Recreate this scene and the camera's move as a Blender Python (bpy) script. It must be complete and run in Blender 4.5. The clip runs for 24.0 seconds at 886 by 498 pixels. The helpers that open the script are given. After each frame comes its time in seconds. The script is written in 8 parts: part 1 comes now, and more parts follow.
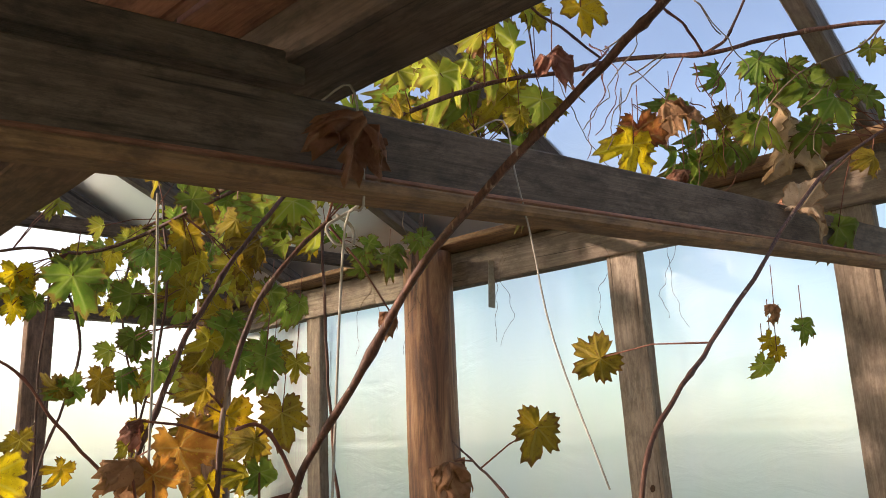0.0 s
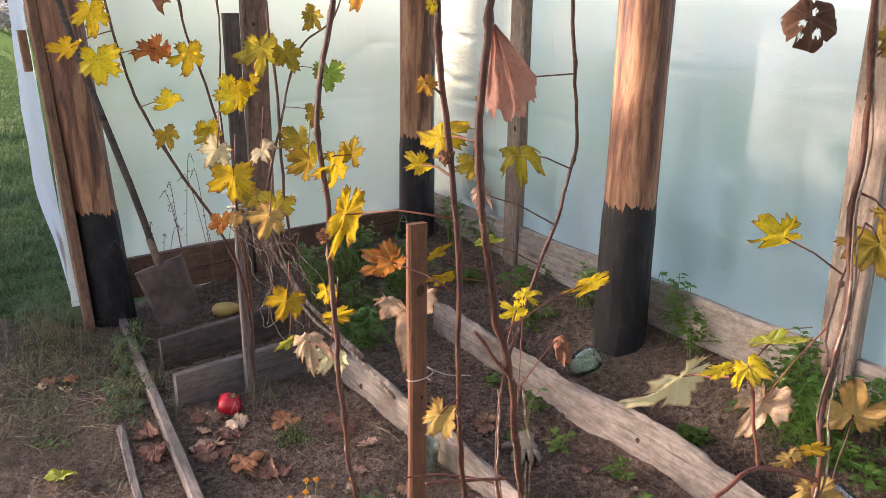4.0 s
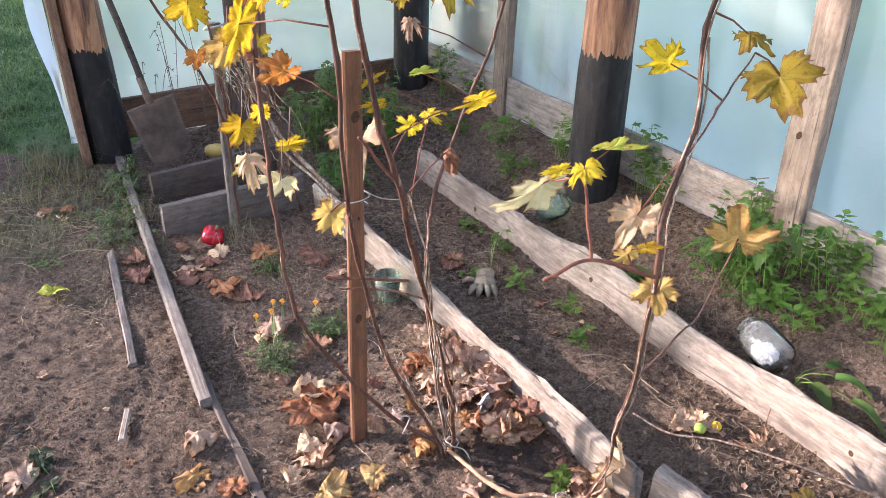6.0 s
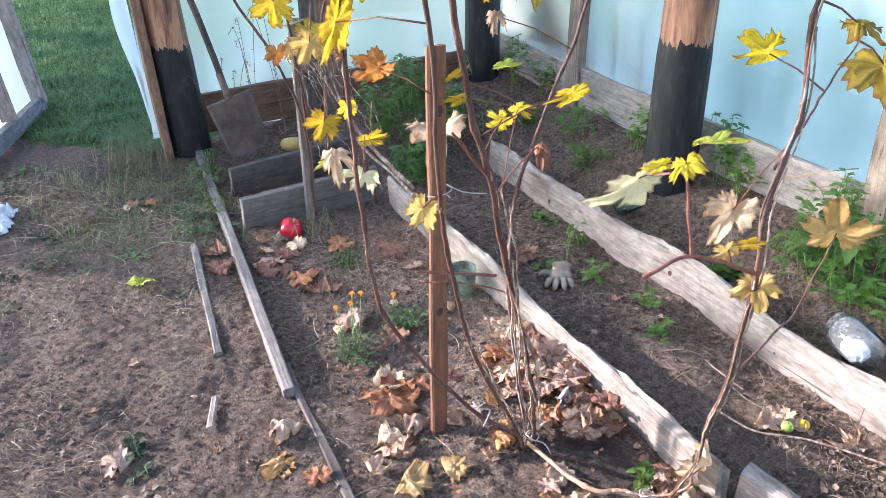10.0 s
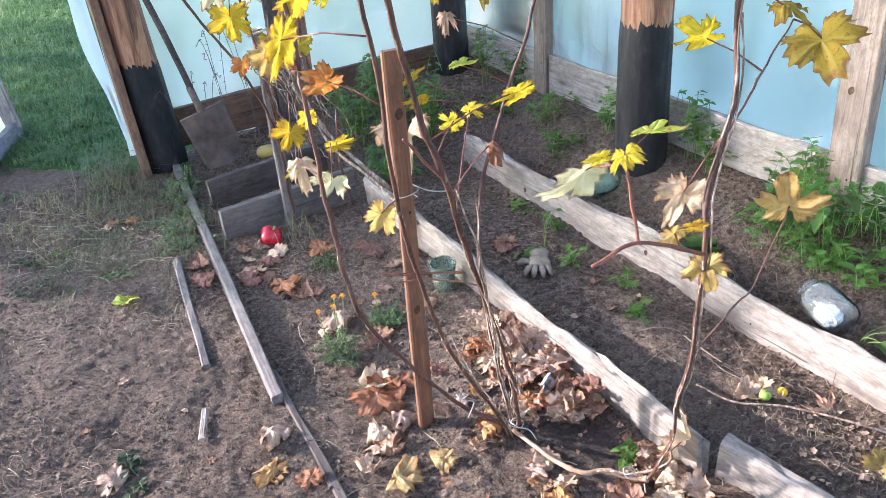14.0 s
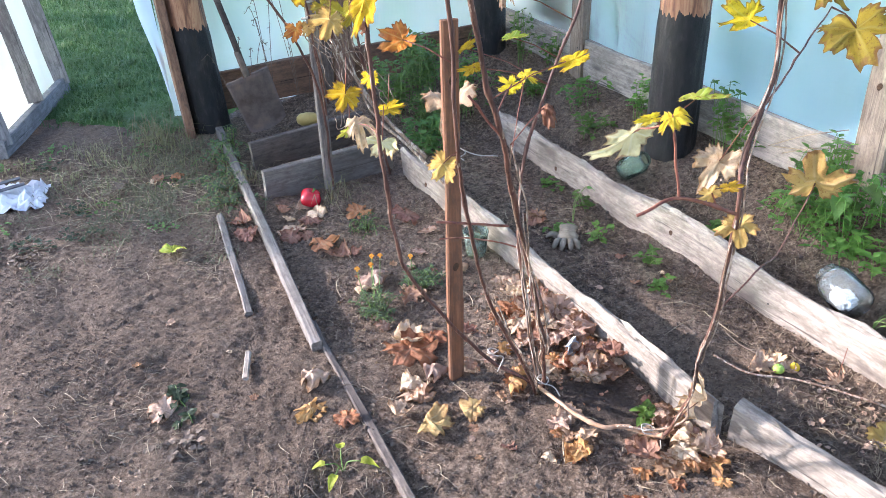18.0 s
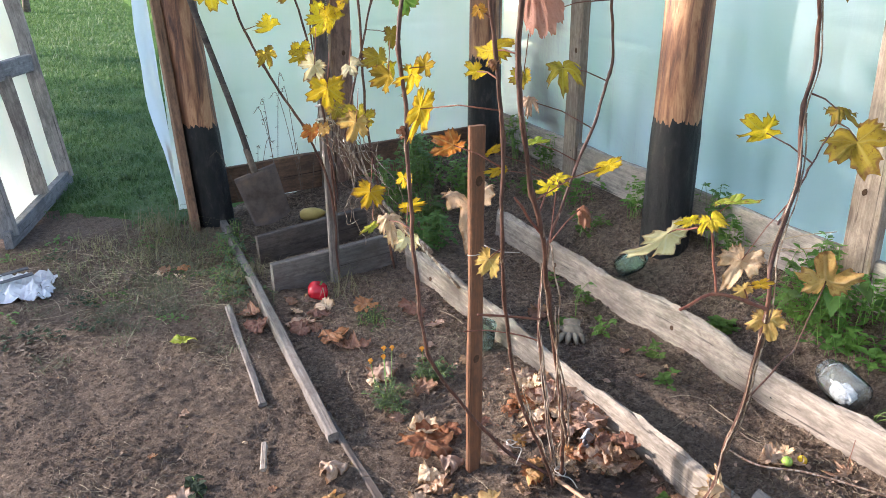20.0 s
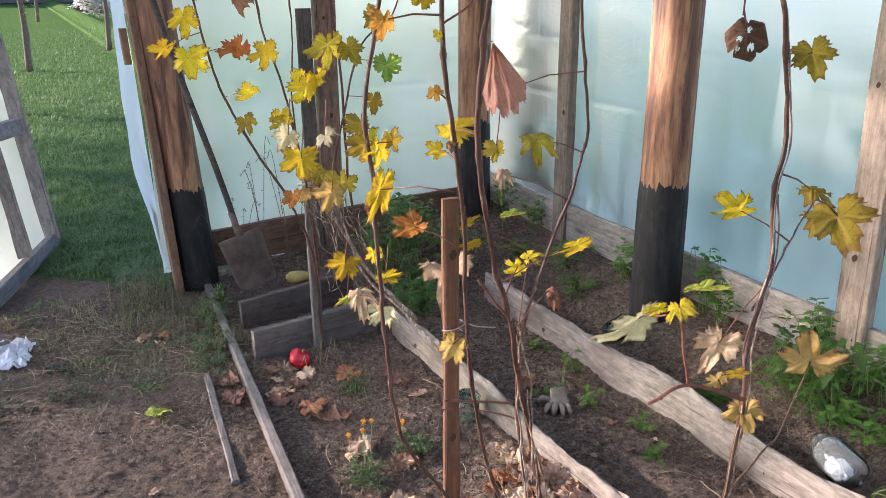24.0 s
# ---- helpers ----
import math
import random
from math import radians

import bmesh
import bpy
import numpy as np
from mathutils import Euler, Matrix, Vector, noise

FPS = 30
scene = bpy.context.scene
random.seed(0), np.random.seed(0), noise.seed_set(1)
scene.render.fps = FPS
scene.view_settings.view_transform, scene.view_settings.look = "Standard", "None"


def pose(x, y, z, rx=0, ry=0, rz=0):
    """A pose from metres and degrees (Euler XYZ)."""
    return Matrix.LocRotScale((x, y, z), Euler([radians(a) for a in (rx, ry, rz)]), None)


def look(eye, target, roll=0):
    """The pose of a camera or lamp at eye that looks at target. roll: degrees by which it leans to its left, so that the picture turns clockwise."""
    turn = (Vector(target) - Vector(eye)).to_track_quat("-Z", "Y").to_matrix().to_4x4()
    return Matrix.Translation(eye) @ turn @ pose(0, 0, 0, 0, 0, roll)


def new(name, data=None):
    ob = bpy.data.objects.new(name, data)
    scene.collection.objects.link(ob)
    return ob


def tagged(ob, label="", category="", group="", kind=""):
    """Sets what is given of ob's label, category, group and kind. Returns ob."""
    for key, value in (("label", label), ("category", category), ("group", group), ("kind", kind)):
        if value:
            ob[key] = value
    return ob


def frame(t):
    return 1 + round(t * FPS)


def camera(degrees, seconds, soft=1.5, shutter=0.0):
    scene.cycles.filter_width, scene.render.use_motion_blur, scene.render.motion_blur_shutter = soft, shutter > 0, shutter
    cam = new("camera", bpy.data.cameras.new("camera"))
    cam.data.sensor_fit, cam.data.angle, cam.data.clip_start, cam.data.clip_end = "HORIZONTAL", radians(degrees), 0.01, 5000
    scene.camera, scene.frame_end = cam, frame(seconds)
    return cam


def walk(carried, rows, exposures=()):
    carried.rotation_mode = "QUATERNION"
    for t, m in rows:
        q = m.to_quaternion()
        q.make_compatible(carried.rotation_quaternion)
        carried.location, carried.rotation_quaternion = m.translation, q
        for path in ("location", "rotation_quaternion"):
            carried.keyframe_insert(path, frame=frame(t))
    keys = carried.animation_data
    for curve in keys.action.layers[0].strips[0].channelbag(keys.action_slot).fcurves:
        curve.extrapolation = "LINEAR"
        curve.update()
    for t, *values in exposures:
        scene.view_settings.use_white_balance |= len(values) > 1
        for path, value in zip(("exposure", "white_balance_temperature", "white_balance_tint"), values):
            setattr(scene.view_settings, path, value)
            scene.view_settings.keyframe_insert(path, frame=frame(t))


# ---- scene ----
cam = camera(57.9, 24.0, soft=0.55)
PATH = [
    (0, (-0.01, 0.007, 1.771), (1.409, 1.338, 2.235), -2.1),
    (0.2, (-0.031, 0.034, 1.723), (1.326, 1.458, 2.087), -2.5),
    (0.5, (-0.064, 0.055, 1.677), (1.199, 1.588, 1.909), -1.8),
    (1, (-0.093, 0.05, 1.631), (1.048, 1.69, 1.709), -1.1),
    (1.5, (-0.076, 0.082, 1.599), (1.038, 1.742, 1.539), 0.1),
    (1.6, (-0.085, 0.071, 1.609), (1.039, 1.723, 1.516), 0.0),
    (2, (-0.049, 0.085, 1.586), (1.053, 1.743, 1.394), 0.4),
    (2.2, (-0.062, 0.095, 1.577), (1.049, 1.739, 1.323), 0.5),
    (2.5, (-0.042, 0.113, 1.553), (1.049, 1.751, 1.198), 0.7),
    (2.8, (-0.067, 0.121, 1.535), (1.029, 1.736, 1.101), 0.4),
    (3, (-0.065, 0.123, 1.523), (1.024, 1.728, 1.036), 1.1),
    (3.5, (-0.047, 0.087, 1.455), (1.018, 1.689, 0.908), 1.1),
    (5.5, (0.045, -0.067, 1.425), (1.034, 1.453, 0.582), 2.8),
    (6, (0.081, -0.167, 1.408), (1.009, 1.351, 0.496), 2.2),
    (6.5, (0.088, -0.231, 1.4), (0.959, 1.298, 0.45), 1.4),
    (7, (0.088, -0.257, 1.407), (0.926, 1.287, 0.452), 0.8),
    (7.5, (0.078, -0.273, 1.409), (0.896, 1.284, 0.458), 0.4),
    (8, (0.072, -0.282, 1.405), (0.892, 1.277, 0.459), 0.4),
    (8.5, (0.068, -0.273, 1.408), (0.881, 1.293, 0.466), 0.4),
    (9, (0.057, -0.258, 1.413), (0.847, 1.322, 0.475), 0.5),
    (9.5, (0.053, -0.205, 1.414), (0.824, 1.386, 0.479), 0.2),
    (11.5, (-0.001, -0.042, 1.425), (0.872, 1.485, 0.473), -1.1),
    (12, (0.016, -0.081, 1.442), (0.889, 1.44, 0.479), -1.0),
    (12.5, (0.046, -0.144, 1.441), (0.887, 1.399, 0.485), -1.7),
    (13, (0.071, -0.19, 1.45), (0.886, 1.362, 0.488), -3.1),
    (13.5, (0.085, -0.204, 1.449), (0.887, 1.354, 0.486), -4.0),
    (14, (0.077, -0.19, 1.444), (0.873, 1.377, 0.488), -4.1),
    (14.5, (0.051, -0.169, 1.433), (0.846, 1.397, 0.476), -3.4),
    (15, (0.033, -0.146, 1.421), (0.82, 1.411, 0.443), -2.5),
    (15.5, (0.025, -0.135, 1.43), (0.812, 1.419, 0.448), -2.3),
    (16, (0.032, -0.146, 1.447), (0.819, 1.411, 0.468), -2.3),
    (16.5, (0.034, -0.177, 1.446), (0.83, 1.385, 0.483), -2.2),
    (17, (0.05, -0.243, 1.426), (0.828, 1.321, 0.452), -2.3),
    (17.5, (0.016, -0.273, 1.44), (0.764, 1.287, 0.437), -1.7),
    (19.5, (-0.211, -0.3, 1.462), (0.64, 1.315, 0.644), 0.2),
    (20, (-0.206, -0.293, 1.485), (0.662, 1.335, 0.713), 0.3),
    (20.5, (-0.193, -0.299, 1.49), (0.693, 1.338, 0.759), 0.9),
    (21, (-0.16, -0.294, 1.491), (0.754, 1.336, 0.777), 1.1),
    (21.5, (-0.136, -0.282, 1.499), (0.793, 1.345, 0.798), 1.3),
    (22, (-0.103, -0.262, 1.504), (0.828, 1.369, 0.814), 1.2),
    (22.5, (-0.066, -0.242, 1.506), (0.865, 1.389, 0.819), 0.7),
    (23, (-0.052, -0.234, 1.516), (0.861, 1.408, 0.831), 0.3),
    (23.5, (-0.059, -0.241, 1.52), (0.822, 1.425, 0.85), -0.0),
    (24, (-0.107, -0.26, 1.518), (0.777, 1.411, 0.866), -0.0),
]
walk(cam, [(t, look(eye, target, roll)) for t, eye, target, roll in PATH],
     [(0.0, 1.20, 7400, 25), (0.5, 0.86, 7400, 24), (1.0, 0.66, 7250, 27), (2.0, 0.86, 7850, 33), (3.0, 1.36, 7350, 36), (5.5, 2.26, 6400, 31), (7.0, 2.52, 5900, 27), (12.0, 2.61, 5560, 22), (17.5, 2.62, 5520, 21), (20.0, 2.14, 6050, 20), (22.0, 1.98, 6280, 28), (24.0, 1.93, 6150, 26)])

# ---- light ----
SUN_FROM = Vector((-0.76, 0.65, 0.31)).normalized()
world = bpy.data.worlds.new("sky")
scene.world = world
world.use_nodes = True
wn = world.node_tree
sky = wn.nodes.new("ShaderNodeTexSky")
sky.sky_type = "NISHITA"
sky.sun_disc = False
sky.sun_elevation = math.asin(SUN_FROM.z)
sky.sun_rotation = math.atan2(SUN_FROM.x, SUN_FROM.y)
sky.air_density, sky.dust_density, sky.ozone_density = 0.9, 0.58, 1.45
wn.links.new(sky.outputs[0], wn.nodes["Background"].inputs[0])
wn.nodes["Background"].inputs[1].default_value = 0.15
sun = new("sun", bpy.data.lights.new("sun", "SUN"))
sun.data.energy, sun.data.angle, sun.data.color = 4.5, radians(1.6), (1.0, 0.90, 0.77)
sun.matrix_world = look(SUN_FROM * 30, (0, 0, 0))


# ---- materials ----
def material(name):
    m = bpy.data.materials.new(name)
    m.use_nodes = True
    return m, m.node_tree, m.node_tree.nodes["Principled BSDF"]


def node(nt, kind, **values):
    n = nt.nodes.new(kind)
    for k, v in values.items():
        n.inputs[k.replace("_", " ")].default_value = v
    return n


def ramp(nt, source, stops):
    r = nt.nodes.new("ShaderNodeValToRGB")
    while len(r.color_ramp.elements) < len(stops):
        r.color_ramp.elements.new(0.5)
    for e, (p, c) in zip(r.color_ramp.elements, stops):
        e.position, e.color = p, (*c, 1)
    nt.links.new(source, r.inputs[0])
    return r.outputs[0]


def mix(nt, factor, a, b, blend="MIX"):
    m = nt.nodes.new("ShaderNodeMix")
    m.data_type, m.blend_type = "RGBA", blend
    for socket, v in ((m.inputs[0], factor), (m.inputs[6], a), (m.inputs[7], b)):
        if isinstance(v, bpy.types.NodeSocket):
            nt.links.new(v, socket)
        else:
            socket.default_value = (*v, 1) if isinstance(v, tuple) else v
    return m.outputs[2]


def coords(nt, scale, what="Object"):
    c = nt.nodes.new("ShaderNodeTexCoord")
    mp = nt.nodes.new("ShaderNodeMapping")
    mp.inputs["Scale"].default_value = scale
    nt.links.new(c.outputs[what], mp.inputs[0])
    return mp.outputs[0]


def noise_tex(nt, vec, scale, detail=6.0, rough=0.6, distort=0.0):
    n = node(nt, "ShaderNodeTexNoise", Scale=scale, Detail=detail, Roughness=rough, Distortion=distort)
    nt.links.new(vec, n.inputs["Vector"])
    return n.outputs["Fac"]


def bump(nt, bsdf, height, strength, distance=0.005):
    b = node(nt, "ShaderNodeBump", Strength=strength, Distance=distance)
    nt.links.new(height, b.inputs["Height"])
    nt.links.new(b.outputs[0], bsdf.inputs["Normal"])


def per_object(nt, low, high):
    o = nt.nodes.new("ShaderNodeObjectInfo")
    r = nt.nodes.new("ShaderNodeMapRange")
    r.inputs["To Min"].default_value, r.inputs["To Max"].default_value = low, high
    nt.links.new(o.outputs["Random"], r.inputs["Value"])
    return r.outputs[0]


def wood(name, dark, light, rough=0.8, stain=(0.1, 0.08, 0.06), stain_amount=0.4, relief=0.5, streak=0.45):
    """Sawn timber: the grain runs along the object's own x."""
    m, nt, b = material(name)
    v = coords(nt, (1.3, 16.0, 16.0))
    grain = noise_tex(nt, v, 4.5, 10, 0.74, 0.5)
    c = ramp(nt, grain, [(0.28, dark), (0.72, light)])
    lines = noise_tex(nt, coords(nt, (0.5, 38.0, 38.0)), 3.0, 4, 0.7)
    c = mix(nt, ramp(nt, lines, [(0.38, (0.55, 0.55, 0.55)), (0.62, (1, 1, 1))]), (0.0, 0.0, 0.0), c)
    c2 = mix(nt, streak, ramp(nt, grain, [(0.28, dark), (0.72, light)]), c)
    blot = noise_tex(nt, coords(nt, (1.5, 3.0, 3.0)), 2.3, 5, 0.6)
    mask = ramp(nt, blot, [(0.5, (0, 0, 0)), (0.72, (stain_amount,) * 3)])
    c3 = mix(nt, mask, c2, stain)
    dirt = noise_tex(nt, coords(nt, (0.45, 1.0, 1.0)), 38, 8, 0.75)
    c3 = mix(nt, ramp(nt, dirt, [(0.45, (0, 0, 0)), (0.63, (0.72, 0.72, 0.72))]), c3, stain)
    crack = noise_tex(nt, coords(nt, (0.9, 30.0, 30.0)), 2.2, 3, 0.5, 0.6)
    c3 = mix(nt, ramp(nt, crack, [(0.30, (0.85, 0.85, 0.85)), (0.36, (0, 0, 0))]), c3, tuple(0.4 * q for q in stain))
    vo = node(nt, "ShaderNodeTexVoronoi", Scale=1.0)
    nt.links.new(coords(nt, (2.6, 9.0, 9.0)), vo.inputs["Vector"])
    knot = ramp(nt, vo.outputs["Distance"], [(0.07, (0.85, 0.85, 0.85)), (0.13, (0.25, 0.25, 0.25)), (0.2, (0, 0, 0))])
    c3 = mix(nt, knot, c3, tuple(0.45 * q for q in dark))
    tone = node(nt, "ShaderNodeHueSaturation", Saturation=1.0)
    nt.links.new(c3, tone.inputs["Color"])
    nt.links.new(per_object(nt, 0.85, 1.18), tone.inputs["Value"])
    nt.links.new(tone.outputs[0], b.inputs["Base Color"])
    b.inputs["Roughness"].default_value = rough
    b.inputs["Specular IOR Level"].default_value = 0.25
    bump(nt, b, mix(nt, 0.5, ramp(nt, grain, [(0, (0, 0, 0)), (1, (1, 1, 1))]), ramp(nt, lines, [(0.3, (0, 0, 0)), (0.7, (1, 1, 1))])), relief, 0.004)
    return m


WOOD_GREY = wood("weathered_grey_wood", (0.20, 0.17, 0.14), (0.46, 0.40, 0.33), 0.85, (0.12, 0.10, 0.08), 0.5)
WOOD_PALE = wood("pale_sawn_wood", (0.17, 0.138, 0.108), (0.46, 0.385, 0.305), 0.85, (0.115, 0.090, 0.070), 0.95, streak=0.32, relief=0.9)
WOOD_STUD = wood("aged_pine", (0.20, 0.145, 0.105), (0.43, 0.345, 0.26), 0.8, (0.13, 0.092, 0.066), 0.5, streak=0.6)
WOOD_BROWN = wood("brown_pine", (0.14, 0.075, 0.045), (0.27, 0.155, 0.09), 0.8, (0.06, 0.04, 0.03), 0.5)
WOOD_STAKE = wood("stake_pine", (0.14, 0.058, 0.028), (0.265, 0.12, 0.056), 0.8, (0.095, 0.05, 0.03), 0.35)
WOOD_DARK = wood("smoke_dark_timber", (0.066, 0.048, 0.038), (0.215, 0.155, 0.116), 0.75, (0.04, 0.03, 0.025), 0.5)
WOOD_EDGE = wood("orange_pine", (0.22, 0.12, 0.06), (0.42, 0.25, 0.13), 0.75, (0.10, 0.06, 0.04), 0.4)
WOOD_SLATE = wood("silver_grey_wood", (0.13, 0.125, 0.12), (0.30, 0.285, 0.27), 0.85, (0.08, 0.075, 0.07), 0.5)
WOOD_RED = wood("red_brown_board", (0.27, 0.11, 0.065), (0.52, 0.25, 0.155), 0.8, (0.15, 0.072, 0.05), 0.4)
WOOD_ROSE = wood("rose_brown_pine", (0.17, 0.095, 0.065), (0.36, 0.225, 0.155), 0.8, (0.09, 0.058, 0.045), 0.5)
WOOD_WORN = wood("worn_brown_grey_wood", (0.11, 0.092, 0.078), (0.25, 0.212, 0.180), 0.85, (0.08, 0.062, 0.05), 0.6)
WOOD_DAMP = wood("damp_soiled_wood", (0.07, 0.052, 0.04), (0.17, 0.135, 0.11), 0.85, (0.04, 0.03, 0.025), 0.7)


def log_wood():
    m, nt, b = material("peeled_log")
    v = coords(nt, (9.0, 9.0, 0.9))
    streak = noise_tex(nt, v, 2.6, 9, 0.68, 0.7)
    c = ramp(nt, streak, [(0.36, (0.045, 0.018, 0.011)), (0.44, (0.14, 0.060, 0.031)), (0.52, (0.29, 0.132, 0.060)), (0.60, (0.43, 0.23, 0.115)), (0.7, (0.23, 0.10, 0.046))])
    patch = noise_tex(nt, coords(nt, (3.0, 3.0, 1.2)), 2.0, 4, 0.6)
    c = mix(nt, ramp(nt, patch, [(0.45, (0, 0, 0)), (0.7, (0.6, 0.6, 0.6))]), c, (0.17, 0.075, 0.04))
    nt.links.new(c, b.inputs["Base Color"])
    b.inputs["Roughness"].default_value = 0.62
    bump(nt, b, streak, 0.9, 0.008)
    return m


LOG = log_wood()


def speckled(name, stops, scale, rough, relief=0.4, distance=0.004, stretch=(1, 1, 1), what="Object", spec=0.3):
    m, nt, b = material(name)
    f = noise_tex(nt, coords(nt, stretch, what), scale, 8, 0.65)
    nt.links.new(ramp(nt, f, stops), b.inputs["Base Color"])
    b.inputs["Roughness"].default_value = rough
    b.inputs["Specular IOR Level"].default_value = spec
    bump(nt, b, f, relief, distance)
    return m


CHAR = speckled("bitumen_black", [(0.3, (0.006, 0.006, 0.006)), (0.55, (0.017, 0.015, 0.014)), (0.72, (0.055, 0.045, 0.037))], 30, 0.6, 0.9, 0.008, (1, 1, 0.35))


KNOT = speckled("brown_knot", [(0.3, (0.050, 0.028, 0.016)), (0.7, (0.10, 0.058, 0.034))], 120, 0.95, spec=0.05)


def soil():
    m, nt, b = material("dry_soil")
    v = coords(nt, (1, 1, 1))
    big = noise_tex(nt, v, 1.6, 5, 0.6)
    clod = noise_tex(nt, v, 42, 8, 0.75)
    grit = noise_tex(nt, v, 130, 4, 0.7)
    # Dark ends below also paint in the shade of crevices between clods.
    c = ramp(nt, clod, [(0.37, (0.034, 0.023, 0.0155)), (0.5, (0.158, 0.108, 0.073)), (0.64, (0.315, 0.226, 0.157))])
    c = mix(nt, ramp(nt, big, [(0.40, (0.0, 0.0, 0.0)), (0.62, (0.5, 0.5, 0.5))]), c, (0.22, 0.157, 0.112), "MIX")
    c = mix(nt, ramp(nt, grit, [(0.57, (0, 0, 0)), (0.67, (0.75, 0.75, 0.75))]), c, (0.39, 0.315, 0.24))
    c = mix(nt, ramp(nt, grit, [(0.33, (0.85, 0.85, 0.85)), (0.44, (0, 0, 0))]), c, (0.030, 0.023, 0.018))
    side = nt.nodes.new("ShaderNodeSeparateXYZ")
    nt.links.new(v, side.inputs[0])
    # Soil mixed darker on the path side, ragged by noise, fading towards the beds.
    path_tone = nt.nodes.new("ShaderNodeMath")
    path_tone.operation = "MULTIPLY_ADD"
    path_tone.inputs[1].default_value = 0.7
    nt.links.new(noise_tex(nt, v, 2.6, 5, 0.65), path_tone.inputs[0])
    nt.links.new(side.outputs[0], path_tone.inputs[2])
    c = mix(nt, ramp(nt, path_tone.outputs[0], [(0.62, (0.42, 0.42, 0.42)), (0.86, (0, 0, 0))]), c, (0.092, 0.067, 0.049))
    dist = nt.nodes.new("ShaderNodeVectorMath")
    dist.operation = "DISTANCE"
    nt.links.new(coords(nt, (1.0, 0.8, 0.0)), dist.inputs[0])
    dist.inputs[1].default_value = (1.05, 0.83, 0.0)
    wet = nt.nodes.new("ShaderNodeMath")
    wet.operation = "MULTIPLY_ADD"
    wet.inputs[1].default_value = 0.16
    nt.links.new(noise_tex(nt, v, 9, 5, 0.6), wet.inputs[0])
    nt.links.new(dist.outputs["Value"], wet.inputs[2])
    c = mix(nt, ramp(nt, wet.outputs[0], [(0.14, (0.75, 0.75, 0.75)), (0.22, (0, 0, 0))]), c, (0.045, 0.037, 0.033))
    nt.links.new(c, b.inputs["Base Color"])
    b.inputs["Roughness"].default_value = 0.95
    b.inputs["Specular IOR Level"].default_value = 0.15
    h = mix(nt, 0.35, ramp(nt, clod, [(0.2, (0, 0, 0)), (0.8, (1, 1, 1))]), ramp(nt, grit, [(0.2, (0, 0, 0)), (0.8, (1, 1, 1))]))
    bump(nt, b, h, 1.0, 0.024)
    return m


def turf():
    m, nt, b = material("turf")
    v = coords(nt, (1, 1, 1))
    c = ramp(nt, noise_tex(nt, v, 9, 8, 0.75), [(0.3, (0.040, 0.075, 0.024)), (0.55, (0.078, 0.135, 0.042)), (0.8, (0.125, 0.185, 0.062))])
    c = mix(nt, ramp(nt, noise_tex(nt, v, 0.7, 4, 0.6), [(0.5, (0, 0, 0)), (0.7, (0.5, 0.5, 0.5))]), c, (0.09, 0.135, 0.032))
    nt.links.new(c, b.inputs["Base Color"])
    b.inputs["Roughness"].default_value = 0.9
    b.inputs["Specular IOR Level"].default_value = 0.0
    bump(nt, b, noise_tex(nt, v, 60, 6, 0.7), 0.8, 0.03)
    return m


SOIL, TURF = soil(), turf()
# Unseen pale ground, added to brighten the horizon band behind the east film.
PALE_GROUND = speckled("pale_stubble_field", [(0.3, (0.20, 0.20, 0.165)), (0.7, (0.32, 0.315, 0.27))], 1.5, 0.95, 0.3, 0.03)


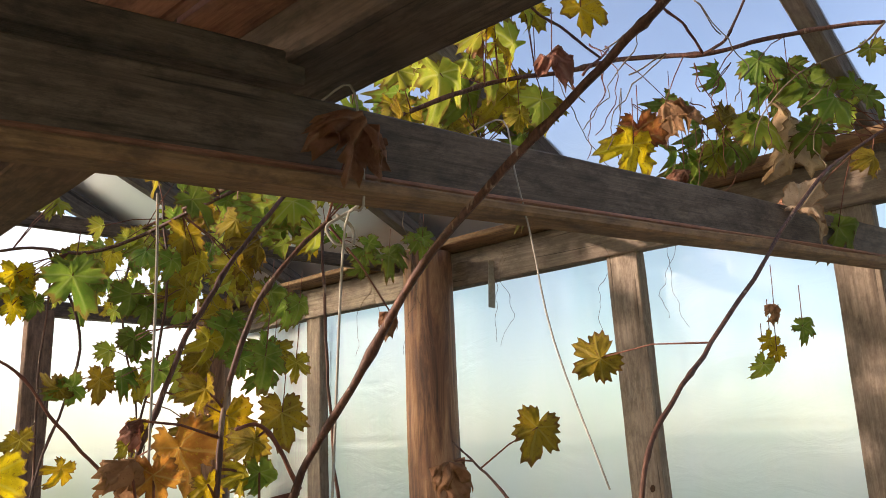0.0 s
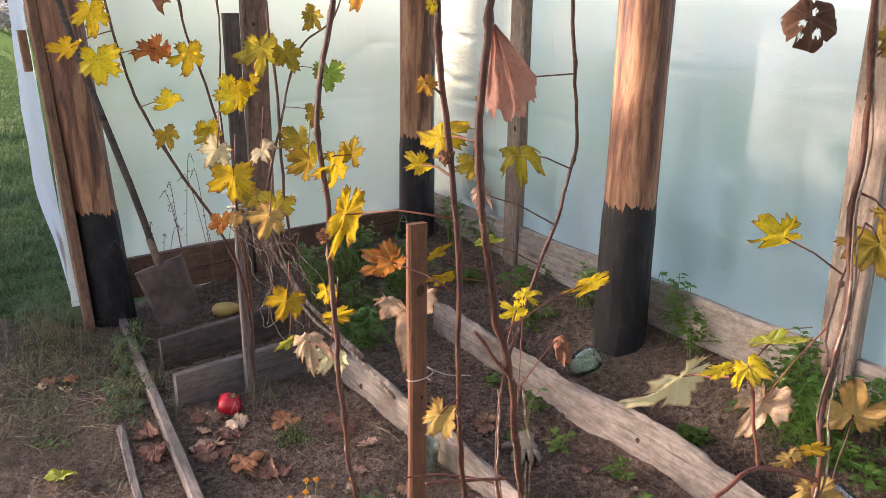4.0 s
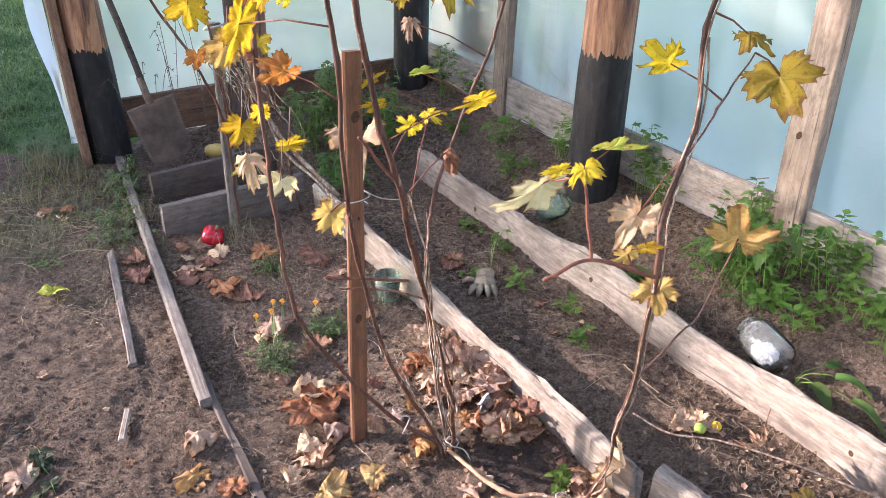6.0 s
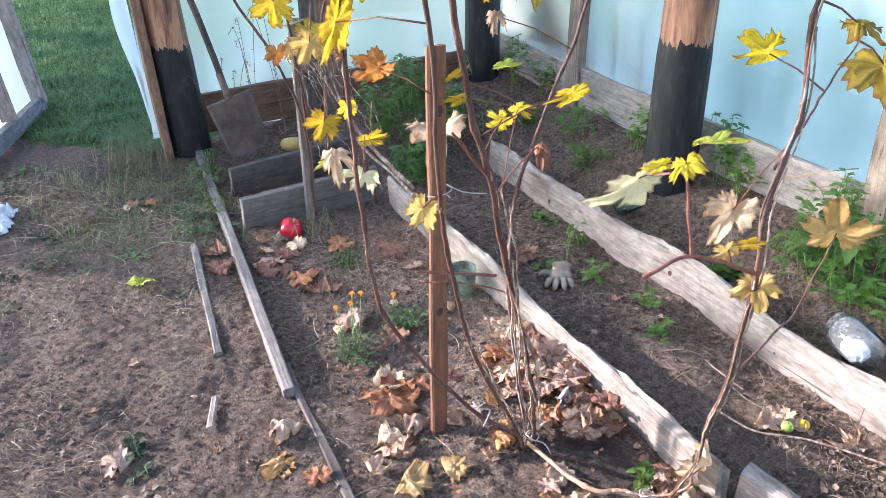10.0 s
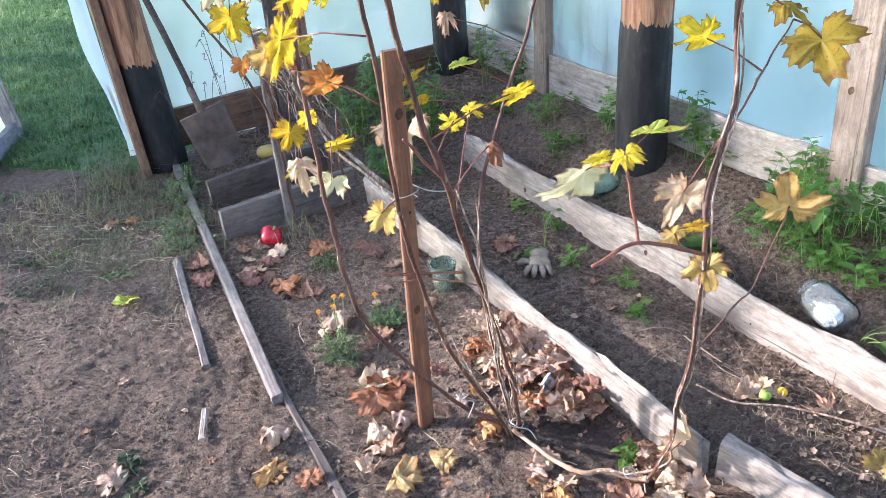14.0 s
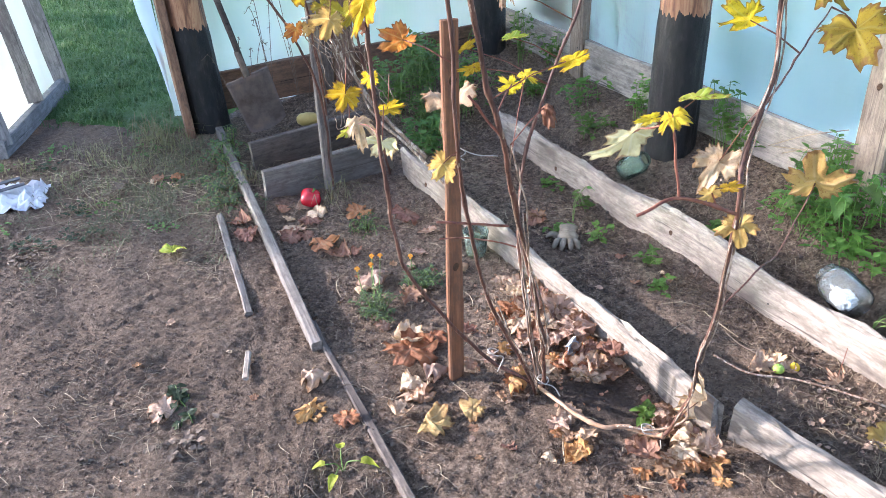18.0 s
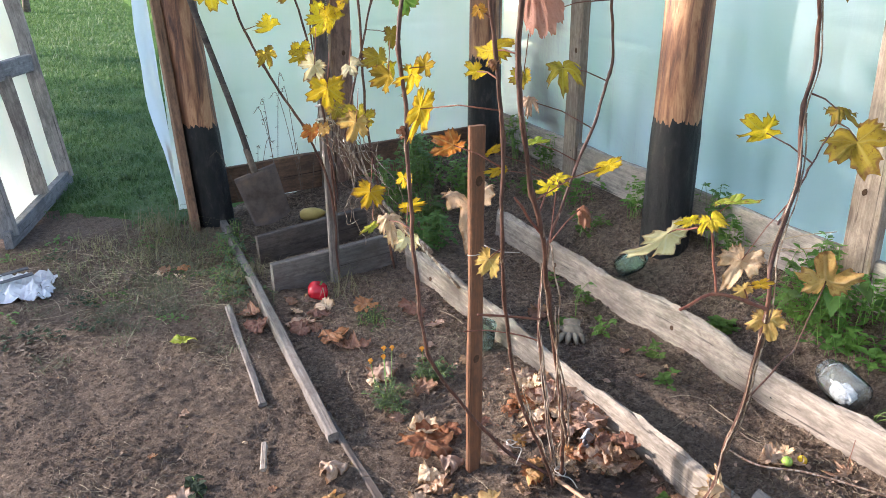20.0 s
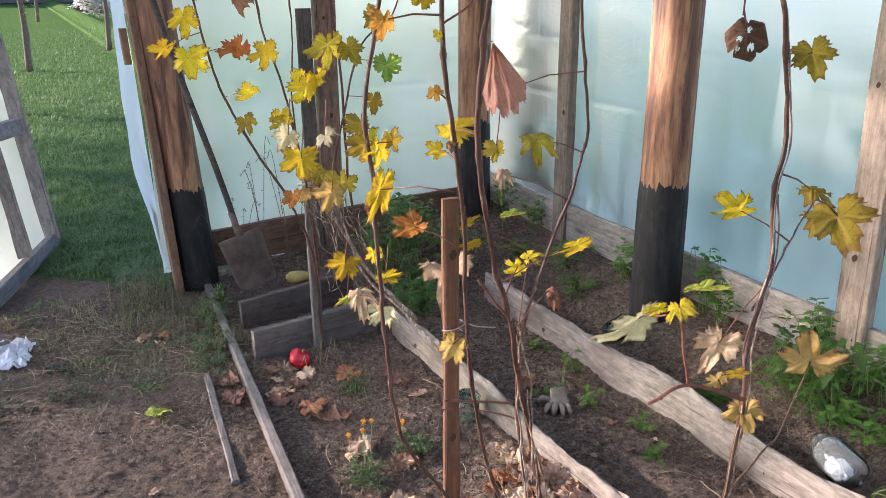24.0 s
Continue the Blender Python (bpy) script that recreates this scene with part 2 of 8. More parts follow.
def film(name, blur, clear, rough, low, high, crease=0.22):
    """Greenhouse film: part scattered, part blurred, part clear light."""
    m, nt, b = material(name)
    nt.nodes.remove(b)
    out = nt.nodes["Material Output"]
    smear = noise_tex(nt, coords(nt, (1.0, 1.0, 0.35)), 2.2, 5, 0.6, 0.6)
    tint = ramp(nt, smear, [(0.3, low), (0.7, high)])
    tr = nt.nodes.new("ShaderNodeBsdfTranslucent")
    df = nt.nodes.new("ShaderNodeBsdfDiffuse")
    rf = node(nt, "ShaderNodeBsdfRefraction", Roughness=rough, IOR=1.14)
    tp = nt.nodes.new("ShaderNodeBsdfTransparent")
    gl = node(nt, "ShaderNodeBsdfGlossy", Roughness=0.3)
    for s in (tr, df, rf, tp):
        nt.links.new(tint, s.inputs["Color"])
    wrinkle = noise_tex(nt, coords(nt, (1.2, 1.2, 3.0)), 3.0, 5, 0.55, 1.2)
    streak = noise_tex(nt, coords(nt, (7.0, 7.0, 0.6)), 2.0, 5, 0.6, 0.3)
    bp = node(nt, "ShaderNodeBump", Strength=crease, Distance=0.02)
    nt.links.new(mix(nt, 0.22, ramp(nt, wrinkle, [(0, (0, 0, 0)), (1, (1, 1, 1))]), ramp(nt, streak, [(0.3, (0, 0, 0)), (0.7, (1, 1, 1))])), bp.inputs["Height"])
    for s in (gl, df, rf):
        nt.links.new(bp.outputs[0], s.inputs["Normal"])

    def blend(f, a, c):
        x = nt.nodes.new("ShaderNodeMixShader")
        if isinstance(f, float):
            x.inputs[0].default_value = f
        else:
            nt.links.new(f, x.inputs[0])
        nt.links.new(a.outputs[0], x.inputs[1])
        nt.links.new(c.outputs[0], x.inputs[2])
        return x
    a = blend(0.18, tr, df)
    f = nt.nodes.new("ShaderNodeMapRange")
    f.inputs["From Min"].default_value, f.inputs["From Max"].default_value = 0.3, 0.7
    f.inputs["To Min"].default_value, f.inputs["To Max"].default_value = blur + 0.24, blur - 0.22
    cloud = noise_tex(nt, coords(nt, (1.0, 1.0, 1.3)), 2.6, 6, 0.62, 1.0)
    nt.links.new(mix(nt, 0.45, ramp(nt, cloud, [(0.3, (0.3, 0.3, 0.3)), (0.7, (0.7, 0.7, 0.7))]), ramp(nt, streak, [(0.0, (0, 0, 0)), (1, (1, 1, 1))])), f.inputs["Value"])
    c = blend(f.outputs[0], a, rf)
    d = blend(clear, c, tp)
    fr = node(nt, "ShaderNodeFresnel", IOR=1.22)
    nt.links.new(bp.outputs[0], fr.inputs["Normal"])
    e = blend(fr.outputs[0], d, gl)
    nt.links.new(e.outputs[0], out.inputs[0])
    return m


FILM = film("milky_greenhouse_film", 0.56, 0.09, 0.78, (0.85, 0.985, 0.895), (0.97, 1.0, 0.95), 0.30)
FILM_LOOSE = film("loose_white_film", 0.30, 0.03, 0.7, (0.86, 0.93, 0.94), (0.96, 0.99, 0.99))
FILM_CLEAR = film("clear_greenhouse_film", 0.5, 0.62, 0.3, (0.88, 0.92, 0.94), (0.97, 0.98, 0.98), 0.06)


# ---- building helpers ----
def link(name, bm, mat, parent=None, label="", smooth=False, at=None):
    me = bpy.data.meshes.new(name)
    bm.to_mesh(me)
    bm.free()
    for mm in (mat if isinstance(mat, (list, tuple)) else [mat]):
        me.materials.append(mm)
    if smooth:
        me.polygons.foreach_set("use_smooth", [True] * len(me.polygons))
    ob = new(name, me)
    if parent:
        ob.parent = parent
    if at is not None:
        ob.matrix_basis = at
    if label:
        tagged(ob, label)
    return ob


def part(name, bm, mat, parent, label="", smooth=False, at=None):
    return link(name, bm, mat, parent, label, smooth, at)


def empty(name, m, label, category, group="", kind=""):
    e = new(name)
    e.empty_display_size = 0.05
    e.matrix_basis = m
    return tagged(e, label, category, group, kind)


def beam_bm(length, w, h, rng, wave=0.004, seg=0.12, bevel=0.004, rough_top=0.0):
    """A sawn timber along +x from 0, w across y, h up z (centred across), with uneven edges."""
    n = max(2, int(length / seg))
    bm = bmesh.new()
    rings = []
    o = rng.random() * 50
    prof = [(-1, -1, 1, 0), (1, -1, -1, 0), (1, -1, 0, 1), (1, 1, 0, -1), (1, 1, -1, 0), (-1, 1, 1, 0), (-1, 1, 0, -1), (-1, -1, 0, 1)]
    for i in range(n + 1):
        ring = []
        for sy, sz, by, bz in prof:
            x = length * i / n
            if i in (0, n) and rough_top:
                x += 0.018 * noise.noise((sy * 2 + o, sz * 2 + by, i + bz))
            y = sy * w / 2 + by * bevel
            z = sz * h / 2 + bz * bevel
            y += wave * noise.noise((x * 3 + o, sy * 5, sz * 5))
            z += wave * (noise.noise((x * 3 + o, sy * 5 + 9, sz * 5)) + 0.35 * noise.noise((x * 13 + o, sy * 5 + 9, sz * 5))) + (rough_top * (noise.noise((x * 2.2 + o, 3.3, 0)) + 0.40 * noise.noise((x * 11 + o, 3.3, sy)) + 0.2 * noise.noise((x * 27 + o, 3.3, sy))) if sz > 0 else 0)
            ring.append(bm.verts.new((x, y, z)))
        rings.append(ring)
    for a, c in zip(rings, rings[1:]):
        for i in range(8):
            j = (i + 1) % 8
            bm.faces.new((a[i], c[i], c[j], a[j]))
    bm.faces.new(rings[0])
    bm.faces.new(rings[-1][::-1])
    bmesh.ops.recalc_face_normals(bm, faces=bm.faces)
    return bm


def between(a, b, roll=0):
    """The pose that lays +x from a to b, with z as far up as it can be."""
    a, b = Vector(a), Vector(b)
    x = (b - a).normalized()
    up = Vector((0, 0, 1)) if abs(x.z) < 0.95 else Vector((0, 1, 0))
    y = up.cross(x).normalized()
    z = x.cross(y)
    m = Matrix((x, y, z)).transposed().to_4x4()
    return Matrix.Translation(a) @ m @ pose(0, 0, 0, roll, 0, 0)


RNG = random.Random(7)


def timber(name, a, b, w, h, mat, label, category="timber", group="", kind="", wave=0.004, roll=0, rough_top=0.0, bevel=0.004):
    ob = link(name, beam_bm((Vector(b) - Vector(a)).length, w, h, RNG, wave, 0.04 if rough_top else 0.12, bevel, rough_top), mat, at=between(a, b, roll))
    return tagged(ob, label, category, group, kind)


def tube_bm(points, radii, sides=6, bm=None, cap=True, jitter=0.0):
    bm = bm or bmesh.new()
    pts = [Vector(p) for p in points]
    rings = []
    ref = Vector((0.3, 0.9, 0.2))
    for i, p in enumerate(pts):
        d = (pts[min(i + 1, len(pts) - 1)] - pts[max(i - 1, 0)]).normalized()
        u = d.cross(ref)
        if u.length < 0.05:
            u = d.cross(Vector((1, 0, 0)))
        u.normalize()
        w = d.cross(u)
        r = radii[i] if isinstance(radii, (list, tuple)) else radii
        ring = []
        for k in range(sides):
            a = math.tau * k / sides
            rr = r * (1 + jitter * noise.noise((p.x * 20 + k, p.y * 20, p.z * 20)))
            ring.append(bm.verts.new(p + (u * math.cos(a) + w * math.sin(a)) * rr))
        rings.append(ring)
    for a, c in zip(rings, rings[1:]):
        for i in range(sides):
            j = (i + 1) % sides
            bm.faces.new((a[i], a[j], c[j], c[i]))
    if cap:
        bm.faces.new(rings[0][::-1])
        bm.faces.new(rings[-1])
    return bm


def smooth_path(points, per=5):
    """Catmull-Rom through the control points."""
    p = [Vector(q) for q in points]
    p = [p[0] * 2 - p[1]] + p + [p[-1] * 2 - p[-2]]
    out = []
    for i in range(1, len(p) - 2):
        a, b, c, d = p[i - 1:i + 3]
        for k in range(per):
            t = k / per
            out.append(0.5 * ((2 * b) + (c - a) * t + (2 * a - 5 * b + 4 * c - d) * t * t + (3 * b - a - 3 * c + d) * t ** 3))
    out.append(p[-2])
    return out


# ---- plan ----
WEST, EAST, SOUTH, NORTH = -2.25, 2.40, -2.6, 3.84
PLATE, RIDGE_X, RIDGE_Z = 2.44, 0.06, 3.55


def smoothstep(a, b, x):
    t = min(1, max(0, (x - a) / (b - a)))
    return t * t * (3 - 2 * t)


def lie(x, y):
    """The height of the ground without its crumbs."""
    h = 0.0
    inside = smoothstep(EAST + 0.25, EAST + 0.02, x)
    h += inside * (0.05 * smoothstep(1.74, 1.84, x) + 0.13 * smoothstep(1.85, 2.35, x)) * smoothstep(-2.0, -0.5, y)
    h += inside * 0.10 * smoothstep(2.9, 3.7, y) * smoothstep(0.7, 1.5, x) * (1 - 0.75 * smoothstep(1.8, 2.3, x)) * smoothstep(4.2, 3.9, y)
    h += 0.03 * smoothstep(0.7, 1.2, x) * smoothstep(1.75, 1.5, x) * smoothstep(3.0, 2.0, y)
    return h


def ground_z(x, y):
    h = lie(x, y)
    d = smoothstep(9, 5, math.hypot(x - 0.5, y - 2))
    if d > 0:
        rough = 0.35 + 0.65 * smoothstep(-0.35, 0.25, noise.noise((x * 1.3, y * 1.3, 6.0)))
        h += d * (0.020 * noise.noise((x * 2.1, y * 2.1, 0.3)) + 0.013 * noise.noise((x * 7, y * 7, 1.7)) + rough * (0.005 * noise.noise((x * 19, y * 19, 4.1)) + 0.007 * noise.noise((x * 43, y * 43, 8.0))))
    return h


def steps(edges):
    out = []
    for a, b, n in edges:
        out += [a + (b - a) * i / n for i in range(n)]
    return out + [edges[-1][1]]


def make_ground():
    xs = steps([(-400, -60, 6), (-60, -8, 12), (-8, -1.2, 40), (-1.2, 2.5, 330), (2.5, 8, 30), (8, 60, 12), (60, 400, 6)])
    ys = steps([(-400, -60, 6), (-60, -4, 12), (-4, 0.5, 45), (0.5, 4.2, 330), (4.2, 10, 60), (10, 60, 14), (60, 400, 6)])
    verts = [(x, y, ground_z(x, y)) for y in ys for x in xs]
    nx = len(xs)
    faces = [(j * nx + i, j * nx + i + 1, (j + 1) * nx + i + 1, (j + 1) * nx + i) for j in range(len(ys) - 1) for i in range(nx - 1)]
    me = bpy.data.meshes.new("ground")
    me.from_pydata(verts, [], faces)
    me.materials.append(SOIL)
    me.materials.append(TURF)
    me.materials.append(PALE_GROUND)
    grass = []
    for p in me.polygons:
        x, y, _ = p.center
        edge = 0.18 * noise.noise((x * 3, y * 3, 2)) - 0.42 * smoothstep(-0.15, 0.40, x)
        out = y > NORTH + 0.44 + edge or x > EAST + 0.1 or x < WEST - 0.05 or y < SOUTH - 0.05
        grass.append(2 if x > 16 and y < 40 else 1 if out else 0)
    me.polygons.foreach_set("material_index", grass)
    me.polygons.foreach_set("use_smooth", [True] * len(me.polygons))
    return tagged(new("ground", me), "dry brown garden soil with turf outside and added pale ground beyond", "ground", kind="structure")


make_ground()


# ---- walls of film ----
def sheet(name, corner, u, v, nu, nv, label, hole=None, sag=0.012, edge=None, mat=None):
    """A film sheet from a corner along u and v, slack and wrinkled; hole: a test on (u, v) in metres."""
    corner, u, v = Vector(corner), Vector(u), Vector(v)
    n = u.cross(v).normalized()
    bm = bmesh.new()
    grid = []
    for j in range(nv + 1):
        row = []
        for i in range(nu + 1):
            p = corner + u * (i / nu) + v * (j / nv)
            d = sag * (noise.noise((p.x * 1.5, p.y * 1.5, p.z * 1.1)) + 0.5 * noise.noise((p.x * 4, p.y * 4, p.z * 3)))
            fold = 1 - abs(noise.noise((p.x * 0.7 + p.y * 0.7, p.z * 3.4 + 0.5 * noise.noise((p.x * 2, p.y * 2, 3)), 9.0))) * 9
            if fold > 0:
                d += 0.005 * fold * fold * smoothstep(0.0, 0.35, noise.noise((p.x * 1.3, p.y * 1.3, p.z * 1.3 + 20)))
            for zf in (0.63, 0.92, 1.20, 1.49, 1.77):
                q = abs(p.z - zf - 0.02 * noise.noise((p.x * 0.8, p.y * 0.8, zf * 9))) / 0.016
                if q < 1 and mat is None:
                    d += 0.006 * (1 - q) * smoothstep(-0.15, 0.3, noise.noise((p.x * 1.7, p.y * 1.7, zf * 5)))
            if edge and j == 0:
                p = p + v.normalized() * edge * noise.noise((p.x * 4, p.y * 4, 1))
            row.append(bm.verts.new(p + n * d))
        grid.append(row)
    for j in range(nv):
        for i in range(nu):
            if hole and hole((i + 0.5) / nu * u.length, (j + 0.5) / nv * v.length):
                continue
            bm.faces.new((grid[j][i], grid[j][i + 1], grid[j + 1][i + 1], grid[j + 1][i]))
    bmesh.ops.delete(bm, geom=[w for w in bm.verts if not w.link_faces], context="VERTS")
    ob = link(name, bm, mat or FILM, smooth=True)
    return tagged(ob, label, "wall", kind="structure")


DOOR_L, DOOR_R, DOOR_H = -0.42, 0.45, 2.15
sheet("wall_east", (EAST, SOUTH, 0.05), (0, NORTH - SOUTH, 0), (0, 0, PLATE - 0.03), 130, 170, "milky translucent plastic film stretched over timber studs")
# Unseen west wall, made clear so that direct sun reaches the beds.
sheet("wall_west", (WEST, SOUTH, 0.0), (0, NORTH - SOUTH, 0), (0, 0, PLATE), 60, 24, "milky translucent plastic film stretched over timber studs", mat=FILM_CLEAR)
sheet("wall_north", (DOOR_R - 0.02, NORTH, 0.05), (EAST - DOOR_R + 0.02, 0, 0), (0, 0, PLATE - 0.03), 60, 170, "milky translucent plastic film on the gable end")
# Unseen panels, cut milky or clear to shape the sun patches indoors.
sheet("wall_north_west", (-1.42, NORTH, 0.0), (0.67, 0, 0), (0, 0, PLATE), 24, 40, "unseen milky plastic film beside the door opening, added to dim the sun")
sheet("wall_north_low", (-0.75, NORTH, 0.0), (DOOR_L + 0.75, 0, 0), (0, 0, 2.14), 14, 40, "unseen milky plastic film beside the door opening, added to dim the sun")
sheet("wall_north_high", (-0.75, NORTH, 2.14), (DOOR_L + 0.75, 0, 0), (0, 0, PLATE - 2.14), 14, 8, "unseen clear film high beside the door, added to pass a sun band", mat=FILM_CLEAR)
sheet("wall_north_clear", (WEST, NORTH, 0.0), (-1.42 - WEST, 0, 0), (0, 0, PLATE), 24, 24, "unseen clear film in the gable corner, added to pass the sun", mat=FILM_CLEAR)
sheet("wall_south", (WEST, SOUTH, 0.0), (EAST - WEST, 0, 0), (0, 0, PLATE), 40, 24, "milky translucent plastic film on the near gable end", mat=FILM_CLEAR)
# Clear rather than milky, to let sun onto the east wall.
sheet("wall_over_door", (DOOR_L, NORTH, DOOR_H), (DOOR_R - DOOR_L, 0, 0), (0, 0, PLATE - DOOR_H), 20, 8, "plastic film above the door opening, made clear to pass the sun", mat=FILM_CLEAR)


def gable(name, y):
    bm = bmesh.new()
    v = [bm.verts.new(p) for p in ((WEST, y, PLATE), (EAST, y, PLATE), (RIDGE_X, y, RIDGE_Z))]
    bm.faces.new(v)
    return tagged(link(name, bm, FILM), "milky plastic film filling the gable", "wall", kind="structure")


gable("wall_gable_north", NORTH + 0.004)
gable("wall_gable_south", SOUTH)
sheet("ceiling", (EAST + 0.12, SOUTH, PLATE + 0.03), (0, NORTH - SOUTH + 0.1, 0), (RIDGE_X - EAST - 0.12, 0, RIDGE_Z - PLATE + 0.02), 90, 40, "clear-grey plastic film roof over timber rafters", mat=FILM_CLEAR)
sheet("ceiling_west", (WEST - 0.12, SOUTH, PLATE + 0.03), (0, NORTH - SOUTH + 0.1, 0), (RIDGE_X - WEST + 0.12, 0, RIDGE_Z - PLATE + 0.02), 60, 30, "clear-grey plastic film roof over timber rafters", mat=FILM_CLEAR)


# ---- posts ----
def log_post(x, y, r, height, char, label, seed, lean=(0, 0)):
    rng = random.Random(seed)
    post = empty("log_post", pose(x, y, lie(x, y) - 0.03), label, "post", "log posts carrying the roof")
    bm = bmesh.new()
    rings, n, sides = [], 44, 26
    for i in range(n + 1):
        z = height * i / n
        ring = []
        for k in range(sides):
            a = math.tau * k / sides
            rr = r * (1.03 - 0.04 * z / height) * (1 + 0.035 * noise.noise((math.cos(a) * 1.2 + seed, math.sin(a) * 1.2, z * 1.5)) + 0.018 * noise.noise((math.cos(a) * 5, math.sin(a) * 5 + seed, z * 2.0)))
            ring.append(bm.verts.new((lean[0] * z + rr * math.cos(a), lean[1] * z + rr * math.sin(a), z)))
        rings.append(ring)
    for a, c in zip(rings, rings[1:]):
        for k in range(sides):
            j = (k + 1) % sides
            bm.faces.new((a[k], a[j], c[j], c[k]))
    bm.faces.new(rings[-1])
    part("trunk", bm, LOG, post, "peeled orange-brown pine log", smooth=True)
    bm = bmesh.new()
    rings, n, sides = [], 8, 140
    for i in range(n + 1):
        ring = []
        for k in range(sides):
            a = math.tau * k / sides
            top = char + 0.030 * noise.noise((math.cos(a) * 2.3 + seed, math.sin(a) * 2.3, 0.5)) + 0.020 * noise.noise((math.cos(a) * 9 + seed, math.sin(a) * 9, 1.5)) + 0.011 * noise.noise((math.cos(a) * 27 + seed, math.sin(a) * 27, 4.5))
            z = top * i / n
            rr = (r + 0.0035) * (1.03 - 0.04 * z / height) * (1 + 0.035 * noise.noise((math.cos(a) * 1.2 + seed, math.sin(a) * 1.2, z * 1.5)) + 0.018 * noise.noise((math.cos(a) * 5, math.sin(a) * 5 + seed, z * 2.0)))
            if i == n:
                rr -= 0.004
            ring.append(bm.verts.new((lean[0] * z + rr * math.cos(a), lean[1] * z + rr * math.sin(a), z)))
        rings.append(ring)
    for a, c in zip(rings, rings[1:]):
        for k in range(sides):
            j = (k + 1) % sides
            bm.faces.new((a[k], a[j], c[j], c[k]))
    part("tarred_base", bm, CHAR, post, "matt black tarred base with a ragged edge", smooth=True)
    for _ in range(3):
        z, a = rng.uniform(char + 0.1, height - 0.3), rng.uniform(-2.6, -0.9)
        bm = bmesh.new()
        bmesh.ops.create_uvsphere(bm, u_segments=10, v_segments=6, radius=1)
        rr = r * (1.0 - 0.10 * z / height)
        bmesh.ops.transform(bm, matrix=Matrix.Translation((lean[0] * z + rr * math.cos(a), lean[1] * z + rr * math.sin(a), z)) @ pose(0, 0, 0, 0, 0, math.degrees(a)) @ Matrix.Diagonal((0.005, 0.017, 0.024, 1)), verts=bm.verts)
        part("knot", bm, KNOT, post, "dark knot", smooth=True)
    return post


log_post(2.185, 2.127, 0.096, 2.36, 0.60, "peeled pine log post with black tarred foot by the long wall", 3, (-0.008, 0.004))
log_post(2.182, 3.682, 0.090, 2.36, 0.58, "peeled pine log post with black tarred foot in the corner", 11, (-0.006, 0.003))
log_post(0.582, 3.69, 0.092, 2.32, 0.56, "peeled pine log post with black tarred foot beside the doorway", 19, (-0.062, 0.010))

# ---- timber frame ----
STUDS = "upright studs of the film walls"


from mathutils.bvhtree import BVHTree


def face_mark(ob, name, x, y, z, normal, r, mat, label, seed):
    """A nail head or knot let into the face of a timber, in world places."""
    rr = random.Random(seed)
    n = Vector(normal).normalized()
    bm = bmesh.new()
    bmesh.ops.create_icosphere(bm, subdivisions=2, radius=1)
    for v in bm.verts:
        v.co = Vector((v.co.x * r, v.co.y * r * 1.35, v.co.z * 0.0011)) * (1 + 0.12 * noise.noise(v.co * 2 + Vector((seed, 0, 0))))
    q = n.to_track_quat("Z", "Y").to_matrix().to_4x4()
    at = Matrix.Translation((x, y, z)) @ q @ Matrix.Rotation(rr.uniform(-0.4, 0.4), 4, "Z")
    local = ob.matrix_basis.inverted() @ at
    tree = BVHTree.FromPolygons([v.co for v in ob.data.vertices], [tuple(p.vertices) for p in ob.data.polygons])
    local.translation = tree.find_nearest(local.translation)[0]
    link(name, bm, mat, ob, label, True, local)


def marks(ob, places, normal, seed):
    for i, (x, y, z, kind) in enumerate(places):
        if kind:
            face_mark(ob, "knot", x, y, z, normal, 0.0075 + 0.0015 * (i % 3), KNOT, "brown knot", seed + i)
        else:
            face_mark(ob, "nail", x, y, z, normal, 0.0032, CHAR, "rusty nail head", seed + i)
    return ob


marks(timber("timber_stud", (2.355, 1.326, 0.10), (2.355, 1.380, PLATE - 0.03), 0.05, 0.118, WOOD_STUD, "grained pale-brown pine stud against the film wall", "stud", STUDS, roll=0), [(2.33, 1.355, 0.22, 0), (2.33, 1.31, 0.31, 0), (2.33, 1.352, 0.60, 1), (2.33, 1.375, 1.18, 1), (2.33, 1.34, 1.60, 1)], (-1, 0, 0), 301)
marks(timber("timber_stud", (2.355, 3.045, 0.12), (2.355, 3.075, PLATE - 0.03), 0.05, 0.10, WOOD_STUD, "weathered pine stud against the film wall", "stud", STUDS), [(2.33, 3.06, 0.24, 0), (2.33, 3.03, 0.33, 0), (2.33, 3.04, 0.85, 1), (2.33, 3.07, 1.45, 1)], (-1, 0, 0), 311)
marks(timber("timber_stud", (2.355, 0.655, 0.10), (2.355, 0.655, PLATE - 0.03), 0.05, 0.12, WOOD_STUD, "weathered pine stud against the film wall", "stud", STUDS), [(2.33, 0.67, 0.24, 0), (2.33, 0.64, 0.33, 0), (2.33, 0.65, 0.95, 1)], (-1, 0, 0), 321)
marks(timber("timber_stud", (1.35, NORTH - 0.035, 0.05), (1.35, NORTH - 0.035, PLATE - 0.03), 0.115, 0.05, WOOD_ROSE, "reddish pine stud in the gable wall", "stud", STUDS), [(1.33, NORTH - 0.06, 0.20, 0), (1.375, NORTH - 0.06, 0.27, 0), (1.36, NORTH - 0.06, 0.80, 1), (1.34, NORTH - 0.06, 1.30, 1)], (0, -1, 0), 331)
timber("timber_stud", (1.235, NORTH - 0.08, 0.03), (1.225, NORTH - 0.08, 1.35), 0.075, 0.025, WOOD_DAMP, "short dark board standing against the gable stud", "board")
timber("door_jamb", (0.466, NORTH - 0.22, -0.02), (0.362, NORTH - 0.11, 2.32), 0.04, 0.075, WOOD_BROWN, "brown pine door jamb beside the open doorway", "door jamb", kind="structure")
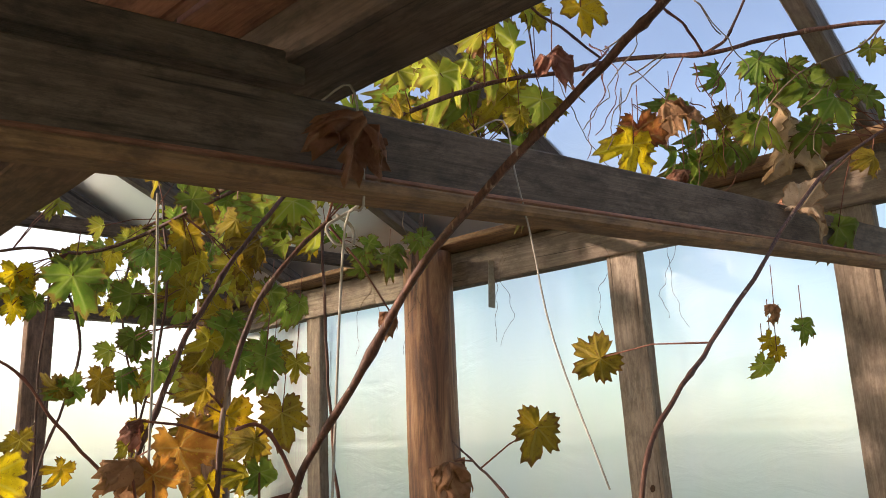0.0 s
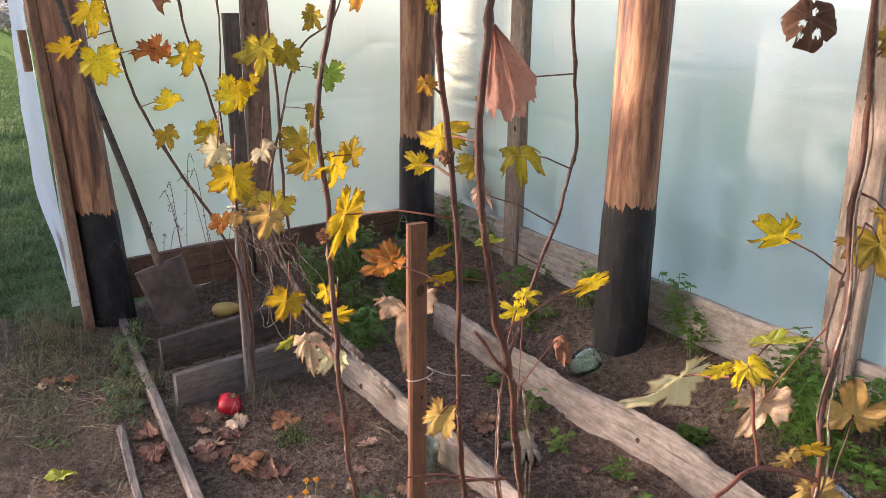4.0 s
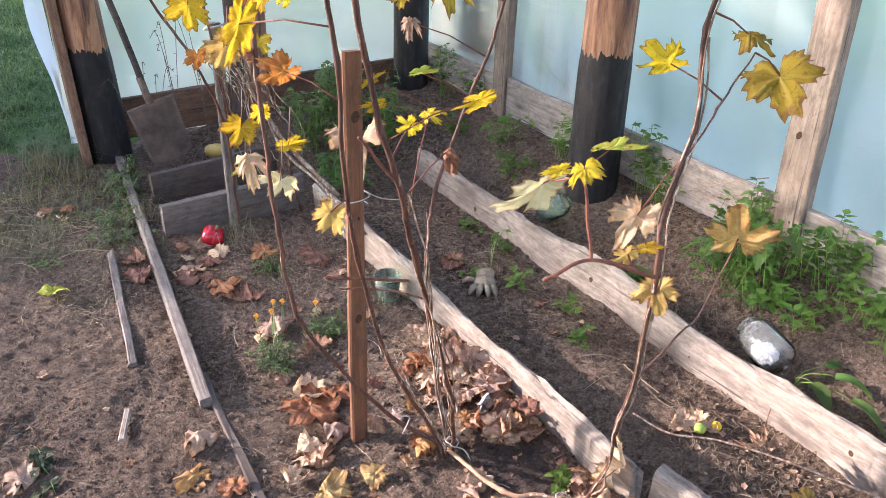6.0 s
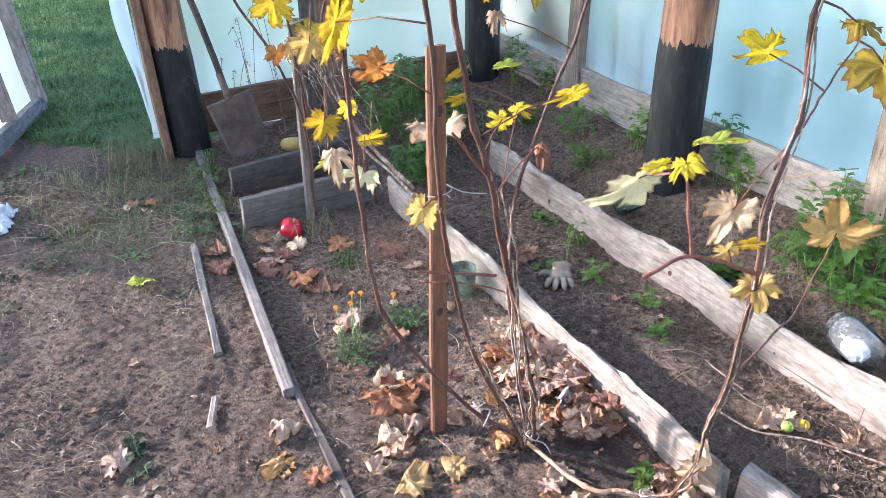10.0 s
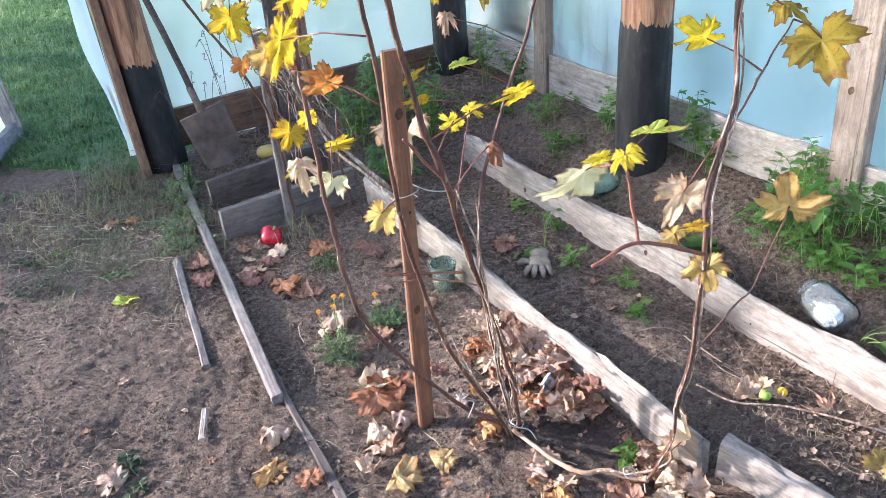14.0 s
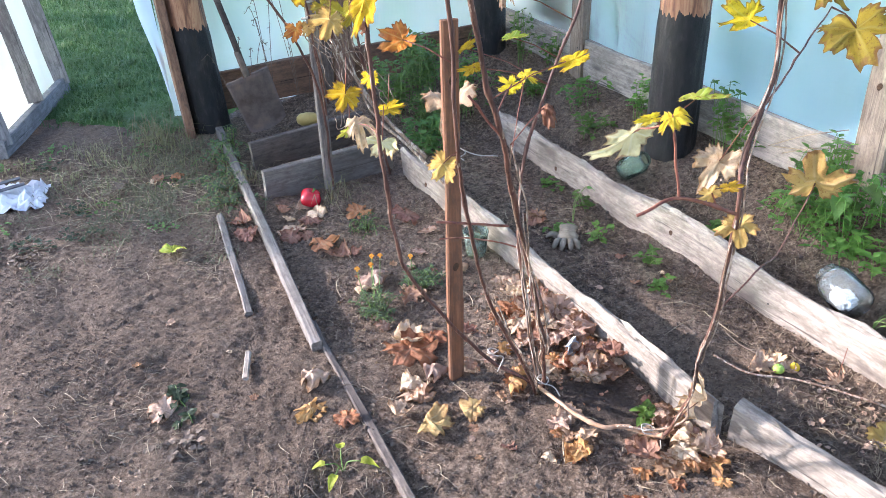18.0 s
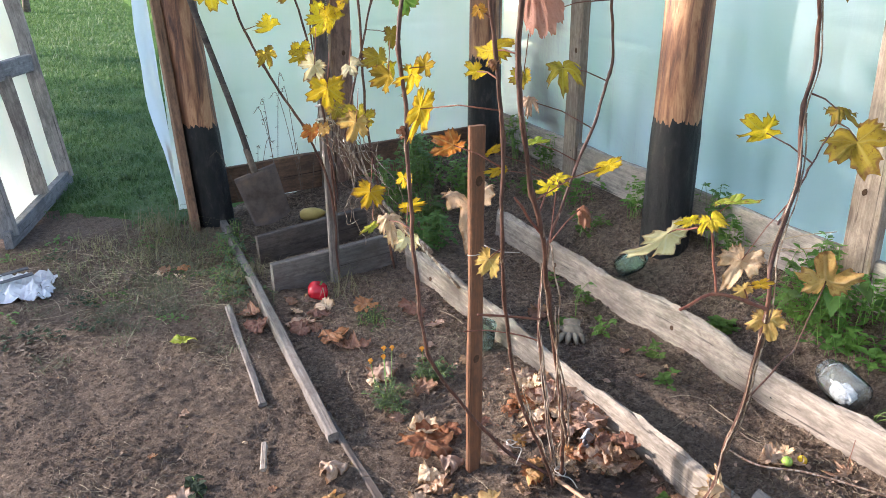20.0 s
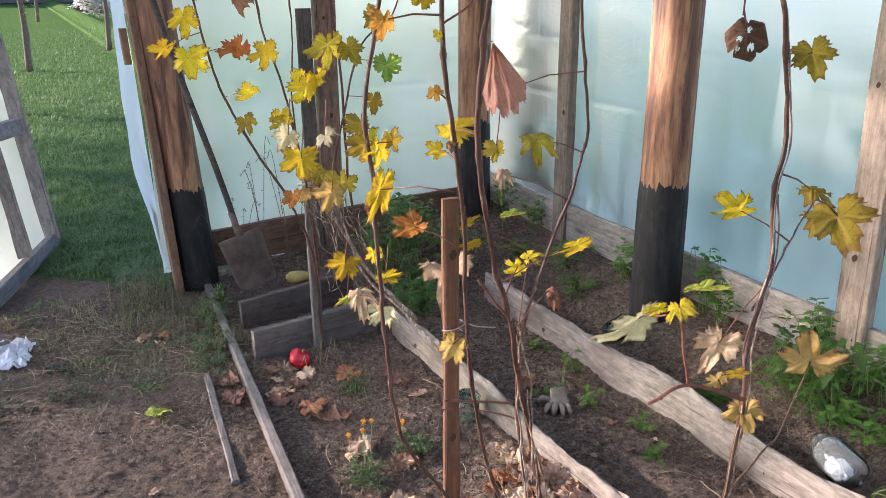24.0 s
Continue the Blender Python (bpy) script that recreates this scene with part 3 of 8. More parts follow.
timber("baseboard_east", (2.365, SOUTH + 0.1, 0.26), (2.365, NORTH - 0.02, 0.28), 0.028, 0.19, WOOD_GREY, "weathered plank along the foot of the film wall", "baseboard", kind="structure", wave=0.008)
timber("baseboard_north", (0.66, NORTH - 0.025, 0.15), (EAST - 0.05, NORTH - 0.025, 0.21), 0.028, 0.20, WOOD_BROWN, "brown plank along the foot of the gable wall", "baseboard", kind="structure", wave=0.008)
timber("wall_plate", (2.34, SOUTH, PLATE - 0.01), (2.34, NORTH, PLATE - 0.01), 0.06, 0.14, WOOD_STUD, "pine wall plate on top of the studs", "beam", "roof timbers")
timber("wall_plate", (2.27, SOUTH, PLATE + 0.075), (2.27, NORTH, PLATE + 0.075), 0.16, 0.022, WOOD_EDGE, "orange pine board along the top of the wall", "beam", "roof timbers")
timber("wall_plate", (0.5, NORTH - 0.03, PLATE - 0.02), (EAST, NORTH - 0.03, PLATE - 0.02), 0.05, 0.07, WOOD_DARK, "dark timber across the top of the gable wall", "beam", "roof timbers")
timber("door_lintel", (WEST, NORTH - 0.04, 2.36), (0.42, NORTH - 0.04, 2.37), 0.06, 0.08, WOOD_BROWN, "brown timber over the doorway", "beam", "roof timbers")
bm = beam_bm(4.61, 0.062, 0.116, RNG, 0.005, 0.12, 0.005)
for v in bm.verts:
    v.co.z = (v.co.z + 0.058) * (1.04 - 0.30 * v.co.x / 4.61) - 0.058
tagged(link("tie_beam", bm, WOOD_DARK, at=between((-2.2, 1.082, 1.985), (2.37, 0.566, 2.246))), "smoke-dark heavy tie beam with visible grain, narrower at the wall", "beam", "roof timbers")
timber("beam_strip", (-2.2, 1.051, 1.926), (2.37, 0.535, 2.187), 0.050, 0.010, WOOD_RED, "thin red-brown strip above the batten of the tie beam", "batten", "roof timbers", wave=0.002)
timber("beam_batten", (-2.2, 1.044, 1.911), (2.37, 0.528, 2.172), 0.056, 0.018, WOOD_EDGE, "orange pine batten under the dark tie beam", "batten", "roof timbers", wave=0.003)
timber("purlin_beam", (0.360, 0.90, 2.345), (0.500, NORTH - 0.06, 2.345), 0.138, 0.07, WOOD_BROWN, "weathered brown beam resting on the doorway post", "beam", "roof timbers", wave=0.006)
timber("purlin_beam", (0.510, 0.90, 2.335), (0.650, NORTH - 0.12, 2.335), 0.140, 0.07, WOOD_BROWN, "weathered brown beam resting on the doorway post", "beam", "roof timbers", wave=0.006)
timber("packing_timber", (-1.6, 1.015, 2.098), (0.545, 0.772, 2.222), 0.050, 0.040, WOOD_DARK, "dark timber packed between tie beam and loft boards", "beam", "roof timbers")
timber("purlin_beam", (0.577, SOUTH, 2.262), (0.577, 0.968, 2.262), 0.124, 0.076, WOOD_DARK, "smoke-dark beam resting on the tie beam", "beam", "roof timbers")
loft = empty("loft_boards", pose(0, 0, 2.315), "red-brown loft boards laid over the dark beams", "boards")
edge_x = 0.542
for k in range(27):
    wide = 0.018 if k == 1 else (0.091 if k == 0 else 0.100)
    gap = 0.009 if k < 2 else 0.002
    bm = beam_bm(3.58, wide, 0.018, RNG, 0.003, 0.3, 0.003)
    part("board", bm, WOOD_RED, loft, at=pose(edge_x - wide / 2, SOUTH + 0.02, RNG.uniform(-0.002, 0.002), 0, 0, 90 + (RNG.uniform(-0.15, 0.15) if k > 1 else 0)))
    edge_x -= wide + gap
for yy in (0.55, 1.45, 2.22, 3.15, 3.74):
    timber("rafter", (EAST, yy, PLATE + 0.06), (RIDGE_X, yy, RIDGE_Z - 0.03), 0.045, 0.09, WOOD_WORN, "grey weathered rafter under the film roof", "rafter", "rafters")
    timber("rafter", (WEST, yy, PLATE + 0.06), (RIDGE_X, yy, RIDGE_Z - 0.03), 0.045, 0.09, WOOD_WORN, "grey weathered rafter under the film roof", "rafter", "rafters")
timber("lath", (0.3, 1.80, 2.515), (EAST - 0.05, 1.68, 2.55), 0.03, 0.045, WOOD_BROWN, "thin brown tie lath below the roof", "lath", "roof laths")
timber("lath", (0.3, 2.70, 2.50), (EAST - 0.05, 2.45, 2.50), 0.03, 0.05, WOOD_DARK, "thin dark tie lath below the roof", "lath", "roof laths")

# ---- beds ----
marks(timber("bed_plank", (1.215, 2.70, 0.06), (1.222, 0.80, 0.055), 0.034, 0.15, WOOD_PALE, "pale rough-sawn plank edging the vine bed", "plank", "planks edging the beds", wave=0.012, rough_top=0.028, bevel=0.011), [(1.198, 1.95, 0.08, 1), (1.20, 1.42, 0.05, 1), (1.20, 2.45, 0.06, 1)], (-1, 0, 0.2), 351)
marks(timber("bed_plank", (1.785, 2.86, 0.07), (1.785, -0.6, 0.07), 0.034, 0.16, WOOD_PALE, "pale waney-edged plank edging the wall bed", "plank", "planks edging the beds", wave=0.012, rough_top=0.028, bevel=0.011), [(1.768, 0.62, 0.09, 1), (1.768, 1.62, 0.08, 1), (1.768, 2.35, 0.05, 1), (1.768, 1.15, 0.05, 0)], (-1, 0, 0.1), 361)
timber("bed_plank", (0.600, 3.60, 0.02), (0.450, 1.63, 0.02), 0.034, 0.05, WOOD_WORN, "narrow grey batten edging the path", "plank", "planks edging the beds", wave=0.008)
timber("bed_plank", (0.60, 2.74, 0.06), (1.19, 2.80, 0.07), 0.03, 0.15, WOOD_WORN, "short grey board across the bed", "plank", "planks edging the beds", wave=0.006)
timber("bed_plank", (0.64, 3.10, 0.05), (1.20, 3.16, 0.08), 0.03, 0.15, WOOD_DAMP, "short dark board across the bed", "plank", "planks edging the beds", wave=0.006)
marks(timber("vine_stake", (0.765, 1.335, -0.03), (0.788, 1.395, 1.0), 0.043, 0.020, WOOD_STAKE, "brown pine stake driven into the vine bed", "stake", "stakes"), [(0.786, 1.362, 0.62, 0), (0.774, 1.348, 0.36, 1), (0.787, 1.376, 0.86, 1)], (0, -1, 0.06), 341)
timber("bed_plank", (1.262, 0.775, 0.07), (1.40, 0.18, 0.05), 0.045, 0.13, WOOD_PALE, "pale split plank continuing the bed edge", "plank", "planks edging the beds", wave=0.01, rough_top=0.02, bevel=0.010)
timber("bed_plank", (0.482, 1.78, -0.010), (0.448, 0.70, -0.014), 0.024, 0.06, WOOD_DAMP, "half-buried dark batten edging the path", "plank", "planks edging the beds", wave=0.008)
timber("loose_batten", (0.392, 2.68, 0.010), (0.318, 1.93, 0.006), 0.026, 0.018, WOOD_WORN, "weathered grey batten lying on the soil", "batten", wave=0.008)
timber("loose_batten", (0.262, 1.72, 0.012), (0.222, 1.60, 0.012), 0.018, 0.012, WOOD_PALE, "short pale wood chip lying on the soil", "chip", wave=0.004)
timber("short_stake", (0.870, 2.71, -0.02), (0.862, 2.72, 0.80), 0.042, 0.026, WOOD_WORN, "short grey-brown stake holding tied vine canes", "stake", "stakes")


# ---- vine materials ----
def leaf_material(name, base, edge, spot, vein, glow, rough=0.55, spots=0.5, rim=0.75):
    """A leaf that lets light through: blotched blade, paler veins."""
    m, nt, b = material(name)
    out = nt.nodes["Material Output"]
    v = coords(nt, (1, 1, 1))
    o = nt.nodes.new("ShaderNodeObjectInfo")
    shift = nt.nodes.new("ShaderNodeVectorMath")
    shift.operation = "ADD"
    comb = nt.nodes.new("ShaderNodeCombineXYZ")
    mul = nt.nodes.new("ShaderNodeMath")
    mul.operation = "MULTIPLY"
    mul.inputs[1].default_value = 37.0
    nt.links.new(o.outputs["Random"], mul.inputs[0])
    nt.links.new(mul.outputs[0], comb.inputs[2])
    nt.links.new(v, shift.inputs[0])
    nt.links.new(comb.outputs[0], shift.inputs[1])
    big = noise_tex(nt, shift.outputs[0], 2.6, 4, 0.6)
    fine = noise_tex(nt, shift.outputs[0], 15, 5, 0.7)
    c = ramp(nt, big, [(0.36, base), (0.64, edge)])
    c = mix(nt, ramp(nt, fine, [(0.56, (0, 0, 0)), (0.66, (spots,) * 3)]), c, spot)
    tiny = noise_tex(nt, shift.outputs[0], 46, 3, 0.6)
    c = mix(nt, ramp(nt, tiny, [(0.62, (0, 0, 0)), (0.70, (spots * 0.8,) * 3)]), c, tuple(0.7 * q for q in spot))
    a = nt.nodes.new("ShaderNodeAttribute")
    a.attribute_name = "vein"
    c = mix(nt, ramp(nt, a.outputs["Fac"], [(0.72, (0, 0, 0)), (0.95, (0.75, 0.75, 0.75))]), c, vein)
    edge_a = nt.nodes.new("ShaderNodeAttribute")
    edge_a.attribute_name = "rim"
    rag = nt.nodes.new("ShaderNodeMath")
    rag.operation = "MULTIPLY"
    nt.links.new(edge_a.outputs["Fac"], rag.inputs[0])
    nt.links.new(noise_tex(nt, shift.outputs[0], 5.0, 4, 0.6), rag.inputs[1])
    c = mix(nt, ramp(nt, rag.outputs[0], [(0.30, (0, 0, 0)), (0.46, (rim,) * 3)]), c, (0.22, 0.10, 0.035))
    tone = nt.nodes.new("ShaderNodeHueSaturation")
    nt.links.new(c, tone.inputs["Color"])
    nt.links.new(per_object(nt, 0.72, 1.2), tone.inputs["Value"])
    nt.links.new(per_object(nt, 0.485, 0.515), tone.inputs["Hue"])
    nt.links.new(tone.outputs[0], b.inputs["Base Color"])
    b.inputs["Roughness"].default_value = rough
    b.inputs["Specular IOR Level"].default_value = 0.25
    bump(nt, b, mix(nt, 0.5, ramp(nt, fine, [(0, (0, 0, 0)), (1, (1, 1, 1))]), ramp(nt, a.outputs["Fac"], [(0.5, (0, 0, 0)), (1, (1, 1, 1))])), 0.5, 0.05)
    tr = nt.nodes.new("ShaderNodeBsdfTranslucent")
    nt.links.new(tone.outputs[0], tr.inputs[0])
    ms = nt.nodes.new("ShaderNodeMixShader")
    ms.inputs[0].default_value = glow
    nt.links.new(b.outputs[0], ms.inputs[1])
    nt.links.new(tr.outputs[0], ms.inputs[2])
    nt.links.new(ms.outputs[0], out.inputs[0])
    return m


LEAF = [
    leaf_material("leaf_yellow", (0.72, 0.51, 0.014), (0.60, 0.42, 0.02), (0.32, 0.15, 0.02), (0.66, 0.52, 0.07), 0.5, spots=0.8),
    leaf_material("leaf_olive_yellow", (0.48, 0.35, 0.022), (0.33, 0.25, 0.028), (0.20, 0.085, 0.018), (0.50, 0.40, 0.08), 0.5, spots=0.75),
    leaf_material("leaf_green", (0.14, 0.24, 0.03), (0.25, 0.33, 0.045), (0.24, 0.22, 0.05), (0.30, 0.36, 0.10), 0.5, spots=0.3),
    leaf_material("leaf_lime", (0.34, 0.42, 0.05), (0.50, 0.48, 0.06), (0.30, 0.30, 0.06), (0.55, 0.55, 0.18), 0.55, spots=0.2),
    leaf_material("leaf_orange", (0.56, 0.24, 0.04), (0.44, 0.14, 0.035), (0.62, 0.42, 0.05), (0.55, 0.32, 0.10), 0.45, spots=0.6),
    leaf_material("leaf_brown", (0.39, 0.19, 0.105), (0.28, 0.125, 0.07), (0.17, 0.075, 0.042), (0.44, 0.25, 0.15), 0.3, 0.7),
    leaf_material("leaf_tan", (0.62, 0.44, 0.29), (0.52, 0.33, 0.19), (0.26, 0.13, 0.07), (0.56, 0.42, 0.28), 0.35, 0.7),
]
LEAF.append(leaf_material("leaf_ochre", (0.62, 0.45, 0.13), (0.54, 0.34, 0.09), (0.30, 0.14, 0.04), (0.60, 0.44, 0.18), 0.45, spots=0.6))


def cane_bark(name, dark, light, strip, share, gloss=0.6):
    """Stringy vine bark: fine streaks that run up the cane, with pale peeled strips."""
    m, nt, b = material(name)
    fine = noise_tex(nt, coords(nt, (1, 1, 0.05)), 190, 6, 0.7, 0.3)
    c = ramp(nt, fine, [(0.34, dark), (0.66, light)])
    band = noise_tex(nt, coords(nt, (1, 1, 0.22)), 75, 5, 0.6)
    c = mix(nt, ramp(nt, band, [(0.62 - share, (0, 0, 0)), (0.67 - share, (0.85, 0.85, 0.85))]), c, strip)
    c = mix(nt, ramp(nt, noise_tex(nt, coords(nt, (1, 1, 1)), 9, 4, 0.6), [(0.42, (0.5, 0.5, 0.5)), (0.6, (0, 0, 0))]), c, dark)
    nt.links.new(c, b.inputs["Base Color"])
    b.inputs["Roughness"].default_value = gloss
    b.inputs["Specular IOR Level"].default_value = 0.35
    bump(nt, b, fine, 0.7, 0.002)
    return m


CANE = cane_bark("vine_bark", (0.040, 0.016, 0.010), (0.185, 0.080, 0.048), (0.36, 0.25, 0.17), 0.0)
CANE_RED = speckled("young_red_cane", [(0.3, (0.10, 0.03, 0.02)), (0.7, (0.24, 0.09, 0.05))], 60, 0.6)
STRIP = cane_bark("pale_bark_strip", (0.13, 0.075, 0.045), (0.34, 0.23, 0.15), (0.56, 0.45, 0.34), 0.12, 0.75)
TENDRIL = speckled("dry_tendril", [(0.3, (0.12, 0.08, 0.05)), (0.7, (0.26, 0.19, 0.12))], 60, 0.8)
RUNNER = speckled("orange_runner_bark", [(0.3, (0.26, 0.135, 0.07)), (0.7, (0.46, 0.30, 0.19))], 40, 0.75)
STRING = speckled("white_twine", [(0.3, (0.30, 0.265, 0.22)), (0.7, (0.46, 0.415, 0.355))], 90, 0.8)


# ---- leaves ----
def leaf_bm(seed, curl=0.25, fold=0.15, crumple=0.0, points=84, rings=6, deep=None, teeth=0.65):
    """A vine leaf one unit wide: five toothed lobes round the stalk, tip towards -y."""
    rng = random.Random(seed)
    lobes = [(0, 0.62, 0.62), (1.02, 0.56, 0.58), (-1.02, 0.56, 0.58), (1.98, 0.46, 0.62), (-1.98, 0.46, 0.62)]
    cuts = [(0.53, rng.uniform(0.18, 0.38)), (-0.53, rng.uniform(0.18, 0.38)), (1.52, rng.uniform(0.05, 0.26)), (-1.52, rng.uniform(0.05, 0.26))]
    lobes = [(a + rng.uniform(-0.12, 0.12), r * rng.uniform(0.80, 1.12), w * rng.uniform(0.88, 1.08), rng.uniform(-0.5, 1.0)) for a, r, w in lobes]
    deep = deep or rng.uniform(0.27, 0.38)

    def radius(a, k):
        r = deep
        for la, lr, lw, _ in lobes:
            d = abs(a - la) / lw
            if d < 1:
                r = max(r, deep + (lr - deep) * (1 - d ** 2.4) * (1 - 0.16 * d))
        for ca, depth in cuts:
            r *= 1 - depth * math.exp(-((a - ca) / 0.10) ** 2)
        if abs(a) > 2.80:
            r *= 1 - 0.75 * min(1.0, (abs(a) - 2.80) / 0.34) ** 0.9
        r *= 1 + 0.12 * noise.noise((math.cos(a) * 2.4 + seed, math.sin(a) * 2.4, 0.7))
        tooth = (0.12, -0.06, -0.10, 0.03)[k % 4] + 0.06 * noise.noise((k * 0.9 + seed, 2.0, 0.0))
        return r * (1 + teeth * 1.15 * tooth)
    bm = bmesh.new()
    lay = bm.verts.layers.float.new("vein")
    rim = bm.verts.layers.float.new("rim")
    off = rng.random() * 40
    veins = [q[0] for q in lobes]

    def height(x, y, f, a):
        r2 = x * x + y * y
        z = -curl * r2 * 1.3 + fold * abs(x)
        near = 1.0
        for la, _, _, droop in lobes:
            d = abs(a - la)
            near = min(near, d / 0.5)
            if d < 0.7:
                z -= droop * curl * 1.1 * r2 * (1 - d / 0.7)
        z += 0.030 * f * min(1.0, near) + 0.05 * f * f * noise.noise((math.cos(a) * 3.4 + off, math.sin(a) * 3.4, 4.0))
        z += (0.05 + 0.10 * f) * noise.noise((x * 3.2 + off, y * 3.2, 0.5)) * (0.6 + curl) + 0.022 * noise.noise((x * 11 + off, y * 11, 2.5))
        z += crumple * (noise.noise((x * 4.5 + off, y * 4.5, 3)) * 0.5 + noise.noise((x * 9 + off, y * 9, 7)) * 0.22)
        return z
    hub = bm.verts.new((0, 0, height(0, 0, 0, 0)))
    hub[lay] = 1.0
    prev = None
    for j in range(1, rings + 1):
        f = j / rings
        ring = []
        for k in range(points):
            a = -math.pi + math.tau * (k + 0.5) / points
            r = radius(a, k) * f
            x, y = r * math.sin(a), -r * math.cos(a)
            cr = crumple * 0.35
            v = bm.verts.new((x * (1 - cr) + cr * 0.3 * noise.noise((x * 5 + off, y * 5, 11)), y * (1 - cr * 0.6), height(x, y, f, a)))
            near = min(abs(a - q) for q in veins)
            v[lay] = max(0.0, 1 - near / (0.16 / f + 0.02))
            v[rim] = f ** 3
            ring.append(v)
        for k in range(points):
            n = (k + 1) % points
            if prev is None:
                bm.faces.new((hub, ring[k], ring[n]))
            else:
                bm.faces.new((prev[k], ring[k], ring[n], prev[n]))
        prev = ring
    bmesh.ops.translate(bm, verts=bm.verts, vec=(0, 0.10, 0))
    bmesh.ops.recalc_face_normals(bm, faces=bm.faces)
    return bm


def leaf_mesh(seed, mat, **kw):
    bm = leaf_bm(seed, **kw)
    me = bpy.data.meshes.new("leaf")
    bm.to_mesh(me)
    bm.free()
    me.materials.append(mat)
    me.polygons.foreach_set("use_smooth", [True] * len(me.polygons))
    return me


FRESH = [[leaf_mesh(10 * c + k, LEAF[c], curl=(0.25, 0.55, 0.85, 0.4)[k], fold=(0.30, 0.1, 0.45, -0.25)[k], crumple=(0.05 if c in (2, 3) else 0.12) + (0.12 if c in (4,) else 0)) for k in range(4)] for c in range(5)]
FRESH += [[leaf_mesh(80 + 10 * c + k, LEAF[c], curl=(1.1, 0.7, 1.5, 0.9)[k], fold=(0.7, 0.9, 0.5, 1.2)[k], crumple=0.30, deep=0.40) for k in range(4)] for c in (5, 6)]
DRY = {0: leaf_material("dry_leaf_ochre", (0.62, 0.43, 0.16), (0.50, 0.31, 0.12), (0.36, 0.19, 0.08), (0.62, 0.46, 0.22), 0.3, 0.7), 4: leaf_material("dry_leaf_rust", (0.53, 0.25, 0.09), (0.42, 0.19, 0.09), (0.54, 0.36, 0.18), (0.48, 0.30, 0.16), 0.3, 0.7), 5: leaf_material("dry_leaf_brown", (0.42, 0.24, 0.145), (0.32, 0.175, 0.105), (0.20, 0.11, 0.078), (0.44, 0.28, 0.19), 0.25, 0.75), 6: leaf_material("dry_leaf_tan", (0.62, 0.44, 0.305), (0.53, 0.35, 0.225), (0.34, 0.21, 0.14), (0.58, 0.43, 0.31), 0.25, 0.75)}


def roll_up(bm, turn, start, tight, up):
    """Roll the part of a leaf beyond a line up or down."""
    u = Vector((math.cos(turn), math.sin(turn), 0))
    for v in bm.verts:
        d = v.co.dot(u) - start
        if d > 0:
            a = min(d * tight, 2.6)
            v.co += u * (math.sin(a) / tight - d) + Vector((0, 0, up * (1 - math.cos(a)) / tight))


def dry_leaf_mesh(seed, mat):
    """A dead leaf lying on the soil, its lobes rolled in and creased."""
    rng = random.Random(seed)
    bm = leaf_bm(seed, curl=rng.uniform(-0.25, 0.25), fold=rng.uniform(-0.2, 0.3), crumple=rng.uniform(0.16, 0.34), points=56, rings=7, deep=rng.uniform(0.40, 0.48), teeth=0.6)
    t0 = rng.uniform(0, math.tau)
    for k in range(rng.choice((1, 2, 2, 3))):
        roll_up(bm, t0 + k * math.tau / 3 + rng.uniform(-0.5, 0.5), rng.uniform(0.05, 0.27), rng.uniform(4.0, 9.0), rng.choice((1, 1, -1)))
    for v in bm.verts:
        v.co.z = 0.75 * v.co.z + 0.018 * noise.noise((v.co.x * 13 + seed, v.co.y * 13, 2))
    low = sorted(v.co.z for v in bm.verts)[len(bm.verts) // 6]
    bmesh.ops.translate(bm, verts=bm.verts, vec=(0, 0, -low))
    me = bpy.data.meshes.new("leaf")
    bm.to_mesh(me)
    bm.free()
    me.materials.append(mat)
    me.polygons.foreach_set("use_smooth", [True] * len(me.polygons))
    return me


def limp_leaf_mesh(seed, mat, radius, shred):
    """A dead leaf hanging limp, folded round its stalk."""
    rng = random.Random(seed)
    bm = leaf_bm(seed, curl=0.2, fold=0.1, crumple=0.6, rings=7, deep=0.38, teeth=0.9)
    for v in bm.verts:
        x, y, z = v.co
        if y > 0.10:
            y = 0.10 - (y - 0.10) * 0.9
            z += 0.05
        a = max(-2.7, min(2.7, x / radius))
        fall = 1 + 0.25 * max(0.0, -y)
        v.co = Vector((radius * math.sin(a) * fall + 0.04 * noise.noise((y * 6 + seed, x * 3, 1)), y * 1.12, z * 0.6 - radius * (1 - math.cos(a)) + shred * noise.noise((x * 9, y * 9, seed))))
    bmesh.ops.recalc_face_normals(bm, faces=bm.faces)
    me = bpy.data.meshes.new("leaf")
    bm.to_mesh(me)
    bm.free()
    me.materials.append(mat)
    me.polygons.foreach_set("use_smooth", [True] * len(me.polygons))
    return me


FALLEN = [[dry_leaf_mesh(200 + 10 * c + k, DRY[c]) for k in range(7)] for c in (0, 4, 5, 6)]
FRESH[5] = [limp_leaf_mesh(301, LEAF[5], 0.17, 0.05), limp_leaf_mesh(302, LEAF[5], 0.26, 0.06), limp_leaf_mesh(303, LEAF[5], 0.22, 0.06), limp_leaf_mesh(304, LEAF[5], 0.20, 0.08)]
FRESH.append([leaf_mesh(150 + k, LEAF[7], curl=(0.35, 0.6, 0.2, 0.45)[k], fold=(0.2, -0.2, 0.3, 0.1)[k], crumple=0.2) for k in range(4)])


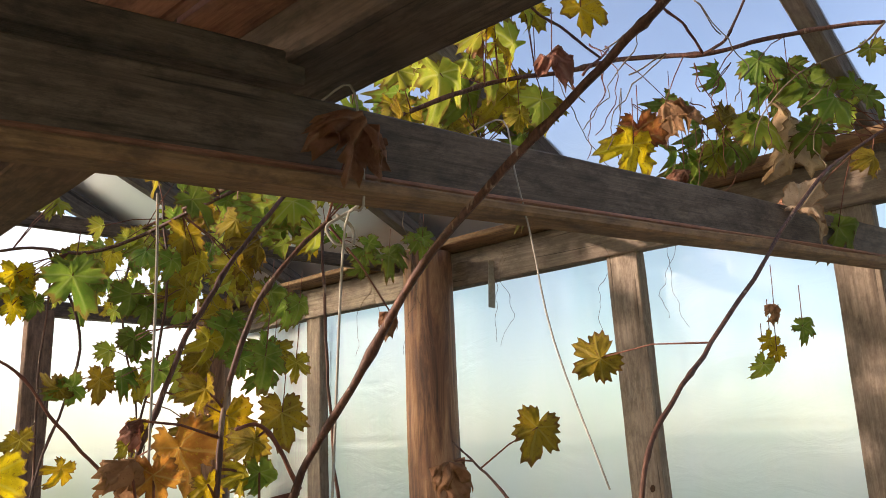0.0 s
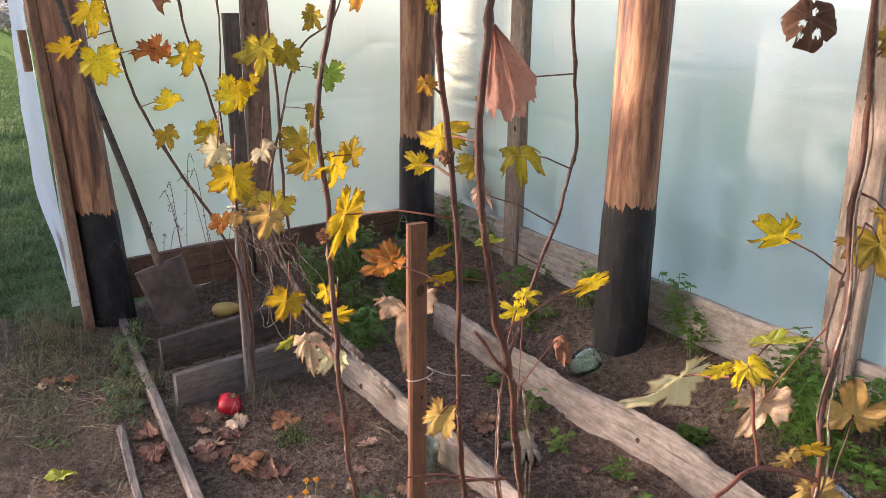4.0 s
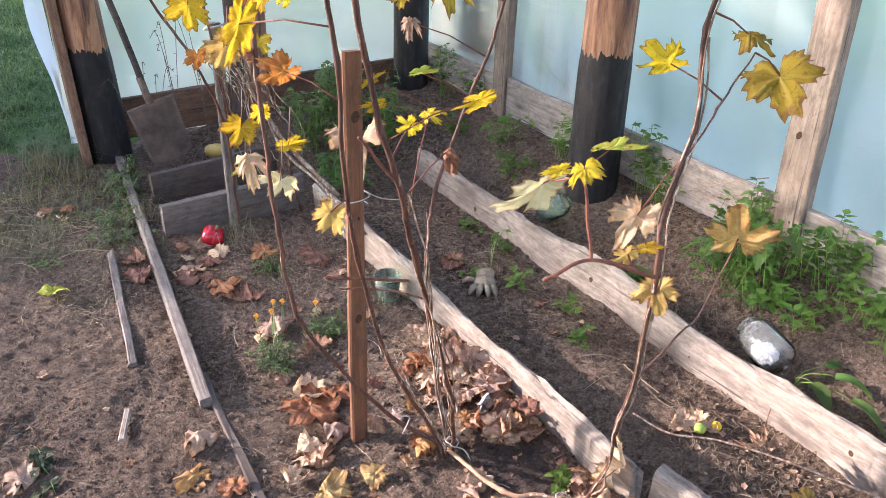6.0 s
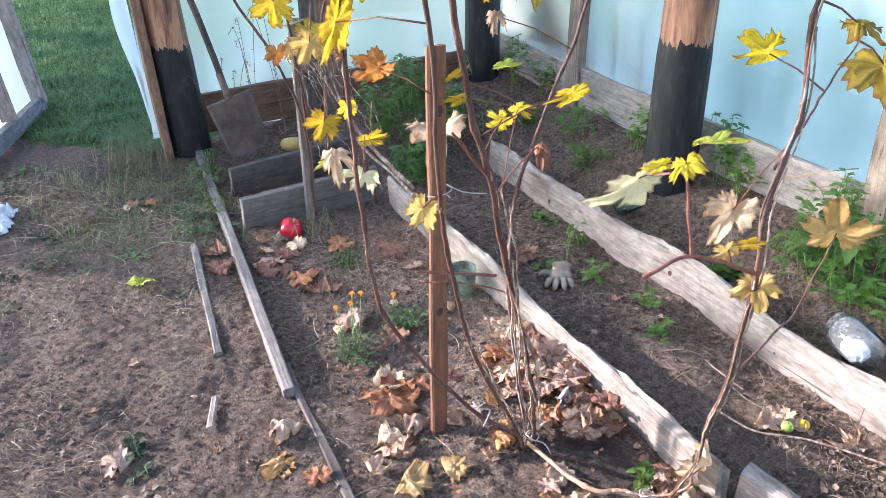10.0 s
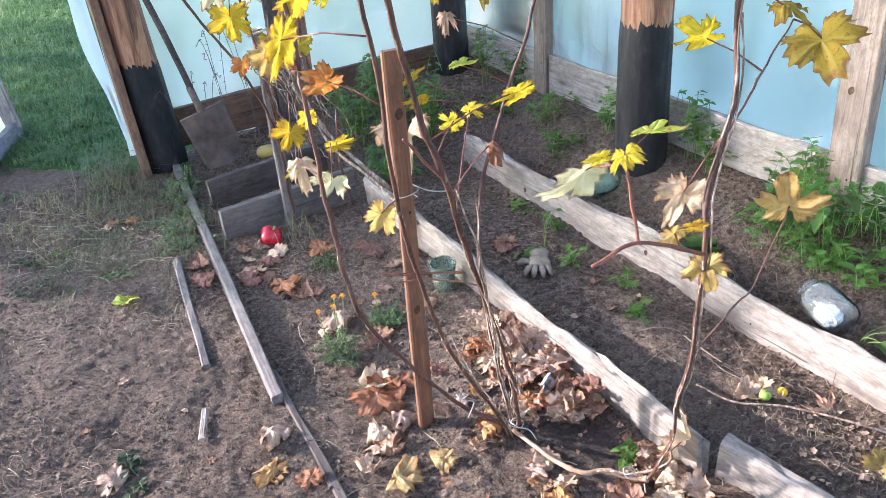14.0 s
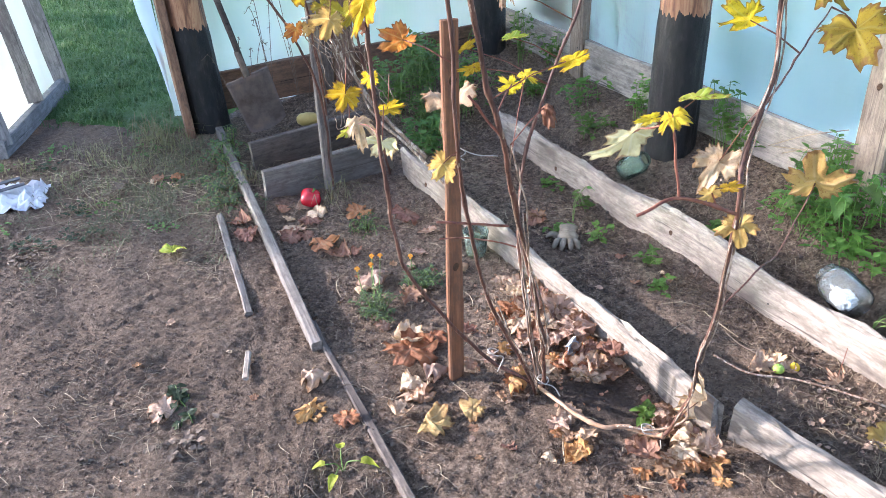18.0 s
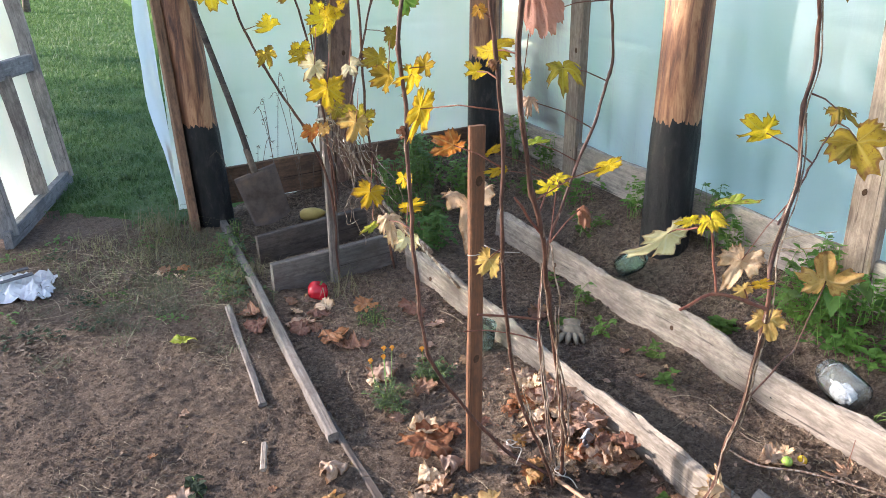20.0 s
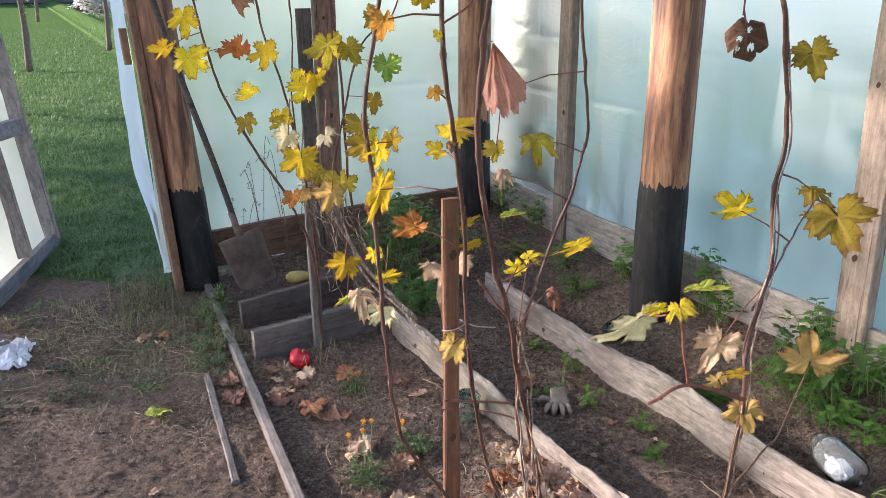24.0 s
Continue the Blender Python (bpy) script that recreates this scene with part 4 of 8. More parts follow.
def shrunk_leaf_mesh(seed, mat):
    """A dead leaf folded in on itself to a small plate with holes."""
    bm = leaf_bm(seed, curl=0.1, fold=0.0, crumple=0.12, rings=8, deep=0.46)
    for k in range(6):
        roll_up(bm, k * math.tau / 6 + 0.3, 0.24, 11.0, -1)
    for hx, hy, hr in ((0.08, -0.12, 0.06), (-0.10, 0.0, 0.045), (0.02, 0.14, 0.04), (-0.12, -0.18, 0.04)):
        bmesh.ops.delete(bm, geom=[f for f in bm.faces if (f.calc_center_median().xy - Vector((hx, hy))).length < hr], context="FACES")
    me = bpy.data.meshes.new("leaf")
    bm.to_mesh(me)
    bm.free()
    me.materials.append(mat)
    me.polygons.foreach_set("use_smooth", [True] * len(me.polygons))
    return me


FRESH.append([shrunk_leaf_mesh(401, leaf_material("leaf_dark_brown", (0.17, 0.085, 0.05), (0.12, 0.06, 0.035), (0.07, 0.035, 0.022), (0.2, 0.11, 0.07), 0.3, 0.7))] * 4)
FRESH.append([limp_leaf_mesh(410 + k, LEAF[5], 0.42, 0.07) for k in range(4)])


def fan_leaf_mesh(seed, mat):
    """A dead leaf hanging from its stalk, shut like a pleated fan, ragged below."""
    bm = bmesh.new()
    grid = []
    for i in range(49):
        u = i / 48 * 2 - 1
        a = 0.12 + 0.44 * u
        edge = (0.98 - 0.30 * u * u) * (1 + 0.16 * noise.noise((u * 5 + seed, 1, 0)) + 0.10 * noise.noise((u * 17 + seed, 2, 0)))
        row = []
        for j in range(15):
            q = 0.03 + 0.97 * j / 14
            d = edge * q
            z = 0.035 * q * math.sin(u * 10 + 2.5 * q + 2 * noise.noise((u * 3, q * 2, seed))) + 0.22 * (u * u) * q - 0.10 * q * q + 0.035 * noise.noise((u * 9, q * 5, seed))
            row.append(bm.verts.new((d * math.sin(a), 0.10 - d * math.cos(a), z)))
        grid.append(row)
    for a, c in zip(grid, grid[1:]):
        for j in range(14):
            bm.faces.new((a[j], a[j + 1], c[j + 1], c[j]))
    me = bpy.data.meshes.new("leaf")
    bm.to_mesh(me)
    bm.free()
    me.materials.append(mat)
    me.polygons.foreach_set("use_smooth", [True] * len(me.polygons))
    return me


def narrow_leaf_mesh(seed, mat):
    """A leaf squeezed narrow to fit its slim outline from the camera, half folded."""
    me = leaf_mesh(seed, mat, curl=0.2, fold=0.35, crumple=0.08)
    me.transform(Matrix.Diagonal((0.52, 1.25, 1.0, 1)))
    return me


# Cream leaves; sun glare on one narrow leaf is painted into the colour too.
LEAF.append(leaf_material("leaf_pale", (0.82, 0.74, 0.42), (0.72, 0.63, 0.30), (0.58, 0.44, 0.14), (0.84, 0.78, 0.50), 0.4, spots=0.3))
FRESH.append([narrow_leaf_mesh(430 + k, LEAF[0]) for k in range(4)])
FRESH.append([leaf_mesh(440 + k, LEAF[8], curl=0.35, fold=0.2, crumple=0.12) for k in range(4)])
FRESH.append([narrow_leaf_mesh(450 + k, LEAF[8]) for k in range(4)])
FRESH.append([narrow_leaf_mesh(460 + k, LEAF[3]) for k in range(4)])
# Brown leaf with the sunlight on the hanging fan painted into its colour.
LEAF.append(leaf_material("leaf_salmon", (0.68, 0.38, 0.26), (0.58, 0.28, 0.18), (0.34, 0.15, 0.09), (0.62, 0.38, 0.27), 0.35, 0.7))
FRESH.append([fan_leaf_mesh(470 + k, LEAF[9]) for k in range(4)])

LEAVES_A = [
    (0.175, 1.150, 1.812, 0.170, -98, 15, -18, 10),
    (0.401, 1.300, 1.731, 0.109, -99, 10, 0, 0),
    (0.691, 2.550, 1.728, 0.203, -93, 10, 0, 0),
    (0.481, 2.550, 1.778, 0.109, -81, 40, 0, 2),
    (0.298, 2.550, 1.743, 0.125, -87, 50, -40, 3),
    (0.337, 2.550, 1.549, 0.134, -79, 0, 0, 1),
    (0.449, 2.550, 1.655, 0.090, -126, 30, 0, 1),
    (0.571, 2.550, 1.707, 0.100, -107, 60, -90, 1),
    (0.657, 2.550, 1.868, 0.111, -85, 30, 0, 1),
    (0.737, 2.550, 1.844, 0.112, -101, 30, 0, 1),
    (0.725, 2.550, 1.541, 0.158, -88, 10, 0, 1),
    (0.616, 2.550, 1.567, 0.073, -125, 20, -30, 1),
]

LEAVES_B = [
    (0.799, 2.550, 1.611, 0.140, -111, 20, 0, 4),
    (0.603, 2.550, 1.469, 0.138, -118, 60, 90, 5),
    (0.480, 2.550, 1.454, 0.073, -101, 30, 0, 1),
    (0.417, 2.550, 1.373, 0.109, -98, 10, 0, 0),
    (0.417, 2.550, 1.234, 0.146, -126, 10, 0, 0),
    (0.349, 2.550, 1.274, 0.109, -114, 60, -40, 0),
    (0.577, 2.550, 1.271, 0.120, -116, 50, -60, 4),
    (0.679, 2.550, 1.252, 0.121, -86, 10, 0, 0),
    (0.909, 2.550, 1.259, 0.153, -99, 10, 0, 1),
    (0.997, 2.550, 1.250, 0.107, -131, 20, 30, 1),
    (0.813, 2.550, 1.125, 0.153, -95, 10, -20, 0),
    (1.141, 2.550, 1.178, 0.120, -134, 20, 0, 2),
]

LEAVES_C = [
    (1.083, 2.550, 1.056, 0.090, -109, 30, 0, 1),
    (1.024, 2.550, 0.967, 0.119, -133, 40, 0, 1),
    (0.722, 2.550, 1.024, 0.095, -133, 30, 0, 0),
    (0.501, 1.300, 1.603, 0.063, -97, 50, 10, 5),
    (0.474, 1.300, 1.537, 0.063, -129, 50, -10, 4),
    (0.455, 1.300, 1.642, 0.063, -128, 10, 0, 1),
    (0.555, 1.300, 1.675, 0.070, -93, 50, -60, 2),
    (0.605, 1.300, 1.590, 0.071, -101, 40, 0, 2),
    (0.612, 1.300, 1.716, 0.051, -130, 30, -60, 0),
    (1.122, 2.550, 2.080, 0.089, -93, 20, 0, 3),
    (0.652, 2.000, 2.147, 0.099, -109, 20, 0, 3),
    (0.592, 1.100, 1.761, 0.133, -114, 25, 20, 4),
]

LEAVES_D = [
    (0.470, 0.820, 1.729, 0.047, -141, 40, 10, 0),
    (0.379, 0.820, 1.751, 0.084, -99, 55, 0, 5),
    (0.402, 0.825, 1.616, 0.058, -113, 40, 30, 5),
    (0.682, 1.100, 1.627, 0.111, -103, 10, 0, 1),
    (0.513, 0.820, 1.738, 0.049, -109, 30, 0, 1),
    (0.414, 0.828, 1.548, 0.062, -133, 40, -10, 0),
    (0.611, 0.826, 1.582, 0.089, -139, 15, -10, 1),
    (0.704, 0.827, 1.570, 0.071, -152, 10, 40, 1),
    (0.435, 0.831, 1.484, 0.044, -142, 30, -60, 0),
    (0.374, 0.833, 1.449, 0.049, -143, 50, -10, 4),
    (0.465, 0.835, 1.430, 0.021, -135, 30, 0, 0),
    (0.607, 0.910, 1.398, 0.128, -125, 12, 6, 14),
]

LEAVES_E = [
    (0.999, 0.950, 1.721, 0.110, -165, 45, 20, 5),
    (1.088, 0.840, 1.777, 0.096, -137, 10, -20, 1),
    (1.032, 0.840, 1.609, 0.068, -153, 20, 0, 1),
    (1.160, 0.760, 1.892, 0.098, -160, 10, -60, 1),
    (0.885, 0.578, 1.654, 0.059, -136, 65, 80, 5),
    (0.961, 0.700, 1.416, 0.098, -149, 10, 0, 8),
    (0.979, 0.583, 1.398, 0.072, 144, 66, 54, 1),
    (0.558, 0.947, 1.265, 0.079, -109, 56, 135, 0),
    (0.563, 1.298, 1.153, 0.082, 170, 127, 12, 0),
    (0.426, 0.991, 1.151, 0.092, 110, 157, 21, 10),
    (0.546, 1.300, 1.040, 0.050, -94, 40, 0, 5),
    (0.575, 1.880, 1.013, 0.117, -134, 10, 0, 0),
]

LEAVES_F = [
    (0.537, 1.880, 1.087, 0.079, 92, 159, 31, 11),
    (0.656, 1.880, 0.908, 0.103, 135, 119, 53, 7),
    (0.648, 1.880, 1.079, 0.082, -176, 56, 63, 11),
    (0.765, 1.880, 1.035, 0.099, -101, 30, 0, 1),
    (0.748, 2.550, 0.722, 0.085, -115, 30, 0, 4),
    (0.718, 2.550, 1.005, 0.083, -104, 20, -60, 1),
    (0.461, 0.840, 1.344, 0.029, -151, 30, 20, 4),
    (0.496, 0.846, 1.260, 0.030, -150, 40, 0, 5),
    (0.956, 1.280, 1.142, 0.091, 152, 80, 59, 1),
    (0.883, 1.290, 1.269, 0.054, -106, 50, -60, 1),
    (0.476, 0.958, 1.090, 0.069, 79, -164, 51, 4),
]

LEAVES_G = [
    (0.570, 1.363, 0.900, 0.046, 154, 122, 19, 0),
    (0.764, 0.870, 1.039, 0.068, 59, -158, 71, 10),
    (0.681, 0.935, 0.988, 0.047, 73, -170, 52, 0),
    (1.057, 0.761, 1.091, 0.098, 46, -140, 72, 0),
    (1.348, 0.751, 1.037, 0.157, 145, 61, 65, 1),
    (1.047, 0.593, 1.174, 0.072, -164, 80, 80, 1),
    (0.762, 0.692, 0.957, 0.100, 67, -177, 52, 12),
    (0.738, 0.566, 1.036, 0.058, 147, 73, 72, 0),
    (0.796, 0.575, 1.052, 0.063, -130, 89, 109, 13),
    (0.981, 0.700, 0.857, 0.087, 109, 113, 57, 6),
]

LEAVES_H = [
    (0.815, 0.547, 0.900, 0.045, 66, -167, 50, 7),
    (0.875, 0.532, 0.833, 0.071, 147, 72, 57, 7),
    (1.255, 0.699, 0.768, 0.134, 119, -104, 140, 7),
    (0.509, 0.873, 0.887, 0.067, 100, 160, 38, 7),
    (0.917, 1.650, 0.685, 0.167, 152, 89, 72, 6),
    (0.719, 0.867, 0.958, 0.051, 166, 69, 41, 5),
    (0.819, 1.344, 0.894, 0.055, 66, -168, 73, 10),
    (0.819, 1.361, 0.940, 0.053, -108, 58, 124, 10),
    (0.686, 1.615, 0.634, 0.104, 133, 121, 73, 11),
    (0.635, 1.738, 0.738, 0.093, 124, 124, 42, 0),
    (0.759, 1.712, 0.692, 0.080, -109, 24, 103, 10),
]

LEAVES_I = [
    (1.222, 2.300, 2.629, 0.156, -110, 30, 60, 2),
    (1.473, 2.300, 2.806, 0.249, -100, 20, 0, 1),
    (1.131, 1.700, 2.412, 0.168, -143, 20, 0, 3),
    (1.681, 2.281, 2.741, 0.171, -151, 30, 0, 3),
    (1.108, 1.700, 2.256, 0.133, -101, 20, 0, 1),
    (0.908, 1.700, 2.253, 0.113, -119, 30, 0, 1),
    (0.663, 1.700, 2.123, 0.144, -119, 20, 30, 2),
]

LEAVES_J = [
    (0.462, 2.000, 2.065, 0.159, -118, 30, 0, 2),
    (0.661, 2.000, 2.171, 0.090, -106, 20, 0, 0),
    (0.640, 2.000, 2.104, 0.082, -94, 30, 0, 0),
    (0.940, 2.000, 2.051, 0.094, -120, 20, 0, 2),
    (1.227, 2.300, 2.194, 0.112, -124, 30, 0, 2),
    (1.137, 2.300, 2.331, 0.093, -140, 30, 0, 3),
    (0.964, 2.300, 2.414, 0.082, -94, 40, 0, 3),
    (0.839, 2.300, 2.462, 0.072, -135, 40, 30, 3),
    (1.039, 2.300, 2.390, 0.083, -116, 30, -30, 3),
    (1.740, 2.300, 2.478, 0.127, -112, 30, 0, 0),
    (1.950, 2.102, 2.432, 0.147, -153, 40, 60, 2),
    (1.950, 1.929, 2.464, 0.121, -125, 40, 60, 2),
]

LEAVES_K = [
    (1.950, 1.507, 2.494, 0.148, -122, 50, 60, 2),
    (1.960, 2.300, 2.422, 0.110, -126, 40, -60, 2),
    (1.628, 2.300, 2.234, 0.162, -113, 20, 0, 2),
    (1.066, 1.700, 1.973, 0.085, -144, 20, 0, 2),
    (1.228, 1.700, 1.969, 0.089, -131, 20, 0, 1),
    (1.332, 2.000, 1.963, 0.102, -143, 40, 0, 2),
    (0.858, 2.000, 1.939, 0.099, -98, 20, 0, 1),
    (0.750, 2.000, 1.919, 0.090, -123, 30, -60, 1),
    (0.746, 2.550, 1.994, 0.084, -110, 20, 0, 2),
    (0.482, 2.550, 1.795, 0.135, -77, 20, 0, 2),
    (1.179, 2.300, 2.487, 0.104, -101, 30, 30, 3),
    (1.374, 2.300, 2.581, 0.179, -99, 30, 0, 3),
]

LEAVES_L = [
    (1.222, 1.150, 2.569, 0.158, -139, 30, 0, 3),
    (1.080, 1.150, 2.537, 0.087, -134, 40, -30, 3),
    (1.150, 0.790, 2.460, 0.130, -135, 10, 20, 9),
    (1.195, 0.750, 2.559, 0.114, -149, 40, 0, 0),
    (1.360, 1.150, 2.733, 0.086, -151, 30, 0, 5),
    (1.611, 1.150, 2.621, 0.137, -150, 30, 0, 3),
    (1.367, 0.750, 2.351, 0.118, -169, 30, 0, 4),
    (1.529, 0.750, 2.459, 0.130, -160, 40, 60, 5),
    (1.339, 0.750, 2.314, 0.138, -127, 20, -20, 0),
    (1.950, 0.801, 2.557, 0.143, -135, 30, 0, 1),
    (1.950, 0.675, 2.451, 0.231, -155, 50, 0, 6),
    (1.950, 0.811, 2.474, 0.142, -158, 30, -30, 2),
]

LEAVES_M = [
    (1.872, 0.666, 2.651, 0.123, -169, 30, 60, 2),
    (1.926, 0.629, 2.625, 0.125, -183, 40, 0, 2),
    (1.938, 0.444, 2.619, 0.069, -179, 20, 0, 3),
    (1.950, 0.464, 2.509, 0.106, -153, 40, 40, 2),
    (1.950, 0.480, 2.360, 0.096, -148, 30, 0, 1),
    (1.950, 0.665, 2.266, 0.150, -168, 60, -40, 5),
    (1.950, 0.569, 2.211, 0.132, -150, 40, 30, 2),
    (0.550, 0.655, 2.116, 0.145, -117, 15, -10, 9),
    (1.740, 0.575, 2.225, 0.120, -140, 30, 60, 6),
    (1.548, 0.750, 2.307, 0.077, -145, 50, 0, 5),
    (1.950, 0.748, 2.056, 0.060, -151, 30, 0, 5),
    (1.950, 0.772, 1.976, 0.060, -146, 30, -40, 0),
    (1.950, 0.682, 1.999, 0.066, -168, 30, 60, 2),
]

LEAVES_N = [
    (1.950, 0.794, 1.916, 0.078, -148, 20, -20, 3),
    (1.950, 0.756, 1.946, 0.048, -170, 30, 0, 0),
    (0.645, 2.000, 2.181, 0.090, -109, 20, 0, 0),
    (0.774, 2.000, 2.211, 0.139, -98, 30, 30, 2),
    (0.781, 2.000, 1.921, 0.106, -102, 40, -60, 2),
    (0.919, 2.000, 1.952, 0.093, -125, 50, 60, 2),
    (1.066, 1.700, 2.197, 0.101, -100, 30, 0, 1),
    (0.943, 1.700, 2.195, 0.112, -112, 20, 0, 1),
    (1.146, 1.700, 2.403, 0.121, -120, 20, 0, 1),
    (1.183, 1.700, 2.333, 0.091, -150, 30, 0, 3),
    (2.003, 2.300, 2.497, 0.155, -129, 50, 60, 2),
    (1.950, 1.952, 2.455, 0.140, -148, 40, 30, 2),
]

LEAVES_O = [
    (0.698, 2.550, 1.812, 0.111, -98, 20, 0, 1),
    (0.870, 2.550, 1.804, 0.113, -112, 30, 0, 1),
    (0.455, 2.550, 1.693, 0.090, -86, 30, 0, 1),
    (1.118, 2.550, 1.525, 0.117, -108, 40, 0, 5),
    (0.822, 2.300, 2.459, 0.081, -97, 30, 0, 3),
    (0.706, 2.300, 2.404, 0.070, -117, 30, 0, 3),
    (0.924, 2.000, 2.158, 0.110, -110, 20, 0, 2),
    (1.195, 2.000, 2.139, 0.133, -111, 20, 0, 1),
    (1.083, 2.000, 2.193, 0.114, -104, 30, 0, 2),
    (0.512, 2.300, 2.245, 0.101, -112, 30, 0, 2),
    (0.408, 2.300, 2.521, 0.103, -85, 30, 0, 2),
    (0.371, 2.300, 2.406, 0.085, -82, 30, 0, 3),
]

LEAVES_P = [
    (1.054, 1.700, 2.189, 0.130, -115, 20, 0, 1),
    (0.983, 1.700, 2.010, 0.112, -99, 20, 0, 1),
    (1.360, 2.000, 2.208, 0.139, -103, 30, 20, 2),
    (0.526, 0.820, 1.771, 0.062, -127, 20, 0, 1),
    (0.789, 1.300, 1.815, 0.118, -123, 20, 0, 0),
    (0.407, 0.820, 1.741, 0.064, -138, 20, 10, 4),
    (0.386, 0.820, 1.797, 0.038, -104, 50, 0, 5),
    (1.334, 2.000, 2.049, 0.120, -104, 20, -30, 2),
    (1.010, 2.000, 2.168, 0.096, -120, 30, 0, 2),
    (0.534, 0.820, 1.737, 0.055, -118, 30, 0, 2),
    (0.827, 2.000, 2.239, 0.078, -104, 30, 0, 3),
    (0.578, 2.000, 2.147, 0.089, -97, 30, 0, 2),
]

LEAVES_Q = [
    (1.550, 2.238, 2.803, 0.187, -143, 30, 0, 1),
    (1.224, 2.000, 2.556, 0.141, -109, 30, 0, 1),
    (1.774, 2.300, 2.679, 0.108, -125, 30, 0, 3),
    (1.097, 2.300, 2.381, 0.093, -109, 30, 0, 3),
    (1.326, 2.300, 2.377, 0.116, -126, 30, 0, 2),
    (0.876, 1.700, 2.192, 0.083, -114, 30, 0, 2),
    (1.262, 2.000, 2.423, 0.122, -111, 30, 0, 3),
    (1.851, 2.300, 2.539, 0.108, -124, 40, 0, 2),
    (2.023, 2.300, 2.521, 0.135, -122, 40, 30, 2),
    (0.525, 2.000, 2.113, 0.088, -130, 30, 0, 2),
    (0.567, 2.550, 2.019, 0.092, -121, 30, 0, 2),
    (0.664, 2.550, 1.905, 0.129, -109, 30, 0, 1),
]

LEAVES_R = [
    (0.460, 0.820, 1.830, 0.055, -118, 30, 0, 1),
    (1.039, 1.700, 2.067, 0.087, -139, 30, 0, 2),
    (1.460, 2.000, 2.187, 0.108, -119, 30, 0, 2),
    (0.651, 1.300, 1.897, 0.073, -114, 30, 0, 2),
    (0.957, 2.000, 1.942, 0.095, -141, 30, 0, 1),
    (0.626, 1.300, 1.803, 0.061, -121, 40, 0, 1),
    (1.368, 2.000, 2.037, 0.122, -141, 20, 0, 1),
    (1.242, 2.000, 2.027, 0.101, -147, 30, 0, 2),
    (0.372, 0.822, 1.668, 0.051, -139, 65, 0, 3),
    (0.343, 0.824, 1.630, 0.038, -129, 30, 0, 1),
    (0.589, 2.550, 1.900, 0.110, -121, 60, 0, 2),
    (0.380, 2.550, 2.007, 0.181, -116, 55, 0, 3),
]

LEAVES_S = [
    (0.744, 0.820, 1.941, 0.047, -156, 40, 0, 5),
    (1.189, 1.700, 1.839, 0.146, -127, 20, 0, 1),
    (1.137, 1.700, 1.977, 0.131, -130, 20, 0, 2),
    (1.023, 1.700, 2.039, 0.113, -116, 20, 0, 2),
    (1.112, 2.000, 1.823, 0.113, -115, 20, 0, 1),
    (0.970, 2.000, 2.130, 0.095, -129, 30, 0, 2),
    (0.818, 2.000, 2.188, 0.109, -92, 20, 0, 2),
    (0.944, 2.000, 2.039, 0.094, -141, 30, 0, 2),
    (0.688, 2.000, 2.118, 0.075, -114, 30, 0, 2),
    (1.406, 1.150, 2.643, 0.100, -152, 20, 0, 3),
    (1.509, 1.150, 2.553, 0.087, -148, 20, 0, 1),
    (1.950, 0.599, 2.458, 0.107, -182, 30, 0, 2),
]

LEAVES_T = [
    (0.523, 0.956, 1.223, 0.047, 69, -164, 61, 0),
    (0.592, 1.291, 1.181, 0.058, -90, 69, 155, 0),
    (0.635, 1.738, 0.638, 0.056, 85, -177, 56, 13),
    (0.560, 1.430, 0.769, 0.081, 166, 78, 77, 6),
    (0.762, 1.005, 0.977, 0.048, -113, 75, 121, 0),
    (0.712, 0.587, 1.030, 0.035, 53, 157, 73, 10),
    (0.840, 0.529, 0.915, 0.036, -132, 27, 106, 10),
    (0.873, 1.326, 1.119, 0.063, 158, 98, 12, 1),
    (0.881, 1.306, 1.066, 0.049, 150, 87, 47, 6),
    (0.942, 1.355, 0.947, 0.061, -118, 75, 105, 13),
    (0.900, 0.118, 0.928, 0.146, 92, 162, 30, 11),
]


# ---- vines ----
def facing(x, y, z, size, yaw, tilt, spin):
    h = Vector((math.cos(radians(yaw)), math.sin(radians(yaw)), 0))
    up = Vector((0, 0, 1))
    m = Matrix((up.cross(h), up, h)).transposed().to_4x4()
    return Matrix.Translation((x, y, z)) @ m @ pose(0, 0, 0, 0, 0, spin) @ pose(0, 0, 0, 0, tilt, 0) @ Matrix.Scale(size, 4)


def cane(vine, name, points, r0, r1, mat, per=8, sides=7, label="", wobble=0.004, jitter=0.25, bears=True):
    pts = smooth_path(points, per)
    if name in ("stem", "arm"):
        r0, r1 = 0.80 * r0, 0.80 * r1
    off = Vector((points[0][0] * 7, points[0][1] * 5, len(points)))
    pts = [p + Vector((noise.noise(p * 9), noise.noise(p * 9 + Vector((5, 0, 0))), 0)) * wobble * 1.3 + Vector((noise.noise(p * 26 + off), noise.noise(p * 26 - off), 0)) * wobble * 0.7 for p in pts]
    n = len(pts)
    radii = [(r0 + (r1 - r0) * i / (n - 1)) * (1.35 if i and i % 13 == 0 else 1.0) for i in range(n)]
    part(name, tube_bm(pts, radii, sides, jitter=jitter), mat, vine, label, smooth=True)
    if bears:
        vine_points.setdefault(vine.name, []).extend(pts)
    return pts


